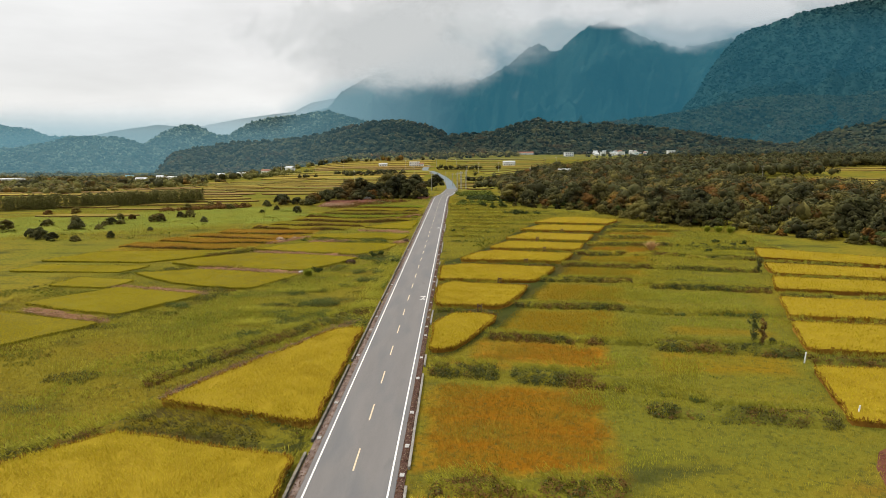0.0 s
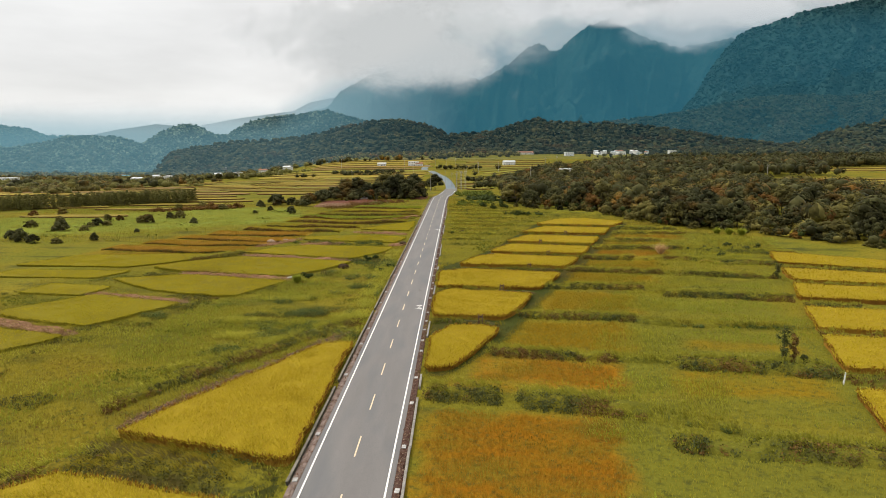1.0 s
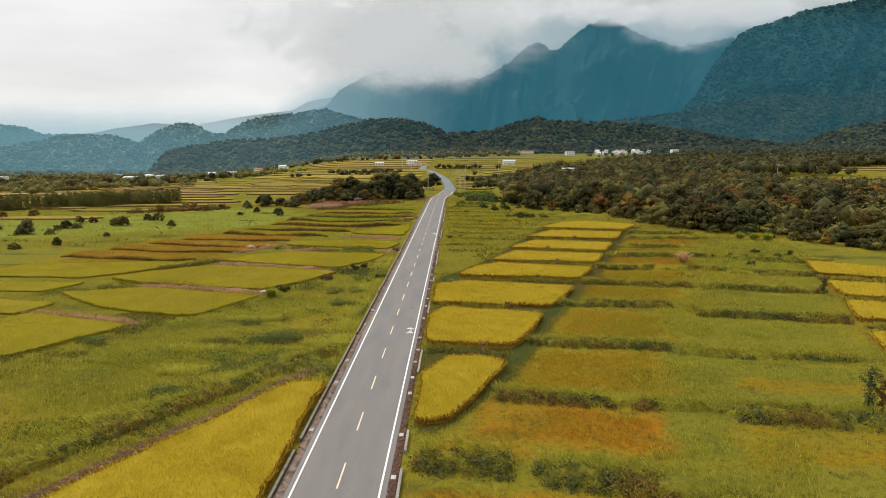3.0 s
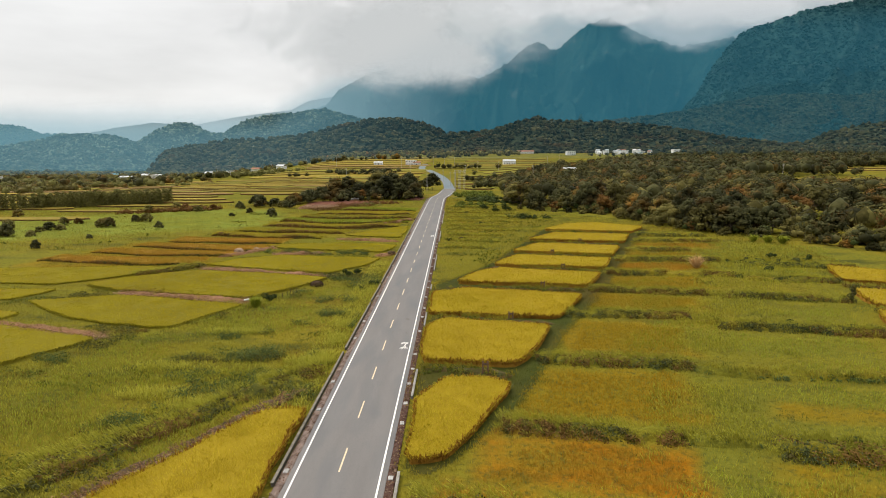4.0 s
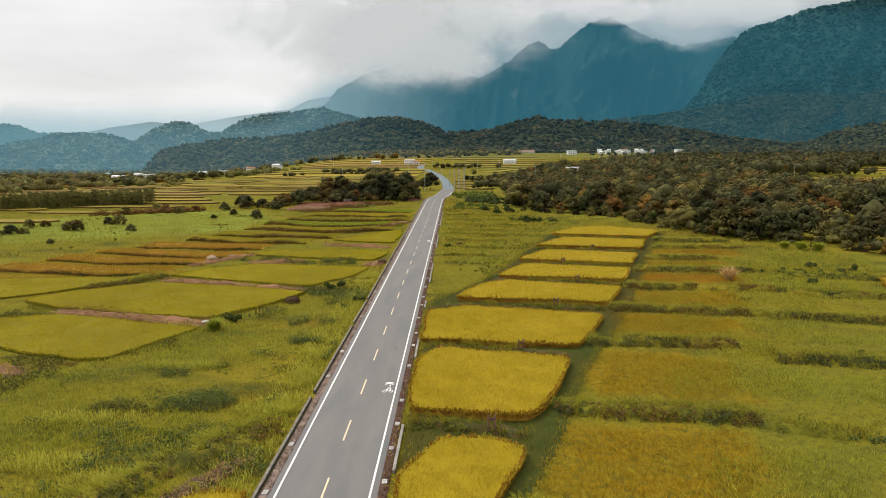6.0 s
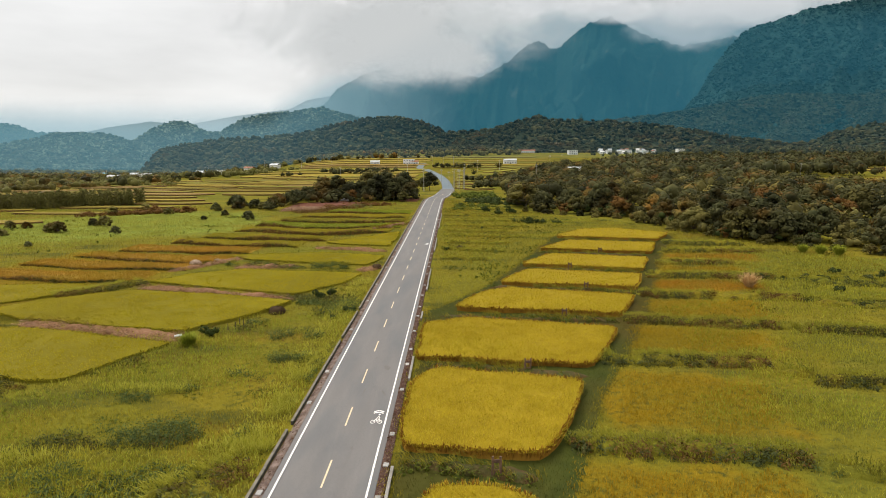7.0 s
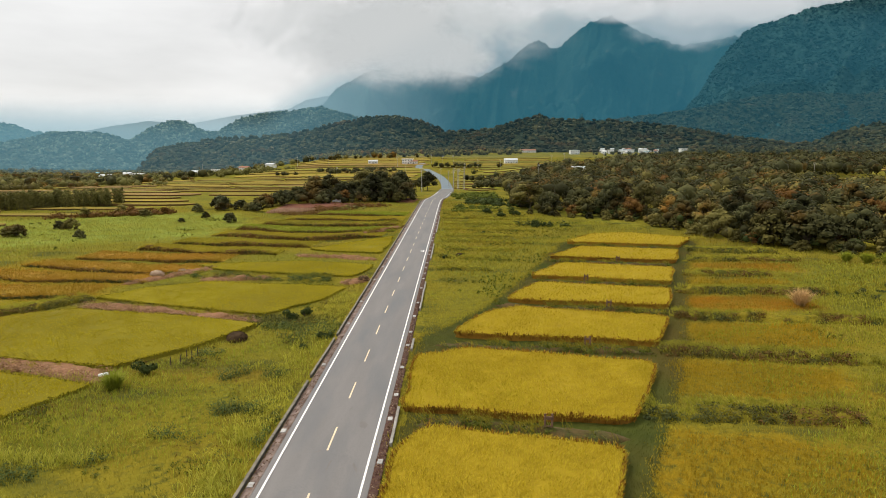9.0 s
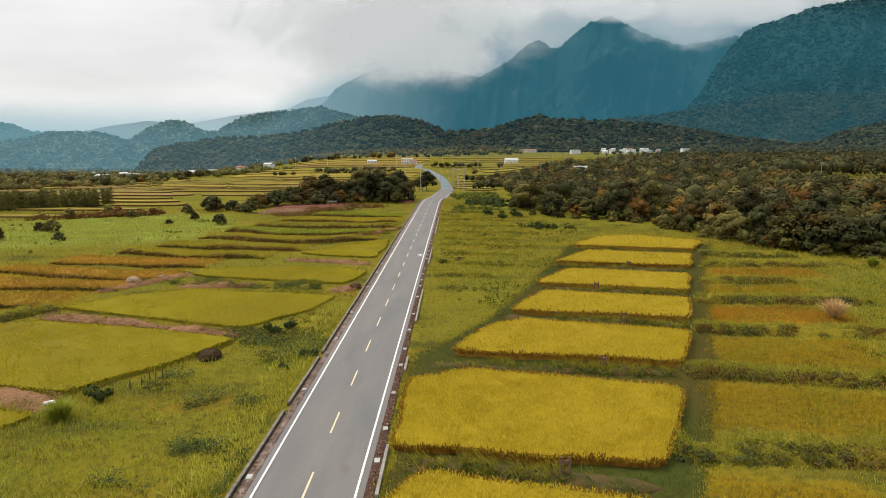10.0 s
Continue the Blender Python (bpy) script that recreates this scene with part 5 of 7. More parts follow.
for k, (x0, y0, x1, y1, w) in enumerate(((-69, 52.2, -49.2, 44.4, 2.2), (-63, 70.4, -39.6, 63.6, 2.4), (-53.5, 90.4, -25.4, 83.4, 2.6), (-47.7, 112.6, -17.0, 104.6, 2.4), (-37, 131.2, -23.4, 132.4, 2.2), (-10, 127.6, -5.6, 131.4, 2.4), (-48.6, 126.1, -38.7, 141.5, 2.0), (-25.4, 155.2, -6.5, 151.6, 2.2))):
    bank((x0, y0), (x1, y1), w * 1.35, 0.6, 360 + k, 0.45, SOIL, DRY_HERB, earth_label, "earth bank", 0.2)
bank((-16.5, 181), (-5.8, 203), 2.6, 1.0, 356, 2.0, SOIL, FRONT_DRY, "steep brown bank with dry reeds", "earth bank")
bank((-57.6, 104.2), (-48.5, 116.6), 2.4, 0.9, 357, 2.0)
bank((-40, 134.5), (-12, 130.5), 3.2, 0.5, 358, 1.2, None, BLUE_HERB, "weedy strip between two paddies")


def grass_step(a, b, seed, width=2.4, height=0.6, weedy=0.3, tall=0.8):
    """A low terrace step grown over with long grass that the wind lays towards the road, and some weeds at its foot."""
    ob = bank(a, b, width, height, seed, 0, None, None, "low grassy step between terrace levels")
    g = np.random.default_rng(seed)
    a, b = np.array(a, float), np.array(b, float)
    L = np.linalg.norm(b - a)
    o = np.array([-(b - a)[1], (b - a)[0]]) / L
    for kind, dens, mat, note in (("bank_grass", 4.0, WIND_GRASS, "long windswept grass"), ("pale_grass", 2.5, GRASS, "olive grass")):
        k = int(L * dens)
        q = a + (b - a) * g.random(k)[:, None] + o * (width * g.uniform(-0.35, 0.5, k))[:, None]
        v, f = blades(np.c_[q, ground_z(q[:, 0], q[:, 1]) + 0.3 * height], tall, 0.055, 0.5, 12, seed=seed + 3, jitter=0.3, out=np.tile((-0.45, -0.4), (k, 1)))
        mesh_from(kind, v, f, mat, ob, note, kind="stuff")
    k = int(L * 3 * weedy)
    if k > 2:
        q = a + (b - a) * g.random(k)[:, None] + o * (width * g.uniform(-0.6, -0.1, k))[:, None]
        r = g.uniform(0.2, 0.5, k)
        v, f = leaf_cloud(np.c_[q, ground_z(q[:, 0], q[:, 1]) + r * 0.5], r, 28, 0.11, seed, 0.9)
        mesh_from("herb_growth", v, f, BLUE_HERB, ob, "blue-green weeds at the foot", kind="stuff")
    return ob


for k, (a, b, weedy) in enumerate((((30.5, 18.2), (38, 14), 0.3), ((31, 34.4), (38, 33.2), 0.3), ((38.4, 52.6), (46, 50.4), 0.3), ((46, 50.4), (62, 49.0), 1.2), ((46.6, 72.6), (50.5, 71.4), 0.2), ((55.5, 89.4), (58, 88.8), 0.2), ((67, 105), (81, 104.6), 0.8), ((71, 121.6), (93, 119.6), 0.9),
                               ((7, 226), (34, 222), 0.4), ((7, 212), (30, 209), 0.2), ((7, 198), (33, 195), 0.3), ((7, 186), (26, 184), 0.2), ((7, 176), (30, 173), 0.3), ((7, 164), (24, 162), 0.2), ((7, 153), (22, 151), 0.2), ((7, 141), (18, 139.5), 0.2), ((7, 250), (32, 246), 0.5))):
    grass_step(a, b, 3600 + k, 2.2, 0.55, weedy)
FRONT_TURF = leaf_mat("weedy_terrace_front", (0.10, 0.062, 0.016), (0.17, 0.095, 0.026), (0.24, 0.15, 0.04), 0.35, spread=0.4, patch=(0.20, 0.10, 0.035))


def curve_at(pts, t):
    """Points along a polyline, t from 0 to 1, slightly rounded."""
    pts = np.asarray(pts, float)
    k = np.linspace(0, 1, len(pts))
    w = 0.5 / len(pts)
    return np.stack([(np.interp(t - w / 2, k, pts[:, i]) + 2 * np.interp(t, k, pts[:, i]) + np.interp(t + w / 2, k, pts[:, i])) / 4 for i in (0, 1)], 1)


def terrace(front, back, mat, seed, label, rise=0.75, brown=0.5):
    """A long grassy terrace plot: a steep weedy front, its top falling back to the foot of the next one."""
    front, back = np.asarray(front, float), np.asarray(back, float)
    L = np.linalg.norm(front[-1] - front[0])
    n = int(L / 0.8) + 4
    t = np.linspace(0, 1, n)
    F, B = curve_at(front, t), curve_at(back, t)
    w = 0.8 * vnoise(t * L * 0.13, t * 0, seed) + 0.3 * vnoise(t * L * 0.5, t * 0, seed + 1)
    F[:, 1] += w
    end = np.clip(np.minimum(t * L, (1 - t) * L) / 3, 0.05, 1)
    h = rise * (0.9 + 0.5 * vnoise(t * L * 0.11, t * 0 + 3, seed)) * end
    rows = [(0.0, -0.3), (0.25, 0.45), (0.55, 0.9), (1.1, 1.0)]
    d = (B - F) / np.linalg.norm(B - F, axis=1)[:, None]
    P = [np.c_[F + d * o, ground_z(*(F + d * o).T) + (h * q if q > 0 else q)] for o, q in rows]
    for u in (0.3, 0.55, 0.8, 1.0):
        q = F + (B - F) * u
        P.append(np.c_[q, ground_z(*q.T) + h * (1 - u) ** 0.8 - 0.12 * (u == 1) + 0.02])
    V = np.stack(P, 1)
    m = V.shape[1]
    a = (np.arange(n - 1)[:, None] * m + np.arange(m - 1))
    quad = lambda i: np.stack([i, i + m, i + m + 1, i + 1], 1)[:, ::-1]
    ob = mesh_from("terrace_plot", V.reshape(-1, 3), quad(a.ravel()), FRONT_TURF, None, label, True)
    ob.data.materials.append(mat)
    ob.data.polygons.foreach_set("material_index", np.tile((np.arange(m - 1) >= 3).astype(np.int32), n - 1))
    tagged(ob, category="terrace plot", group="terrace plots below the road")
    g = np.random.default_rng(seed)
    k = int(L * np.linalg.norm(B.mean(0) - F.mean(0)) / 0.42)
    tt, u = g.random(k), g.random(k)
    fa, ba = curve_at(front, tt), curve_at(back, tt)
    fa[:, 1] += np.interp(tt, t, w)
    q = fa + (ba - fa) * (0.05 + 0.95 * u)[:, None]
    z = ground_z(q[:, 0], q[:, 1]) + np.interp(tt, t, h) * (1 - u) ** 0.8
    v, f = blades(np.c_[q, z - 0.05], 0.42, 0.13, 0.6, 6, seed=seed, jitter=0.3)
    mesh_from("plot_grass", v, f, mat, ob, kind="stuff")
    # grass hanging over the front edge
    k = int(L * 9)
    tt = g.random(k)
    q = curve_at(front, tt); q[:, 1] += np.interp(tt, t, w) + g.uniform(-0.15, 0.9, k)
    v, f = blades(np.c_[q, ground_z(q[:, 0], q[:, 1]) + np.interp(tt, t, h) * g.uniform(0.35, 1.0, k)], 0.5, 0.12, 0.7, 5, seed=seed + 3, jitter=0.25, out=np.tile((0.0, -0.35), (k, 1)))
    mesh_from("edge_grass", v, f, mat, ob, kind="stuff")
    # weeds down the front, dark and brown by turns
    k = int(L * 7)
    tt = g.random(k)
    q = curve_at(front, tt); q[:, 1] += np.interp(tt, t, w) + g.uniform(-0.5, 0.5, k)
    hh = np.interp(tt, t, h)
    r = g.uniform(0.14, 0.38, k)
    c = np.c_[q, ground_z(q[:, 0], q[:, 1]) + hh * g.uniform(0.1, 0.85, k)]
    dry = fbm(q[:, 0] * 0.12, q[:, 1] * 0.12, 3, seed) + g.normal(0, 0.25, k) > 0.4 - brown * 1.2
    for sel, mt, nm in ((dry, FRONT_DRY, "brown dry weeds along the front"), (~dry, HERB, "dark weeds along the front")):
        if sel.sum() > 3:
            v, f = leaf_cloud(c[sel], r[sel], 12, 0.13, seed + 5, 0.8)
            mesh_from("weed_growth", v, f, mt, ob, nm, kind="stuff")


lab = "grassy terrace plot with a dark weedy front"
RISING = (([(-40, 236), (-23, 234), (-6.4, 231)], LUSH, 0.5, 0.3), ([(-47, 221.5), (-26.4, 218.2), (-6.2, 218.2)], TERRACE_OCHRE, 0.6, 0.7), ([(-51, 208.7), (-27.5, 203), (-6.2, 207)], GRASS, 0.8, 0.3), ([(-55, 197.4), (-31.8, 189.9), (-6.2, 194)], LUSH, 0.9, 0.6),
          ([(-57.5, 185), (-35.6, 178.4), (-21, 177.4), (-9.1, 184)], TERRACE_OCHRE, 0.9, 0.6), ([(-62, 172), (-41.4, 166.3), (-24, 165.5)], TERRACE_OCHRE, 0.8, 0.2), ([(-66, 162.5), (-47, 157.4), (-29.4, 156.5)], TERRACE_OCHRE, 0.8, 0.6),
          ([(-74, 151.6), (-53.8, 147.3), (-38.5, 147.6)], TERRACE_RUST, 0.5, 0.4), ([(-80, 143), (-56, 136.2), (-41, 137)], TERRACE_RUST, 0.42, 0.3), ([(-86, 133), (-64.4, 127.8), (-45, 128)], TERRACE_RUST, 0.42, 0.3), ([(-92, 121.5), (-66, 116.5), (-50, 116.5)], TERRACE_RUST, 0.5, 0.2))
DEPTHS = (13, 12.5, 11.5, 11, 10.5, 9.5, 8.5, 9.5, 8.5, 8, 9)
for k, ((front, m, rise, brown), d) in enumerate(zip(RISING, DEPTHS)):
    terrace(front, [(x + 0.5, y + d) for x, y in front], m, 370 + k, lab if m is not TERRACE_RUST else "terrace plot of rust-coloured dry grass with a weedy front", rise * 1.3, brown)


# ---- dark mown turf: the ledges between the golden plots and the path along their ends ----
SHORT_TURF = leaf_mat("short_dark_turf", (0.050, 0.064, 0.013), (0.074, 0.088, 0.016), (0.12, 0.13, 0.025), 0.6, spread=0.35, patch=(0.105, 0.078, 0.018), turf=0.8)


def turf_ground(poly, seed):
    plots = list(FIELDS)
    poly = wobble(poly, 0.5, 2.0, seed)
    lo, hi = poly.min(0), poly.max(0)
    xs, ys = np.arange(lo[0], hi[0], 0.45), np.arange(lo[1], hi[1], 0.45)
    X, Y = np.meshgrid(xs, ys)
    keep = inside(poly, np.stack([X, Y], -1).reshape(-1, 2)).reshape(X.shape)
    V = np.stack([X, Y, ground_z(X, Y) + 0.05], -1).reshape(-1, 3)
    nx = len(xs)
    a, b = np.where(keep[:-1, :-1] & keep[1:, :-1] & keep[:-1, 1:] & keep[1:, 1:])
    i = a * nx + b
    ob = mesh_from("turf", V, np.stack([i, i + 1, i + nx + 1, i + nx], 1), SHORT_TURF, None, "dark short turf ledges and path round the golden rice plots", True, "structure")
    ob["category"] = "turf"
    FIELDS.append(poly)
    p = scatter(poly, 0.42, seed)
    for q in plots:
        p = p[~inside(q, p)]
    v, f = blades(np.c_[p, ground_z(p[:, 0], p[:, 1]) + 0.03], 0.22, 0.05, 0.7, 6, seed=seed, jitter=0.25)
    mesh_from("turf_blades", v, f, SHORT_TURF, ob, "short grass", kind="stuff")
    q, o = rim_points(poly, 0.16, seed + 1)
    g = np.random.default_rng(seed)
    q = q + o * g.uniform(-0.9, 0.5, len(q))[:, None]
    for fld in plots:
        q = q[~inside(fld, q)]
    v, f = blades(np.c_[q, ground_z(q[:, 0], q[:, 1])], 0.32, 0.05, 0.6, 7, seed=seed + 2, jitter=0.3)
    mesh_from("rim_grass", v, f, GRASS, ob, "longer grass along the rim", kind="stuff")


turf_ground([(5.3, 27.5), (8.6, 28.2), (11.4, 33), (17.8, 44.5), (25.4, 65), (34.8, 85.5), (42.4, 103), (48.8, 120), (55.4, 138), (64, 158), (73, 176), (59, 190), (46, 188), (37, 174), (29.5, 152.5), (22.5, 133), (15.8, 114), (11.5, 106), (7.2, 100), (5.3, 98)], 391)
turf_ground([(-27, 11), (-24.5, 5.2), (-5.5, 0.2), (-5.5, 6), (-25, 12)], 392)


# ---- meadow grass ----
def meadow(name, poly, spacing, length, count, mat, seed, label, clump=0.0, lean=0.45, width=0.045, wind=None):
    p = scatter(poly, spacing, seed)
    ok = np.abs(p[:, 0]) > 5.5
    for q in FIELDS:
        lo, hi = q.min(0), q.max(0)
        near = (p[:, 0] > lo[0]) & (p[:, 0] < hi[0]) & (p[:, 1] > lo[1]) & (p[:, 1] < hi[1])
        idx = np.where(near)[0]
        ok[idx[inside(q, p[idx])]] = False
    if clump:
        ok &= fbm(p[:, 0] * 0.09, p[:, 1] * 0.16, 4, seed) > clump
    p = p[ok]
    v, f = blades(np.c_[p, ground_z(p[:, 0], p[:, 1]) - 0.03], length, width, lean, count, seed=seed, jitter=spacing * 0.5, out=None if wind is None else np.tile(wind, (len(p), 1)))
    ob = mesh_from(name, v, f, mat, None, label, kind="stuff")
    ob["category"] = "grass"


meadow("meadow_grass", [(-58, -14), (5, -14), (5, 62), (-78, 62)], 0.5, 0.42, 6, GRASS, 401, "olive-green meadow grass on the lower side")
meadow("meadow_grass", [(-78, 62), (5, 62), (5, 135), (-90, 135)], 0.65, 0.42, 5, GRASS, 402, "olive-green meadow grass beside the paddies")
meadow("meadow_grass", [(5, -14), (62, -14), (95, 110), (5, 135)], 0.6, 0.40, 5, GRASS, 403, "olive-green grass on fallow ground")
meadow("meadow_grass", [(-180, 135), (5, 135), (5, 290), (-180, 240)], 1.4, 0.6, 4, GRASS, 404, "green meadow stretching up the valley", width=0.11)
meadow("meadow_grass", [(5, 135), (95, 105), (105, 160), (40, 235), (5, 300)], 1.0, 0.7, 5, GRASS, 405, "green meadow beside the road", width=0.10)
meadow("tall_grass", [(-42, -8), (-5.5, -8), (-5.5, 100), (-36, 80)], 0.9, 0.6, 10, LUSH, 406, "tall bright green grass clumps", -0.1, 0.7)
meadow("tall_grass", [(-11, -8), (-5.4, -8), (-5.4, 120), (-9, 120)], 0.7, 0.75, 10, WIND_GRASS, 410, "tall bright green grass along the kerb", 0.0, 0.7)
meadow("tall_grass", [(-60, -8), (-6, -8), (-6, 110), (-30, 98), (-46, 50), (-66, 40)], 0.8, 0.7, 8, WIND_GRASS, 422, "bright windswept grass in the lower meadow", 0.28, 0.6, 0.05, (0.3, -0.25))
meadow("tall_grass", [(-60, -8), (-8, -8), (-8, 100), (-80, 70)], 1.1, 0.6, 8, FRONT_DRY, 421, "brown seeding grass in the meadow", 0.6, 0.5)
meadow("tall_grass", [(20, 0), (52, 0), (84, 110), (44, 110)], 0.9, 0.55, 9, LUSH, 407, "bright green grass clumps on fallow ground", 0.25, 0.7)
meadow("tall_grass", [(6, 110), (20, 110), (60, 200), (6, 290)], 1.3, 0.6, 8, LUSH, 408, "bright green grass clumps beside the road", 0.2, 0.7)


meadow("tall_grass", [(-190, 150), (-96, 146), (-62, 186), (-58, 232), (-110, 228), (-190, 240)], 1.25, 0.45, 5, VALLEY_GREEN, 409, "smooth bright green valley meadow", -0.25, 0.6, 0.13)


# the band of tall windswept grass that runs down through the fallow terraces
meadow("tall_grass", [(22, 12), (36, 10), (43, 30), (51, 50), (60, 70), (70, 92), (55, 96), (44, 74), (34, 53), (26.5, 33)], 0.6, 0.65, 7, WIND_GRASS, 424, "tall windswept bright green grass across the fallow terraces", 0.18, 0.45, 0.05, (-0.3, -0.15))
meadow("tall_grass", [(55, 96), (70, 92), (84, 116), (98, 138), (88, 146), (67, 118)], 0.9, 0.7, 6, WIND_GRASS, 425, "bright green grass at the end of the fallow terraces", 0.0, 0.45, 0.08, (-0.3, -0.15))


meadow("tall_grass", [(68, 124), (98, 119), (106, 140), (90, 150), (76, 148)], 0.9, 0.5, 6, VALLEY_GREEN, 426, "smooth bright green grass below the grove", -0.4, 0.5, 0.09)


def weeds(poly, spacing, clump, seed, label, mat, size=0.15, leaves=10, rad=(0.25, 0.6), shape=(0.10, 0.2)):
    """Low broad-leaved weeds in irregular spreading patches."""
    p = scatter(poly, spacing, seed)
    ok = np.abs(p[:, 0]) > 5.6
    for q in FIELDS:
        ok &= ~inside(q, p)
    ok &= fbm(p[:, 0] * shape[0], p[:, 1] * shape[1], 4, seed) > clump
    p = p[ok]
    g = np.random.default_rng(seed)
    r = g.uniform(*rad, len(p))
    v, f = leaf_cloud(np.c_[p, ground_z(p[:, 0], p[:, 1]) + r * 0.35], r, leaves, size, seed, 0.8, 0.5)
    ob = mesh_from("weed_patch", v, f, mat, None, label, kind="stuff")
    ob["category"] = "weeds"


LOWER = [(-60, -10), (-5.6, -10), (-5.6, 130), (-30, 130), (-90, 60)]
UPPER = [(5.6, -10), (52, -10), (92, 112), (70, 160), (50, 120), (5.6, 52)]
weeds(LOWER, 0.5, 0.66, 411, "dark broad-leaved weeds spreading through the meadow", HERB, 0.10, 18)
weeds([(-24, -10), (-5.6, -10), (-5.6, 110), (-20, 100)], 0.55, 0.42, 418, "dark blue-green weeds beside the kerb", BLUE_HERB, 0.10, 26, (0.35, 0.85), (0.08, 0.12))
weeds(LOWER, 0.7, 0.25, 419, "brown seeding weeds in the meadow", FRONT_DRY, 0.06, 8, (0.12, 0.32), (0.12, 0.25))
weeds(LOWER, 0.55, 0.5, 412, "mid-green leafy weeds in the meadow", MID_HERB, 0.09, 12, (0.2, 0.45), (0.07, 0.14))
weeds(LOWER, 0.8, 0.15, 413, "small yellow-green flowering weeds", PALE_HERB, 0.06, 6, (0.12, 0.3), (0.2, 0.3))
def weed_carpet(x, y, rx, ry, seed, mat=None, label="thick carpet of dark leafy weeds in the meadow"):
    """An uneven island of waist-high leafy weeds."""
    a = np.linspace(0, 6.283, 15)[:-1]
    k = 1 + 0.35 * np.random.default_rng(seed).uniform(-1, 1, 14)
    weeds(np.stack([x + rx * k * np.cos(a), y + ry * k * np.sin(a)], 1), 0.42, 0.0, seed, label, mat or BLUE_HERB, 0.08, 44, (0.3, 1.3), (0.35, 0.45))


CARPETS = ((-15.5, 57.5, 6.0, 2.6), (-13.4, 70.4, 3.0, 1.0), (-10.3, 76, 4.0, 1.1), (-11.4, 84.2, 4.0, 1.7), (-19.6, 66.8, 2.6, 0.9), (-22, 64, 3.6, 1.0), (-21.5, 49.7, 3.8, 1.2), (-9.5, 50.7, 3.6, 1.1), (-23.8, 36.5, 4.5, 1.8), (-42, 54.7, 3.0, 1.2), (-11.8, 67, 2.6, 0.8))
LUSH_SPOTS = ((-22.6, 66.4, 5, 0.9), (-7.8, 55.6, 2.2, 2.4), (-7.6, 62.8, 1.8, 3.0), (-7.6, 73, 1.6, 4.0), (-13, 62.6, 4, 1.0), (-8.9, 54.2, 3.4, 1.1), (-16.8, 41.6, 4, 1.4), (-23.8, 44, 4, 1.6), (-27, 52.2, 4, 1.2))
for k, (x, y, rx, ry) in enumerate(LUSH_SPOTS):
    a = np.linspace(0, 6.283, 15)[:-1]
    meadow("tall_grass", np.stack([x + rx * np.cos(a), y + ry * np.sin(a)], 1), 0.5, 0.85, 12, WIND_GRASS, 450 + k, "patch of tall bright green grass", -0.5, 0.75, 0.05)
for k, (x, y, rx, ry) in enumerate(CARPETS):
    weed_carpet(x, y, rx, ry, 430 + k)
weeds(UPPER, 0.6, 1.1, 415, "mid-green leafy weeds on the fallow ground", MID_HERB, 0.09, 12, (0.2, 0.45), (0.07, 0.14))
weeds([(5.6, 100), (18, 108), (50, 195), (36, 232), (5.6, 290)], 1.2, 0.4, 416, "dark weeds in the roadside meadow", MID_HERB, 0.2, 9, (0.3, 0.7))
weeds([(-170, 135), (-60, 130), (-60, 235), (-150, 220)], 2.0, 0.75, 417, "dark weeds in the valley meadow", MID_HERB, 0.3, 9, (0.4, 0.9))


# ---- shrubs and trees ----
def shrub(x, y, r, seed, mat, label, h=None):
    g = np.random.default_rng(seed)
    k = max(3, int(r * 4))
    c = np.c_[g.normal(0, r * 0.42, k), g.normal(0, r * 0.42, k), np.abs(g.normal(0, r * 0.25, k)) + r * 0.3] + np.array([0, 0, 0])
    v, f = leaf_cloud(c, g.uniform(0.35, 0.6, k) * r, 90, min(0.3, 0.12 + 0.05 * r), seed)
    ob = empty("shrub", pose(x, y, float(ground_z(x, y)) - 0.05), label, "shrub", "meadow shrubs")
    mesh_from("foliage", v, f, mat, ob)
    bm = bmesh.new()
    for i in range(3):
        tube(bm, (0, 0, 0), (g.normal(0, r * 0.25), g.normal(0, r * 0.25), r * 0.6), 0.05, 0.02, 5)
    part("stems", bm, BARK, ob)
    return ob


shrub_label = "low dark-green leafy shrub in the meadow"
g = np.random.default_rng(9)
for x, y, r in ((-23.2, 84.4, 1.3), (-13.5, 105.5, 1.4), (-11.5, 107, 1.2), (-6.9, 97, 1.0), (-8.2, 93, 0.8),
                (34.7, 203, 2.0), (38, 204, 1.6), (11.2, 155, 0.8), (7.3, 153, 1.2), (26.6, 231, 2.0), (31, 234, 2.2), (16.4, 281, 2.0), (22, 240, 2.0), (12, 262, 1.5), (18, 190, 0.9), (25, 175, 0.9), (84, 118, 1.0), (78, 112, 1.0), (86, 126, 1.2), (92, 122, 1.2)):
    shrub(x, y, r, int(abs(x * 31 + y * 7)), BUSH, shrub_label)
def reed_clump(x, y, h, mat, seed, label):
    a = np.random.default_rng(seed).normal(0, 0.25, (40, 2))
    v, f = blades(np.c_[a, np.zeros(40)], h, 0.10, 0.75, 12, seed=seed, jitter=0.12)
    ob = mesh_from("reed_clump", v, f, mat, None, label)
    ob.matrix_world = pose(x, y, float(ground_z(x, y)))
    tagged(ob, category="reeds", group="reed clumps")


reed_clump(63, 113.5, 2.6, REED_TAN, 72, "tall dry orange-brown reed clump on a bank")
reed_clump(-24.4, 80.6, 1.7, LUSH, 73, "tall pale green reed clump beside an earth bank")
for i, (x, y, h) in enumerate(((96, 148, 2.2), (99, 146, 2.4), (93, 150, 2.0))):
    reed_clump(x, y, h, LUSH, 74 + i, "tussock of tall bright green grass")



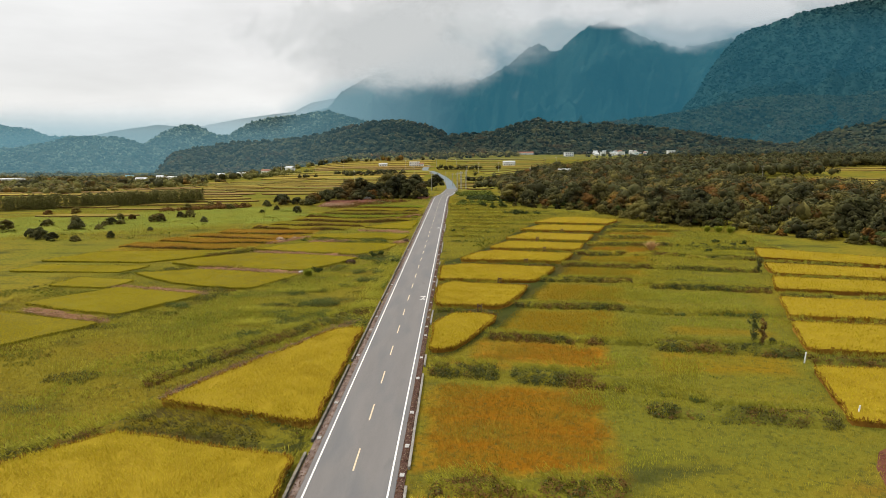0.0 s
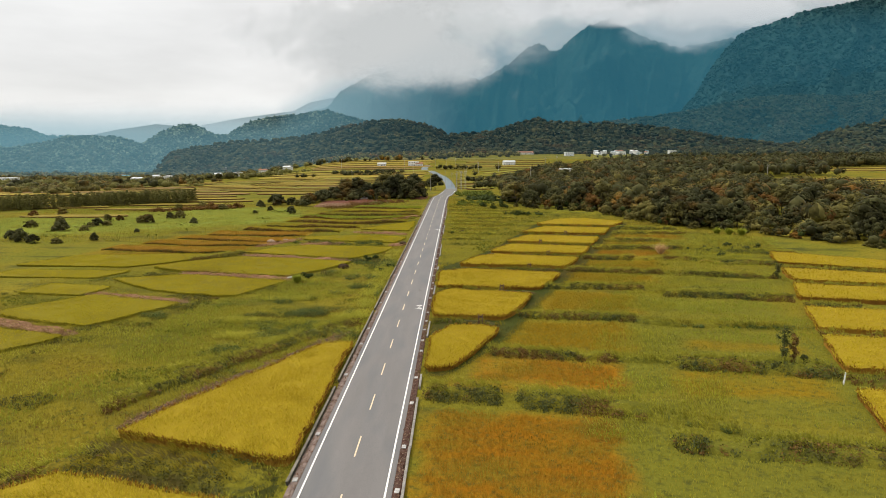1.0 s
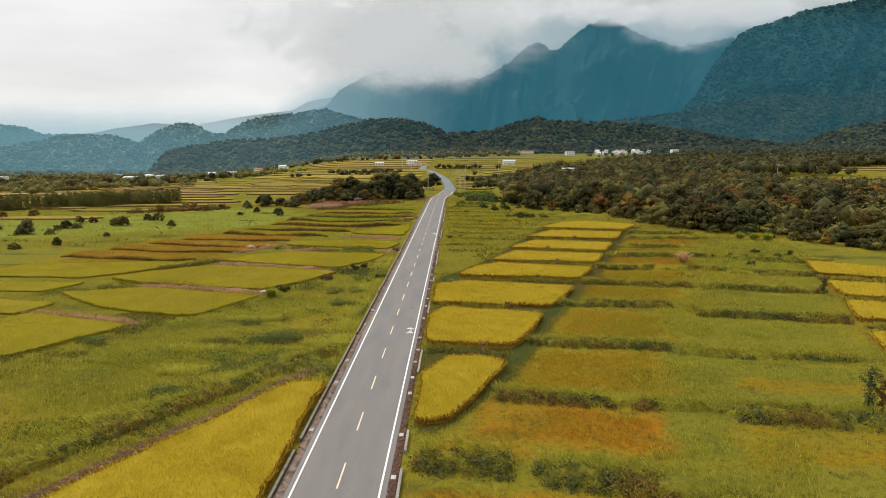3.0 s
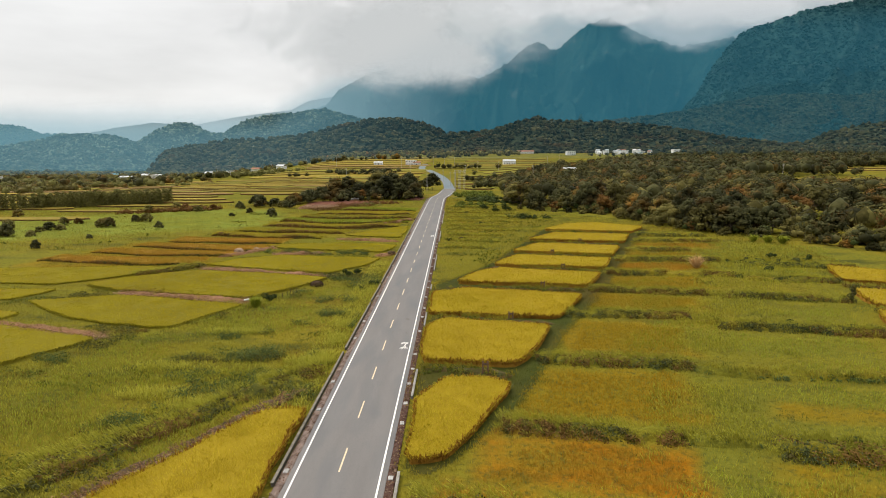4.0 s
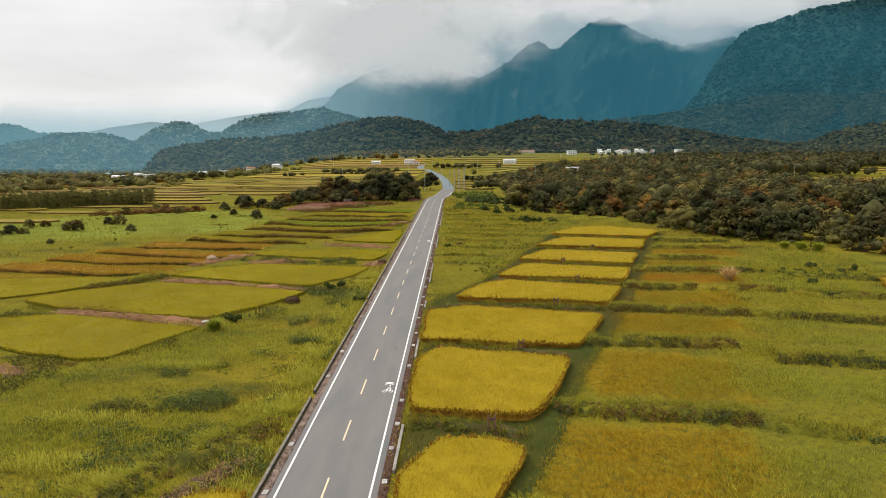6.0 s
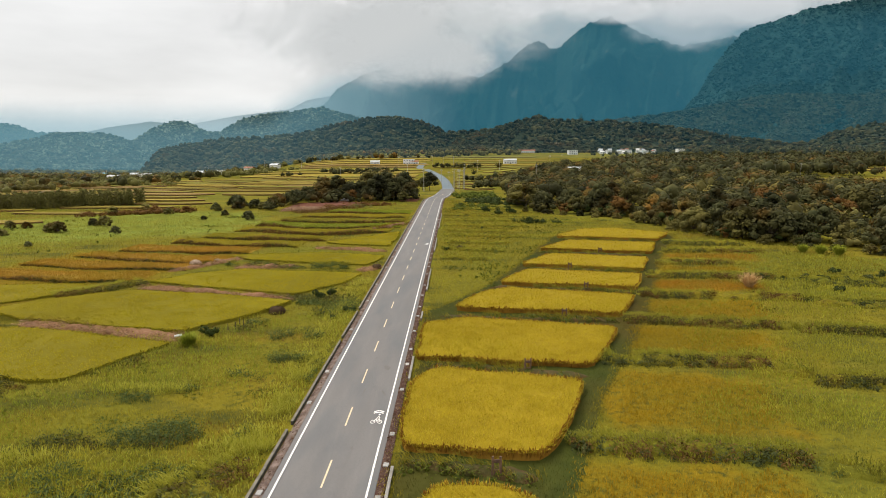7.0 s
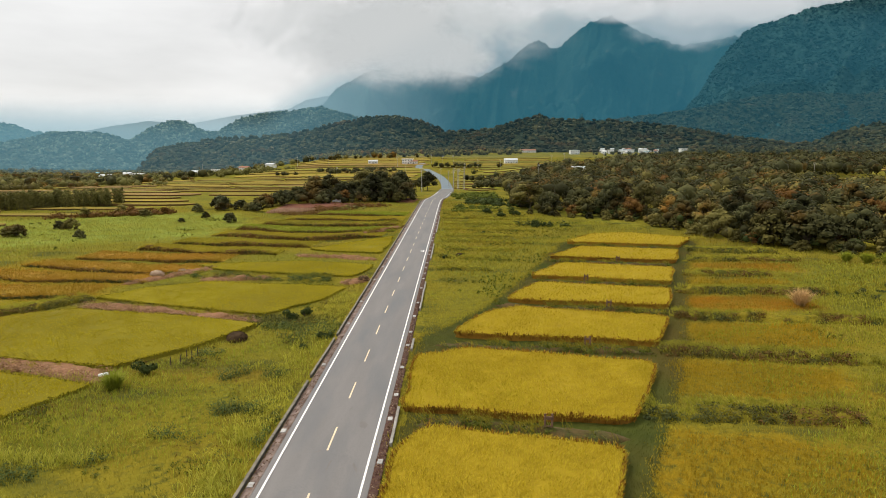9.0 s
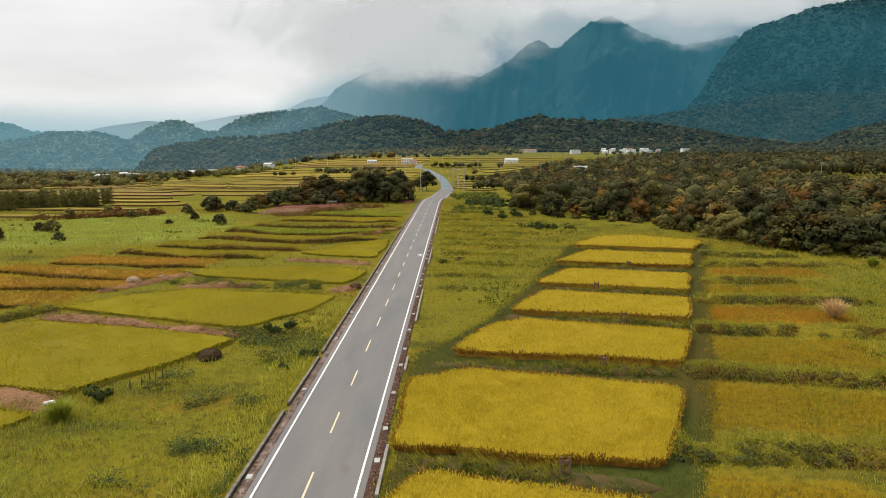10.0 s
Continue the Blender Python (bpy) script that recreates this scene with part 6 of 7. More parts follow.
def tree(kind, seed, height, spread, leaf, trunk_h, leaves, clumps, size, mat):
    """A broadleaf tree about its foot: tapered trunk, limbs, and a crown of leaf clumps with gaps."""
    g = np.random.default_rng(seed)
    ob = empty("tree", Matrix.Identity(4), kind, "tree", "")
    bm = bmesh.new()
    top = Vector((g.normal(0, 0.2), g.normal(0, 0.2), trunk_h))
    tube(bm, (0, 0, -0.4), top, 0.045 * height * 0.55, 0.03 * height * 0.5, 7)
    cs, rs = [], []
    for i in range(clumps):
        a, q = i * 2.4 + g.uniform(-0.4, 0.4), math.sqrt((i + 0.5) / clumps)
        zz = trunk_h + (height - trunk_h) * (0.15 + 0.72 * (1 - q * q) + g.uniform(-0.12, 0.12))
        c = Vector((math.cos(a) * q * spread * 0.78, math.sin(a) * q * spread * 0.78, zz))
        cs.append(tuple(c)); rs.append(spread * g.uniform(0.30, 0.46))
        mid = top.lerp(c, 0.55) + Vector((0, 0, -0.15 * spread))
        tube(bm, top, mid, 0.014 * height, 0.009 * height, 4)
        tube(bm, mid, c, 0.009 * height, 0.003 * height, 3)
    part("trunk", bm, BARK, ob)
    v, f = leaf_cloud(cs, rs, leaves // clumps, size, seed, 0.72, 0.6)
    v2, f2 = crowns(np.array(cs), np.array(rs) * 0.62, seed, 1, 0.18, 0.72)
    mesh_from("crown", np.concatenate([v, v2]), np.concatenate([f, f2 + len(v)]), mat, ob, shade=True)
    return ob


KINDS = [tree("dark-green spreading broadleaf tree with dense foliage", 1, 8.5, 4.6, 0, 2.6, 1250, 18, 0.34, TREE_DARK),
         tree("dark-green rounded broadleaf tree", 2, 7.5, 3.8, 0, 2.0, 1150, 16, 0.33, TREE_DARK),
         tree("olive-green broadleaf tree with an uneven crown", 3, 9.0, 4.4, 0, 3.0, 1150, 17, 0.34, TREE_OLIVE),
         tree("olive-green broad low tree", 4, 6.5, 4.2, 0, 1.8, 1150, 16, 0.33, TREE_OLIVE),
         tree("rust-brown tinged broadleaf tree", 5, 7.5, 4.0, 0, 2.2, 1000, 15, 0.33, TREE_RUST)]
SLIM = tree("slim grey-green young plantation tree", 6, 7.0, 1.5, 0, 1.2, 420, 9, 0.36, TREE_GREY)


def plant(kind, x, y, s, seed, group, sink=0.05):
    g = np.random.default_rng(seed)
    ob = copy_thing(kind, pose(x, y, float(ground_z(x, y)) - sink, 0, 0, g.uniform(0, 360)) @ Matrix.Diagonal((s * g.uniform(0.85, 1.15), s * g.uniform(0.85, 1.15), s, 1)))
    ob["group"] = group
    return ob


def pick(poly, spacing, seed, keep=1.0):
    return scatter(poly, spacing, seed, keep)


# the big grove on the rising side: nearest trees one by one, the depth of the wood as one mass
GROVE = [(36, 238), (66, 226), (77, 196), (86, 172), (110, 150), (128, 122), (170, 98), (330, 110), (330, 290), (252, 300), (225, 352), (215, 395), (120, 440), (160, 650), (40, 560), (46, 420), (34, 330)]
pts = pick(GROVE, 7.4, 501)
edge = np.minimum.reduce([np.abs((pts[:, 0] - ax) * (by - ay) - (pts[:, 1] - ay) * (bx - ax)) / math.hypot(bx - ax, by - ay) for (ax, ay), (bx, by) in zip(GROVE[:6], GROVE[1:7])])
near = (edge < 17) & (pts[:, 0] < 180) & (pts[:, 1] < 262)
close = pts[near]
g = np.random.default_rng(11)
for i, (x, y) in enumerate(close):
    plant(KINDS[g.choice(5, p=[0.23, 0.24, 0.22, 0.18, 0.13])], x, y, g.choice([0.6, 0.8, 0.95, 1.1, 1.3, 1.5]) * g.uniform(0.9, 1.1), 1000 + i, "trees of the grove", 1.5)


# low bushy growth along the front of the grove
step = 0
for (ax, ay), (bx, by) in zip(GROVE[:6], GROVE[1:7]):
    for k in range(int(math.hypot(bx - ax, by - ay) / 4.6)):
        t = (k + g.random()) * 4.6 / math.hypot(bx - ax, by - ay)
        step += 1
        s = g.uniform(0.32, 0.6)
        plant(KINDS[g.choice(5, p=[0.1, 0.2, 0.25, 0.4, 0.05])], ax + (bx - ax) * t + g.normal(-1, 1.5), ay + (by - ay) * t - g.uniform(0, 4), s, 5000 + step, "low bushes before the grove", 2.3 * s)


def woods(name, pts, rad, leaves, size, mat, seed, label, lift=1.15):
    """The inner wood, joined: crowns of leaf sprays over lumpy cores."""
    g = np.random.default_rng(seed)
    z = ground_z(pts[:, 0], pts[:, 1])
    r = rad * g.uniform(0.5, 1.4, len(pts))
    c = np.c_[pts, z + r * lift + g.uniform(0, 1.5, len(pts)) * (lift > 1)]
    v, f = leaf_cloud(c, r, leaves, size, seed, 0.85, 0.7)
    ob = mesh_from(name, v, f, mat, None, label, kind="stuff")
    ob["category"] = "forest"
    v2, f2 = crowns(c - np.array([0, 0, 0.5]), r * 0.68, seed, 1, 0.2, 0.85)
    mesh_from("inner_crowns", v2, f2, mat, ob, shade=True, kind="stuff")


rest = pts[~near]
sel = np.random.default_rng(12).random(len(rest))
woods("grove_wood", rest[sel < 0.55], 4.0, 105, 0.62, TREE_DARK, 13, "dense dark-green broadleaf wood")
woods("grove_wood", rest[(sel >= 0.55) & (sel < 0.90)], 3.6, 105, 0.62, TREE_OLIVE, 14, "olive-green trees of the wood")
woods("grove_wood", rest[sel >= 0.90], 3.2, 105, 0.62, TREE_RUST, 15, "rust-brown trees among the wood")
far_pts = pick([(150, 650), (260, 880), (430, 1010), (480, 1380), (1100, 1380), (900, 900), (700, 800), (340, 640)], 12, 516)
woods("valley_wood", far_pts, 4.6, 40, 1.0, TREE_DARK, 17, "dark woodland at the foot of the hills")
far_pts = pick([(120, 440), (215, 400), (250, 455), (345, 480), (330, 550), (480, 640), (700, 620), (620, 820), (350, 780), (160, 650)], 8.5, 518)
woods("valley_wood", far_pts, 5.0, 44, 1.0, TREE_DARK, 19, "dark woodland beyond the terraces")

# low growth on the slope beside the bend
for k, (poly, rad, mt, note) in enumerate((([(9, 246), (30, 240), (36, 258), (12, 268)], 1.3, MID_HERB, "lush green bushes beside the road"), ([(14, 274), (40, 262), (44, 292), (18, 300)], 1.7, BUSH, "dark bushes on the slope"), ([(8, 300), (30, 300), (34, 330), (10, 332)], 1.5, MID_HERB, "green scrub near the bend"), ([(24, 205), (44, 200), (46, 208), (26, 212)], 1.1, BUSH, "low dark scrub in the meadow"))):
    q = pick(poly, 2.6, 570 + k)
    q = q[fbm(q[:, 0] * 0.09, q[:, 1] * 0.14, 3, 570 + k) > 0.0]
    woods("scrub", q, rad, 60, 0.24, mt, 580 + k, note, 0.45)
# copse on the lower side of the bend
g = np.random.default_rng(21)
for i, (x, y, s, k) in enumerate(((-82, 257, 0.8, 1), (-62.5, 214.5, 0.5, 1), (-78, 250, 0.62, 0), (-73, 254, 0.6, 1), (-68, 250, 0.55, 3), (-64, 246, 0.5, 0), (-66, 262, 0.9, 3), (-61, 268, 0.75, 0), (-56, 276, 0.85, 1), (-52, 290, 1.0, 0), (-47, 296, 1.05, 0), (-40, 288, 0.9, 1), (-36, 296, 1.0, 1), (-31, 300, 1.25, 2), (-27, 290, 1.1, 0), (-23, 296, 1.2, 0), (-19, 288, 1.0, 1), (-15, 300, 1.15, 0), (-11.5, 292, 0.95, 1), (-17, 308, 1.1, 0), (-26, 312, 1.2, 2), (-34, 314, 1.1, 0), (-44, 312, 0.9, 1), (-55, 306, 0.9, 0), (-64, 290, 0.8, 1), (-70, 276, 0.7, 3), (-5.4, 368, 1.0, 0), (-8.5, 378, 0.9, 1), (-10.5, 384, 0.66, 0), (-13, 380, 0.55, 2), (-38, 282, 0.6, 4), (-14, 283, 0.6, 3))):
    plant(KINDS[k], x, y, s * 1.25, 2000 + i, "trees of the roadside copse", 2.4 * s if x < -58 else 0.05)
woods("undergrowth", pick([(-70, 262), (-58, 266), (-26, 276), (-8, 284), (-8, 305), (-30, 318), (-62, 304)], 3.6, 23), 2.0, 70, 0.36, TREE_DARK, 24, "dark undergrowth of the roadside copse")
# scattered meadow trees and bushes down the valley
for i, (x, y, s, k) in enumerate(((-112, 184, 0.62, 3), (-109, 183, 0.5, 2), (-124, 175, 0.55, 1), (-121, 176, 0.4, 3), (-128, 161, 0.6, 0), (-131, 163, 0.5, 3), (-121, 162, 0.42, 3), (-123, 169, 0.3, 2), (-99.4, 156.6, 0.28, 1), (-103, 197, 0.5, 2), (-106, 198, 0.35, 3), (-108, 199, 0.5, 1), (-125, 192, 0.45, 3), (-129, 190, 0.4, 2), (-118, 196, 0.3, 3), (-140, 178, 0.5, 2), (-147, 172, 0.55, 3), (-152, 158, 0.6, 2), (-85, 243, 0.5, 0), (-99, 232, 0.55, 3), (-106, 236, 0.6, 4), (-112, 240, 0.5, 2), (-118, 228, 0.5, 2), (-95, 238, 0.45, 4), (-90, 180, 0.35, 0), (-75, 226, 0.35, 0), (-78, 214, 0.3, 1), (-120, 135, 0.55, 1), (-126, 138, 0.6, 0), (-132, 142, 0.6, 1), (-112, 134, 0.4, 3), (-104, 140, 0.35, 0), (60, 222, 0.35, 3), (-160, 210, 0.5, 2), (-170, 206, 0.5, 4))):
    plant(KINDS[k], x, y, s, 3000 + i, "scattered meadow trees", 2.0 * s)
front = np.concatenate([np.stack([ax + (bx - ax) * t + g.normal(0, 2.2, len(t)), ay + (by - ay) * t + g.normal(0, 2.2, len(t))], 1) for (ax, ay), (bx, by) in zip(GROVE[:7], GROVE[1:8]) for t in [g.random(int(math.hypot(bx - ax, by - ay) * 0.5))]])
for k, (mt, note) in enumerate(((TREE_DARK, "dark bushy undergrowth before the grove"), (TREE_OLIVE, "olive bushy undergrowth before the grove"), (BUSH, "low green scrub before the grove"))):
    woods("undergrowth", front[k::3], 1.5, 60, 0.26, mt, 61 + k, note)


def plantation(n, seed):
    """A dense row of slim young trees, joined: each one a column of leaf clumps on a thin stem."""
    g = np.random.default_rng(seed)
    t = g.random(n)
    p = np.stack([-215 + 84 * t + g.normal(0, 1.5, n), 225 + 46 * t + g.uniform(-6, 6, n)], 1)
    z, h = ground_z(p[:, 0], p[:, 1]), g.uniform(5.2, 8.0, n)
    c = np.concatenate([np.c_[p + g.normal(0, 0.3, (n, 2)), z + h * q] for q in (0.2, 0.38, 0.56, 0.74, 0.88)])
    r = np.concatenate([np.full(n, q) * g.uniform(0.8, 1.2, n) for q in (1.1, 1.3, 1.2, 0.95, 0.6)])
    v, f = leaf_cloud(c, r, 34, 0.30, seed, 1.1, 0.5)
    ob = mesh_from("plantation_row", v, f, TREE_GREY, None, "dense row of slim olive-green young trees", kind="stuff")
    ob["category"] = "trees"
    bm = bmesh.new()
    for (x, y), zz, hh in zip(p, z, h):
        tube(bm, (x, y, zz - 0.2), (x, y, zz + hh * 0.9), 0.09, 0.03, 4)
    part("stems", bm, BARK, ob)


plantation(330, 23)
def hedges(poly, spacing, seed, cut, rad, leaves, size, mat, label):
    """Trees and bushes in uneven rows and clumps, crowns down to the ground."""
    p = scatter(poly, spacing, seed)
    p = p[fbm(p[:, 0] * 0.012, p[:, 1] * 0.035, 4, seed) > cut]
    woods("valley_wood", p, rad, leaves, size, mat, seed, label, 0.5)


hedges([(-560, 420), (-330, 330), (-235, 335), (-290, 400), (-200, 520), (-260, 640), (-560, 700)], 6.5, 531, 0.42, 3.6, 60, 0.55, TREE_OLIVE, "olive-dark hedges and trees down the valley")
hedges([(-560, 420), (-330, 330), (-235, 335), (-290, 400), (-200, 520), (-260, 640), (-560, 700)], 6.5, 534, 0.42, 2.8, 60, 0.45, TREE_GREY, "olive hedges and bushes down the valley")
hedges([(-128, 220), (-92, 236), (-92, 244), (-130, 228)], 2.2, 536, -0.6, 1.5, 60, 0.26, TREE_RUST, "brownish hedge between terrace strips")
hedges([(-150, 205), (-96, 238), (-80, 248), (-100, 250), (-150, 222)], 3.0, 538, 0.25, 1.5, 60, 0.28, TREE_OLIVE, "bushy hedge below the terrace strips")
hedges([(-36, 250), (-22, 258), (-14, 272), (-8, 286), (-20, 282), (-34, 268)], 2.2, 564, -0.2, 1.2, 50, 0.22, TREE_OLIVE, "olive scrub before the copse")
hedges([(-55, 237), (-44, 231), (-22, 256), (-18, 265), (-42, 258)], 1.5, 560, -0.3, 0.8, 46, 0.16, FRONT_DRY, "dry pinkish brush on bare soil")
hedges([(-46, 246), (-24, 256), (-14, 268), (-30, 272), (-46, 262)], 2.0, 562, -0.35, 1.1, 50, 0.2, TREE_RUST, "rust-brown scrub below the copse")
def sapling(x, y, h, seed, mat, label, width=0.55):
    """A slim young tree, overgrown with leaves down to its foot."""
    g = np.random.default_rng(seed)
    ob = empty("sapling", pose(x, y, float(ground_z(x, y)) - 0.05), label, "tree", "young trees on the banks")
    stem = bmesh.new()
    bend = (g.normal(0, 0.15), g.normal(0, 0.15), h * 0.55)
    tube(stem, (0, 0, -0.2), bend, 0.09, 0.06, 6)
    tube(stem, bend, (g.normal(0, 0.25), g.normal(0, 0.25), h * 0.95), 0.06, 0.02, 6)
    part("trunk", stem, BARK, ob)
    t = np.linspace(0.06, 0.95, 13)
    c = np.stack([g.normal(0, 0.22, 13), g.normal(0, 0.22, 13), t * h], 1)
    r = width * (0.75 + 0.45 * np.abs(np.cos(t * 7.5))) * g.uniform(0.8, 1.2, 13)
    v, f = leaf_cloud(c, r, 80, 0.11, seed, 0.9, 0.4)
    mesh_from("crown", v, f, mat, ob)


sapling(52.2, 33.3, 4.9, 81, HERB, "slender dark-green young tree overgrown down to the bank", 0.68)
sapling(53.7, 33.6, 3.8, 82, FRONT_DRY, "thin brownish young tree beside the slender dark one", 0.35)
sapling(77.7, 83.6, 3.4, 83, HERB, "small dark-green young tree at a field corner", 0.5)
for i, (x, y, r) in enumerate(((66, 121.6, 0.9), (69, 121.8, 1.1), (73, 121, 0.8), (77, 120.8, 1.0), (80, 120.2, 1.3), (84, 120, 1.0), (88, 119.8, 1.3), (92, 119.4, 0.9), (46, 34.0, 0.8), (55.5, 33.2, 1.0), (60, 70.5, 0.9), (68, 68.4, 1.0), (71, 67.6, 1.2))):
    shrub(x, y, r, 870 + i, BUSH if i % 3 else HERB, shrub_label)
hedges([(-720, 520), (-340, 470), (-230, 640), (-180, 760), (-520, 760)], 8, 545, 0.35, 3.8, 44, 0.7, TREE_GREY, "scattered trees and hedges among far fields")
hedges([(-260, 640), (-60, 600), (-40, 720), (-240, 780)], 8, 546, 0.55, 3.4, 44, 0.7, TREE_DARK, "hedges between valley terraces")
woods("valley_wood", pick([(215, 940), (400, 940), (410, 972), (215, 968)], 11, 547, 0.6), 3.2, 44, 0.8, TREE_DARK, 47, "trees in front of the village")
for i in range(14):
    x0 = -700 + 27 * i
    strip(x0 - 40, x0 + g.uniform(40, 90), 470 + (i * 53) % 230, g.uniform(12, 18), g.uniform(-2, 2), STRIP_COLS[i % 3], 600 + i)
belt = pick([(-480, 430), (-345, 425), (-320, 515), (-262, 530), (-268, 636), (-232, 650), (-236, 700), (-330, 720), (-480, 560)], 15, 551, 0.6)
woods("valley_wood", belt[::2], 5.6, 80, 0.7, TREE_DARK, 71, "belt of big dark trees behind the terraces", 0.7)
woods("valley_wood", belt[1::2], 4.6, 80, 0.7, TREE_GREY, 72, "olive trees of the belt behind the terraces", 0.6)
HOMES = ((-372, 742, 13, 6.0, WALL_WHITE), (-410, 790, 9, 6.5, ROOF_GREY), (-425, 770, 18, 4.0, ROOF_GREY), (-398, 800, 8, 6.5, WALL_WHITE), (-315, 770, 9, 4.5, ROOF_GREY), (-284, 760, 10, 5.0, WALL_WHITE), (-262, 800, 12, 4.2, ROOF_RED), (-232, 815, 12, 5.0, ROOF_GREY), (-560, 985, 14, 5.0, ROOF_BLUE))
floor_trees = pick([(-1100, 680), (-520, 640), (-330, 760), (-250, 820), (-200, 900), (-300, 1130), (-1500, 1600), (-1500, 900)], 17, 552, 0.62)
for hx, hy, *_ in HOMES:
    floor_trees = floor_trees[(np.abs(floor_trees[:, 0] - hx * floor_trees[:, 1] / hy) > 13) | (floor_trees[:, 1] > hy + 8) | (floor_trees[:, 1] < hy - 130)]
woods("valley_wood", floor_trees[::3], 6.5, 44, 1.2, TREE_DARK, 73, "dark woodland on the valley floor", 0.5)
woods("valley_wood", floor_trees[1::3], 5.5, 44, 1.1, TREE_OLIVE, 74, "olive woodland on the valley floor", 0.5)
woods("valley_wood", floor_trees[2::3], 5.0, 44, 1.1, TREE_GREY, 75, "pale olive woodland on the valley floor", 0.5)
valley = pick([(-950, 700), (-560, 690), (-420, 780), (-300, 860), (-400, 960), (-950, 960)], 14, 537, 0.8)
woods("valley_wood", valley, 4.6, 36, 1.1, TREE_OLIVE, 31, "dark trees at the foot of the hazy hills", 0.6)
for i, p in enumerate(([(22, 418), (42, 414), (44, 424), (26, 428)], [(16, 560), (50, 556), (52, 566), (18, 570)], [(-20, 745), (40, 738), (42, 750), (-18, 756)])):
    woods("hedge_wood", pick(p, 4.5, 540 + i), 2.6, 90, 0.5, TREE_DARK, 32 + i, "dark hedge along the slope")
valley = pick([(-230, 960), (-200, 900), (-60, 930), (120, 1000), (120, 1160), (-260, 1160)], 14, 535, 0.8)
woods("valley_wood", valley, 5.0, 36, 1.2, TREE_OLIVE, 29, "woodland edge at the foot of the hills", 0.7)
woods("valley_wood", np.array([(28, 430), (33, 436), (38, 428), (43, 440), (36, 445), (48, 432), (52, 440), (25, 560), (30, 640), (60, 700)], float), 4.2, 60, 0.8, TREE_DARK, 30, "dark bushes on the slope by the road")


# bare ground and vehicles under the copse
RED_SOIL = plain_mat("dark_red_soil", (0.10, 0.032, 0.018), (0.17, 0.066, 0.038), 0.4, 0.95, bumpd=0.15)


def bare_ground(poly, seed):
    poly = wobble(poly, 1.5, 3.0, seed)
    c = poly.mean(0)
    bm = bmesh.new()
    ring = [bm.verts.new((x, y, float(ground_z(x, y)) + 0.02)) for x, y in poly]
    mid = [bm.verts.new((c[0] + (x - c[0]) * 0.7, c[1] + (y - c[1]) * 0.7, float(ground_z(x, y)) + 0.3 + 0.4 * g.random())) for x, y in poly]
    n = len(ring)
    for i in range(n):
        bm.faces.new((ring[i], ring[(i + 1) % n], mid[(i + 1) % n], mid[i]))
    bm.faces.new(mid)
    tagged(part("bare_soil", bm, RED_SOIL), "bare reddish-brown soil in front of the copse", "soil", kind="structure")


bare_ground([(-60, 240), (-46, 246), (-30, 262), (-24, 274), (-40, 284), (-62, 276)], 41)
bare_ground([(48.5, 3.5), (60, 5), (58, -14), (45.5, -9)], 44)
bare_ground([(-16, 284), (-7, 282), (-6.5, 300), (-12, 306)], 42)
v, f = blades(np.c_[scatter([(-58, 238), (-45, 240), (-42, 248), (-56, 250)], 0.8, 43), np.zeros(len(scatter([(-58, 238), (-45, 240), (-42, 248), (-56, 250)], 0.8, 43)))], 1.2, 0.14, 0.5, 7, seed=43)
mesh_from("dry_reeds", v, f, leaf_mat("dry_pink_reeds", (0.34, 0.20, 0.12), (0.44, 0.28, 0.18), (0.55, 0.4, 0.28), 0.3), None, "pale pinkish dry reeds before the copse", kind="stuff")["category"] = "reeds"


def parked_car(x, y, yaw):
    ob = empty("car", pose(x, y, float(ground_z(x, y)), 0, 0, yaw), "white parked car under the trees", "car")
    bm = bmesh.new()
    prof = [(-2.1, 0.35), (-2.15, 0.75), (-1.9, 0.95), (-1.2, 1.0), (-0.6, 1.45), (0.9, 1.48), (1.7, 1.0), (2.1, 0.9), (2.15, 0.4)]
    a = [bm.verts.new((p, -0.82, z)) for p, z in prof]
    b = [bm.verts.new((p, 0.82, z)) for p, z in prof]
    bm.faces.new(a); bm.faces.new(b[::-1])
    for i in range(len(prof)):
        j = (i + 1) % len(prof)
        bm.faces.new((a[j], a[i], b[i], b[j]))
    bmesh.ops.recalc_face_normals(bm, faces=bm.faces[:])
    part("body", bm, WALL_WHITE, ob)
    for s in (-1, 1):
        part("side_window", box_bm(1.7, 0.03, 0.34, (0.2, s * 0.83, 1.03), 0.01), DARK_GLASS, ob)
        for p in (-1.35, 1.35):
            w = part("wheel", tube(bmesh.new(), (p, s * 0.68, 0.32), (p, s * 0.88, 0.32), 0.32, 0.32, 14), DARK_GLASS, ob)
            part("rim", tube(bmesh.new(), (p, s * 0.86, 0.32), (p, s * 0.9, 0.32), 0.18, 0.18, 10), STEEL, w)


parked_car(-46.5, 284, 20)
parked_car(-41, 283.5, 5)


def conifer(x, y, h, seed):
    """A tall narrow tree in whorls."""
    g = np.random.default_rng(seed)
    ob = empty("conifer", pose(x, y, float(ground_z(x, y))), "tall narrow dark conifer in the copse", "tree", "trees of the roadside copse")
    part("trunk", tube(bmesh.new(), (0, 0, -0.3), (0, 0, h), 0.18, 0.03, 7), BARK, ob)
    cs, rs = [], []
    for k in range(9):
        z = h * (0.28 + 0.08 * k)
        for a in np.linspace(0, 6.28, 6)[:-1] + g.uniform(0, 1):
            q = 2.2 * (1 - 0.09 * k)
            cs.append((math.cos(a) * q * 0.6, math.sin(a) * q * 0.6, z)); rs.append(0.85 * (1 - 0.06 * k))
    v, f = leaf_cloud(cs, rs, 22, 0.28, seed, 0.4, 0.4)
    mesh_from("crown", v, f, TREE_DARK, ob)


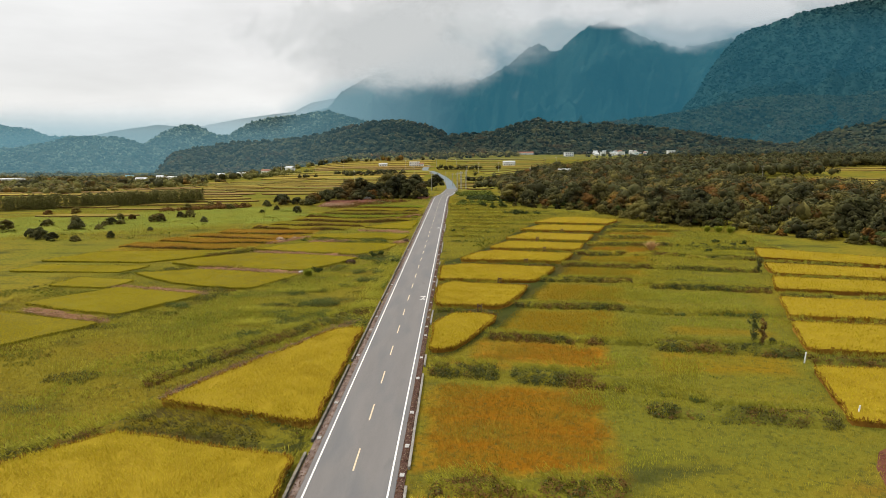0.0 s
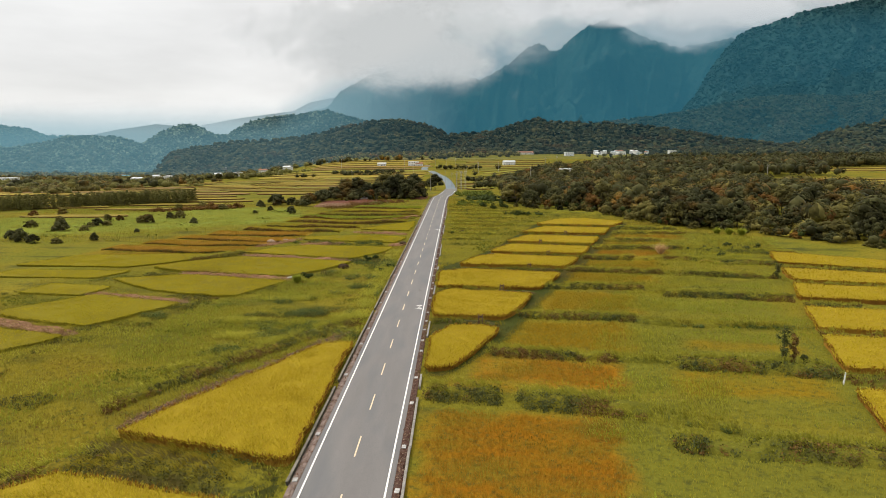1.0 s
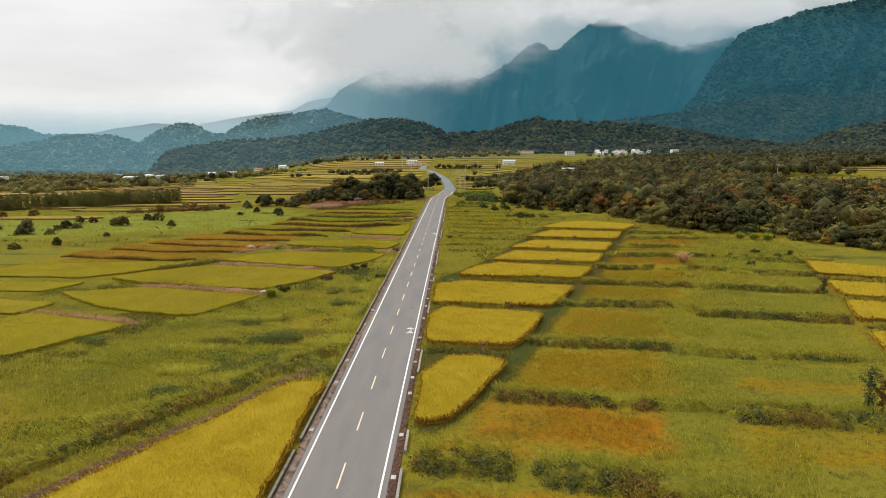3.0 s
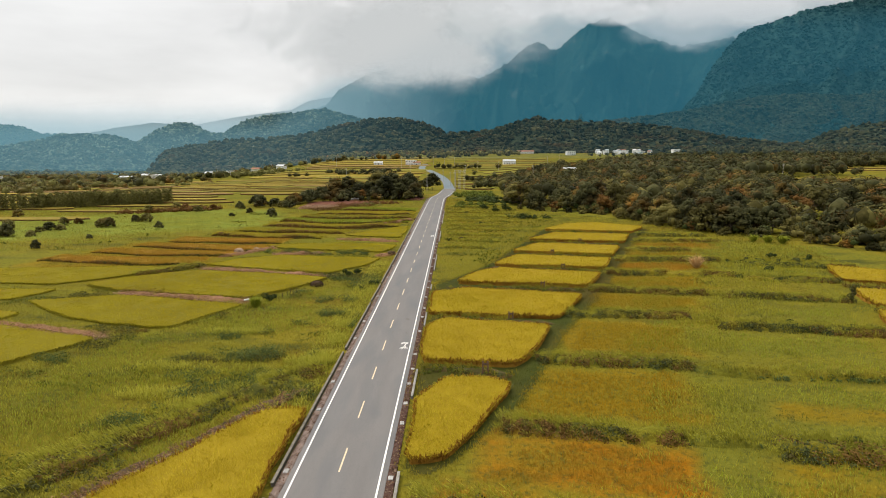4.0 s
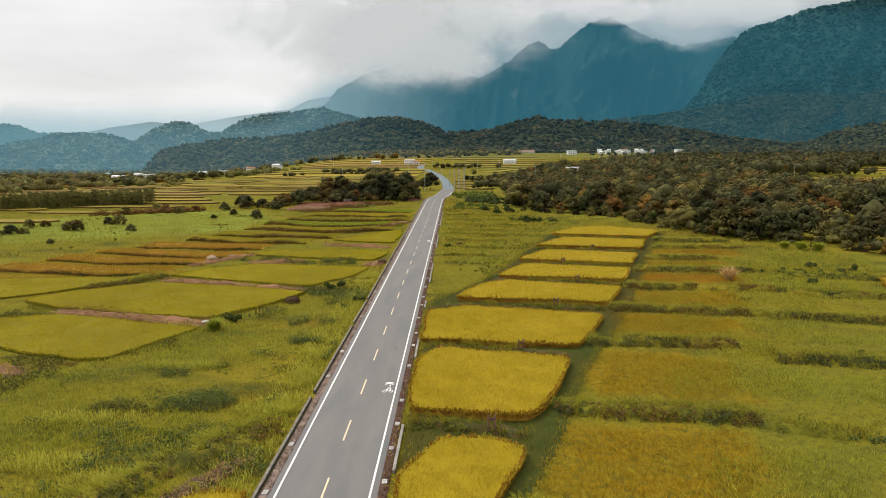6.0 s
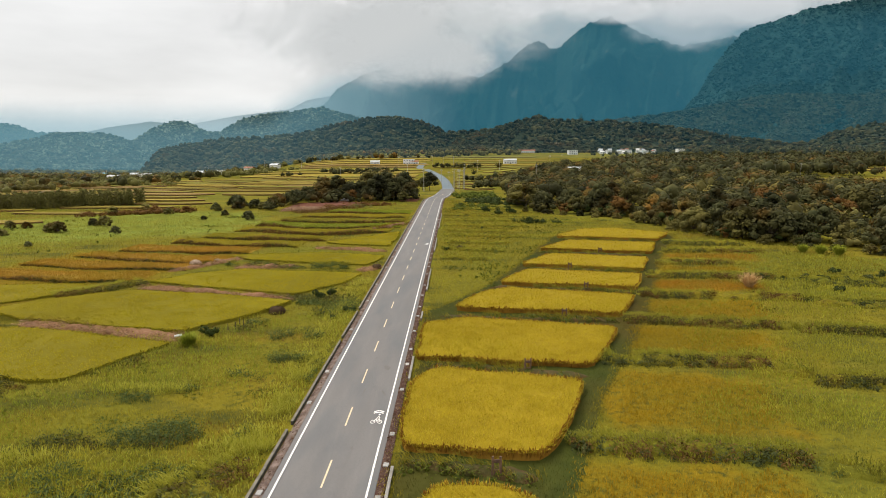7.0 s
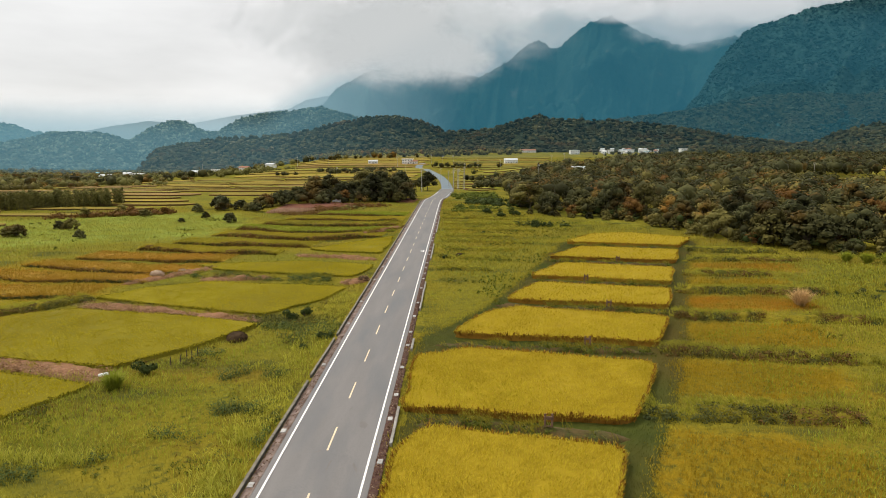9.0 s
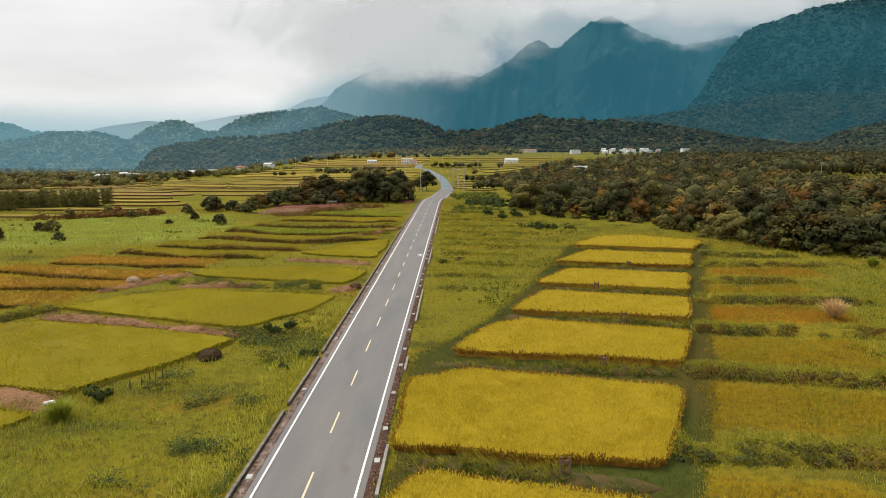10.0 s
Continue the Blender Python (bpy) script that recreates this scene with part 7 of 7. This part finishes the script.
conifer(-56, 297, 11.5, 5)


def gate_pillar(x, y):
    ob = empty("gate_pillar", pose(x, y, float(ground_z(x, y))), "white rendered gate pillar with a wide cap", "pillar")
    part("shaft", box_bm(1.3, 1.0, 4.2, (0, 0, 0), 0.05), WALL_WHITE, ob)
    part("cap", box_bm(2.6, 1.4, 0.7, (0, 0, 4.2), 0.08), WALL_WHITE, ob)


gate_pillar(46, 372)


# ---- houses ----
def house(x, y, w, d, h, yaw, roof, label, storeys=1, gable=True):
    ob = empty("house", pose(x, y, float(ground_z(x, y)) - 0.3, 0, 0, yaw), label, "house", "valley houses")
    part("wall", box_bm(w, d, h + 0.3), WALL_WHITE, ob)
    bm = bmesh.new()
    if gable:
        rise = d * 0.22
        pr = [(-d / 2 - 0.5, h + 0.28), (0, h + 0.3 + rise), (d / 2 + 0.5, h + 0.28), (d / 2 + 0.5, h + 0.48), (0, h + 0.55 + rise), (-d / 2 - 0.5, h + 0.48)]
        a = [bm.verts.new((-w / 2 - 0.4, p, q)) for p, q in pr]
        b = [bm.verts.new((w / 2 + 0.4, p, q)) for p, q in pr]
        bm.faces.new(a[::-1]); bm.faces.new(b)
        for i in range(6):
            bm.faces.new((a[i], a[(i + 1) % 6], b[(i + 1) % 6], b[i]))
        bmesh.ops.recalc_face_normals(bm, faces=bm.faces[:])
    else:
        box_bm(w + 0.6, d + 0.6, 0.35, (0, 0, h + 0.3), 0.05, bm)
    part("roof", bm, roof, ob)
    n = max(2, int(w / 3.2))
    for s in range(storeys):
        z = 0.3 + 1.0 + s * h / storeys
        for i in range(n):
            xx = -w / 2 + (i + 0.5) * w / n
            if s == 0 and i == n // 2:
                part("door", box_bm(1.1, 0.12, 2.1, (xx, -d / 2 - 0.03, 0.3)), DARK_GLASS, ob)
            else:
                win = part("window", box_bm(1.5, 0.10, 1.2, (xx, -d / 2 - 0.02, z)), WALL_WHITE, ob)
                part("pane", box_bm(1.3, 0.06, 1.0, (xx, -d / 2 - 0.06, z + 0.1)), DARK_GLASS, win)
    return ob


house(84, 826, 17, 9, 4.6, 4, ROOF_GREY, "long low white house with a pale sheet roof")
house(-52, 818, 14, 9, 6.4, -3, WALL_WHITE, "white two-storey flat-roofed house beside the road", 2, False)
house(-44, 816, 10, 7, 3.4, -3, ROOF_RED, "low house annex with a faded roof")
house(-98, 822, 12, 7, 3.2, 3, ROOF_GREY, "low white shed with a sheet roof")
house(204, 1013, 15, 10, 6.4, 5, WALL_WHITE, "white two-storey house below the hill", 2, False)
g = np.random.default_rng(31)
for i in range(24):
    u = g.random()
    x = 256 + 58 * g.random() if i < 15 else 322 + 36 * g.random()
    house(x, 1022 + 40 * u + (8 if i >= 15 else 0), g.uniform(4, 7.5), g.uniform(5, 8), g.choice([2.8, 3.2, 5.0, 5.6]), g.uniform(-35, 35), (ROOF_GREY, WALL_WHITE, ROOF_GREY, WALL_WHITE, ROOF_BLUE, ROOF_RED)[i % 6], "white village house with a pale roof", 1, i % 3 != 1)
house(398, 1062, 12, 9, 6, 10, WALL_WHITE, "white two-storey house among trees", 2, False)
house(136, 1085, 30, 9, 4.0, 2, ROOF_RED, "long building with a faded red roof")
house(228, 800, 15, 7, 3.5, 5, ROOF_GREY, "white shed with a sheet roof")
house(196, 790, 13, 7, 3.0, -12, ROOF_GREY, "low grey-roofed shed beside the far fields")
house(128, 740, 9, 5, 2.4, 8, ROOF_BLUE, "small shed with a blue sheet roof")
for x, y, w, h, roof in HOMES:
    house(x, y, w, 8, h, g.uniform(-20, 20), roof, "small white valley house with a pale roof", 1, roof is not WALL_WHITE)
house(-561, 700, 34, 14, 6.5, 8, WALL_WHITE, "large white two-storey farm building in the valley", 2, False)
house(103, 480, 10, 6, 7.2, 5, ROOF_GREY, "pale shed standing among the trees")


# ---- utility poles ----
def utility_pole(h):
    ob = empty("utility_pole", Matrix.Identity(4), "slim grey concrete utility pole with cross-arms", "utility pole", "utility poles")
    part("post", tube(bmesh.new(), (0, 0, -0.5), (0, 0, h), 0.19, 0.11, 8), POLE_GREY, ob)
    for z in (h - 0.5, h - 1.4):
        part("cross_arm", box_bm(2.2, 0.12, 0.12, (0, 0.16, z)), STEEL, ob)
        for x in (-0.95, -0.45, 0.45, 0.95):
            part("insulator", tube(bmesh.new(), (x, 0.16, z + 0.12), (x, 0.16, z + 0.34), 0.05, 0.03, 6), WALL_WHITE, ob)
    return ob


POLE = utility_pole(13.0)
POLE.matrix_world = pose(-8.2, 357, float(ground_z(-8.2, 357)))
for i, (x, y, s) in enumerate(((9.5, 352, 1.0), (12.5, 372, 1.0), (15.5, 410, 1.0), (12, 430, 1.05), (9, 455, 1.0), (13, 470, 1.1), (5, 500, 1), (16, 395, 1.1), (-2, 545, 1), (-40, 640, 1), (-100, 585, 1), (-60, 760, 1), (-150, 790, 1), (-226, 752, 1.1), (-185, 770, 1.1), (-300, 760, 1), (20, 640, 1), (36, 700, 1), (60, 690, 1), (130, 690, 1.1), (190, 760, 1.2), (118, 700, 1), (72, 470, 1.2), (-20, 800, 1), (-5, 780, 1), (8, 760, 1.1), (255, 440, 0.9))):
    copy_thing(POLE, pose(x, y, float(ground_z(x, y)), 0, 0, i * 17 % 40 - 20) @ Matrix.Diagonal((1, 1, s, 1)))


# ---- small things ----
DARK_HEAP = leaf_mat("dark_rotting_straw", (0.03, 0.02, 0.012), (0.055, 0.035, 0.02), (0.13, 0.08, 0.04), 1.0, spread=0.5)


def heap(x, y, r, seed, label, mat=None, squash=0.6):
    """A loose heap of stalks over a lumpy core."""
    v, f = crowns(np.array([[0, 0, r * 0.25]]), np.array([r * 0.85]), seed, 3, 0.12, squash)
    ob = mesh_from("straw_heap", v, f, mat or DARK_HEAP, None, label, True)
    ob.matrix_world = pose(x, y, float(ground_z(x, y)))
    tagged(ob, category="heap", group="straw heaps")
    v, f = leaf_cloud([[0, 0, r * 0.25]], [r], 420, 0.2, seed, squash, 0.85)
    mesh_from("straw", v, f, mat or DARK_HEAP, ob, kind="stuff")



heap(-17.6, 96.6, 1.3, 5, "dark rotting straw heap beside a paddy")
heap(-6.5, 130.5, 1.1, 6, "dark straw heap on an earth bank")
heap(11.2, 155.5, 0.9, 7, "dark straw heap in the meadow")
pipe = part("drain_pipe", tube(bmesh.new(), (-0.45, 0, 0.25), (0.45, 0.1, 0.42), 0.16, 0.16, 10), WALL_WHITE)
pipe.matrix_world = pose(-26.6, 82.6, float(ground_z(-26.6, 82.6)) + 0.35)
tagged(pipe, "short white plastic drain pipe on an earth bank", "pipe")
PALE_STRAW = plain_mat("pale_dry_reeds", (0.46, 0.34, 0.24), (0.33, 0.22, 0.14), 2.0, 0.95, bumpd=0.1)
heap(-46.5, 134.2, 1.3, 8, "heap of pale dry reeds on a bank", PALE_STRAW)
heap(-43.0, 137.2, 0.9, 9, "small heap of pale dry reeds on a bank", PALE_STRAW)
for i, (x, y) in enumerate(((-21.8, 87.4), (-20.9, 87.9), (-20.8, 89.3), (-20.4, 89.7), (-20.0, 90.4))):
    ob = part("stake", tube(bmesh.new(), (0, 0, -0.2), (0.03, 0.02, 0.95 + 0.1 * (i % 3)), 0.07, 0.05, 6), BARK)
    ob.matrix_world = pose(x, y, float(ground_z(x, y)))
    tagged(ob, "short dark wooden stake at the paddy edge", "stake", "stakes by the paddy")


def sluice(x, y):
    """Two wooden posts and boards where water steps down to the next plot."""
    ob = empty("sluice_gate", pose(x, y, float(ground_z(x, y))), "small weathered wooden sluice between rice plots", "sluice", "sluices between plots")
    for s in (-0.3, 0.3):
        part("post", tube(bmesh.new(), (s, 0, -0.2), (s, 0.05, 1.75), 0.11, 0.09, 6), WOOD_POST, ob)
    for z in (0.1, 0.42, 1.25):
        part("board", box_bm(0.8, 0.08, 0.28, (0, 0, z), 0.01), WOOD_POST, ob)


for x, y in ((13.2, 50.2), (18.2, 71.9), (26.1, 93.0), (33.0, 110.3), (33.5, 128.3), (44, 146.6)):
    sluice(x, y)
for x, y in ((55.5, 26.0), (51.8, 9.5)):
    ob = part("marker_post", tube(bmesh.new(), (0, 0, -0.2), (0.1, 0, 1.5), 0.09, 0.08, 6), WALL_WHITE)
    ob.matrix_world = pose(x, y, float(ground_z(x, y)))
    tagged(ob, "short white marker post at the field corner", "post", "white marker posts")
for i, t in enumerate(KINDS + [SLIM]):
    t.matrix_world = pose(190 + i * 9, 240 + 3 * i, float(ground_z(190, 240)))
    t["group"] = "trees of the grove"
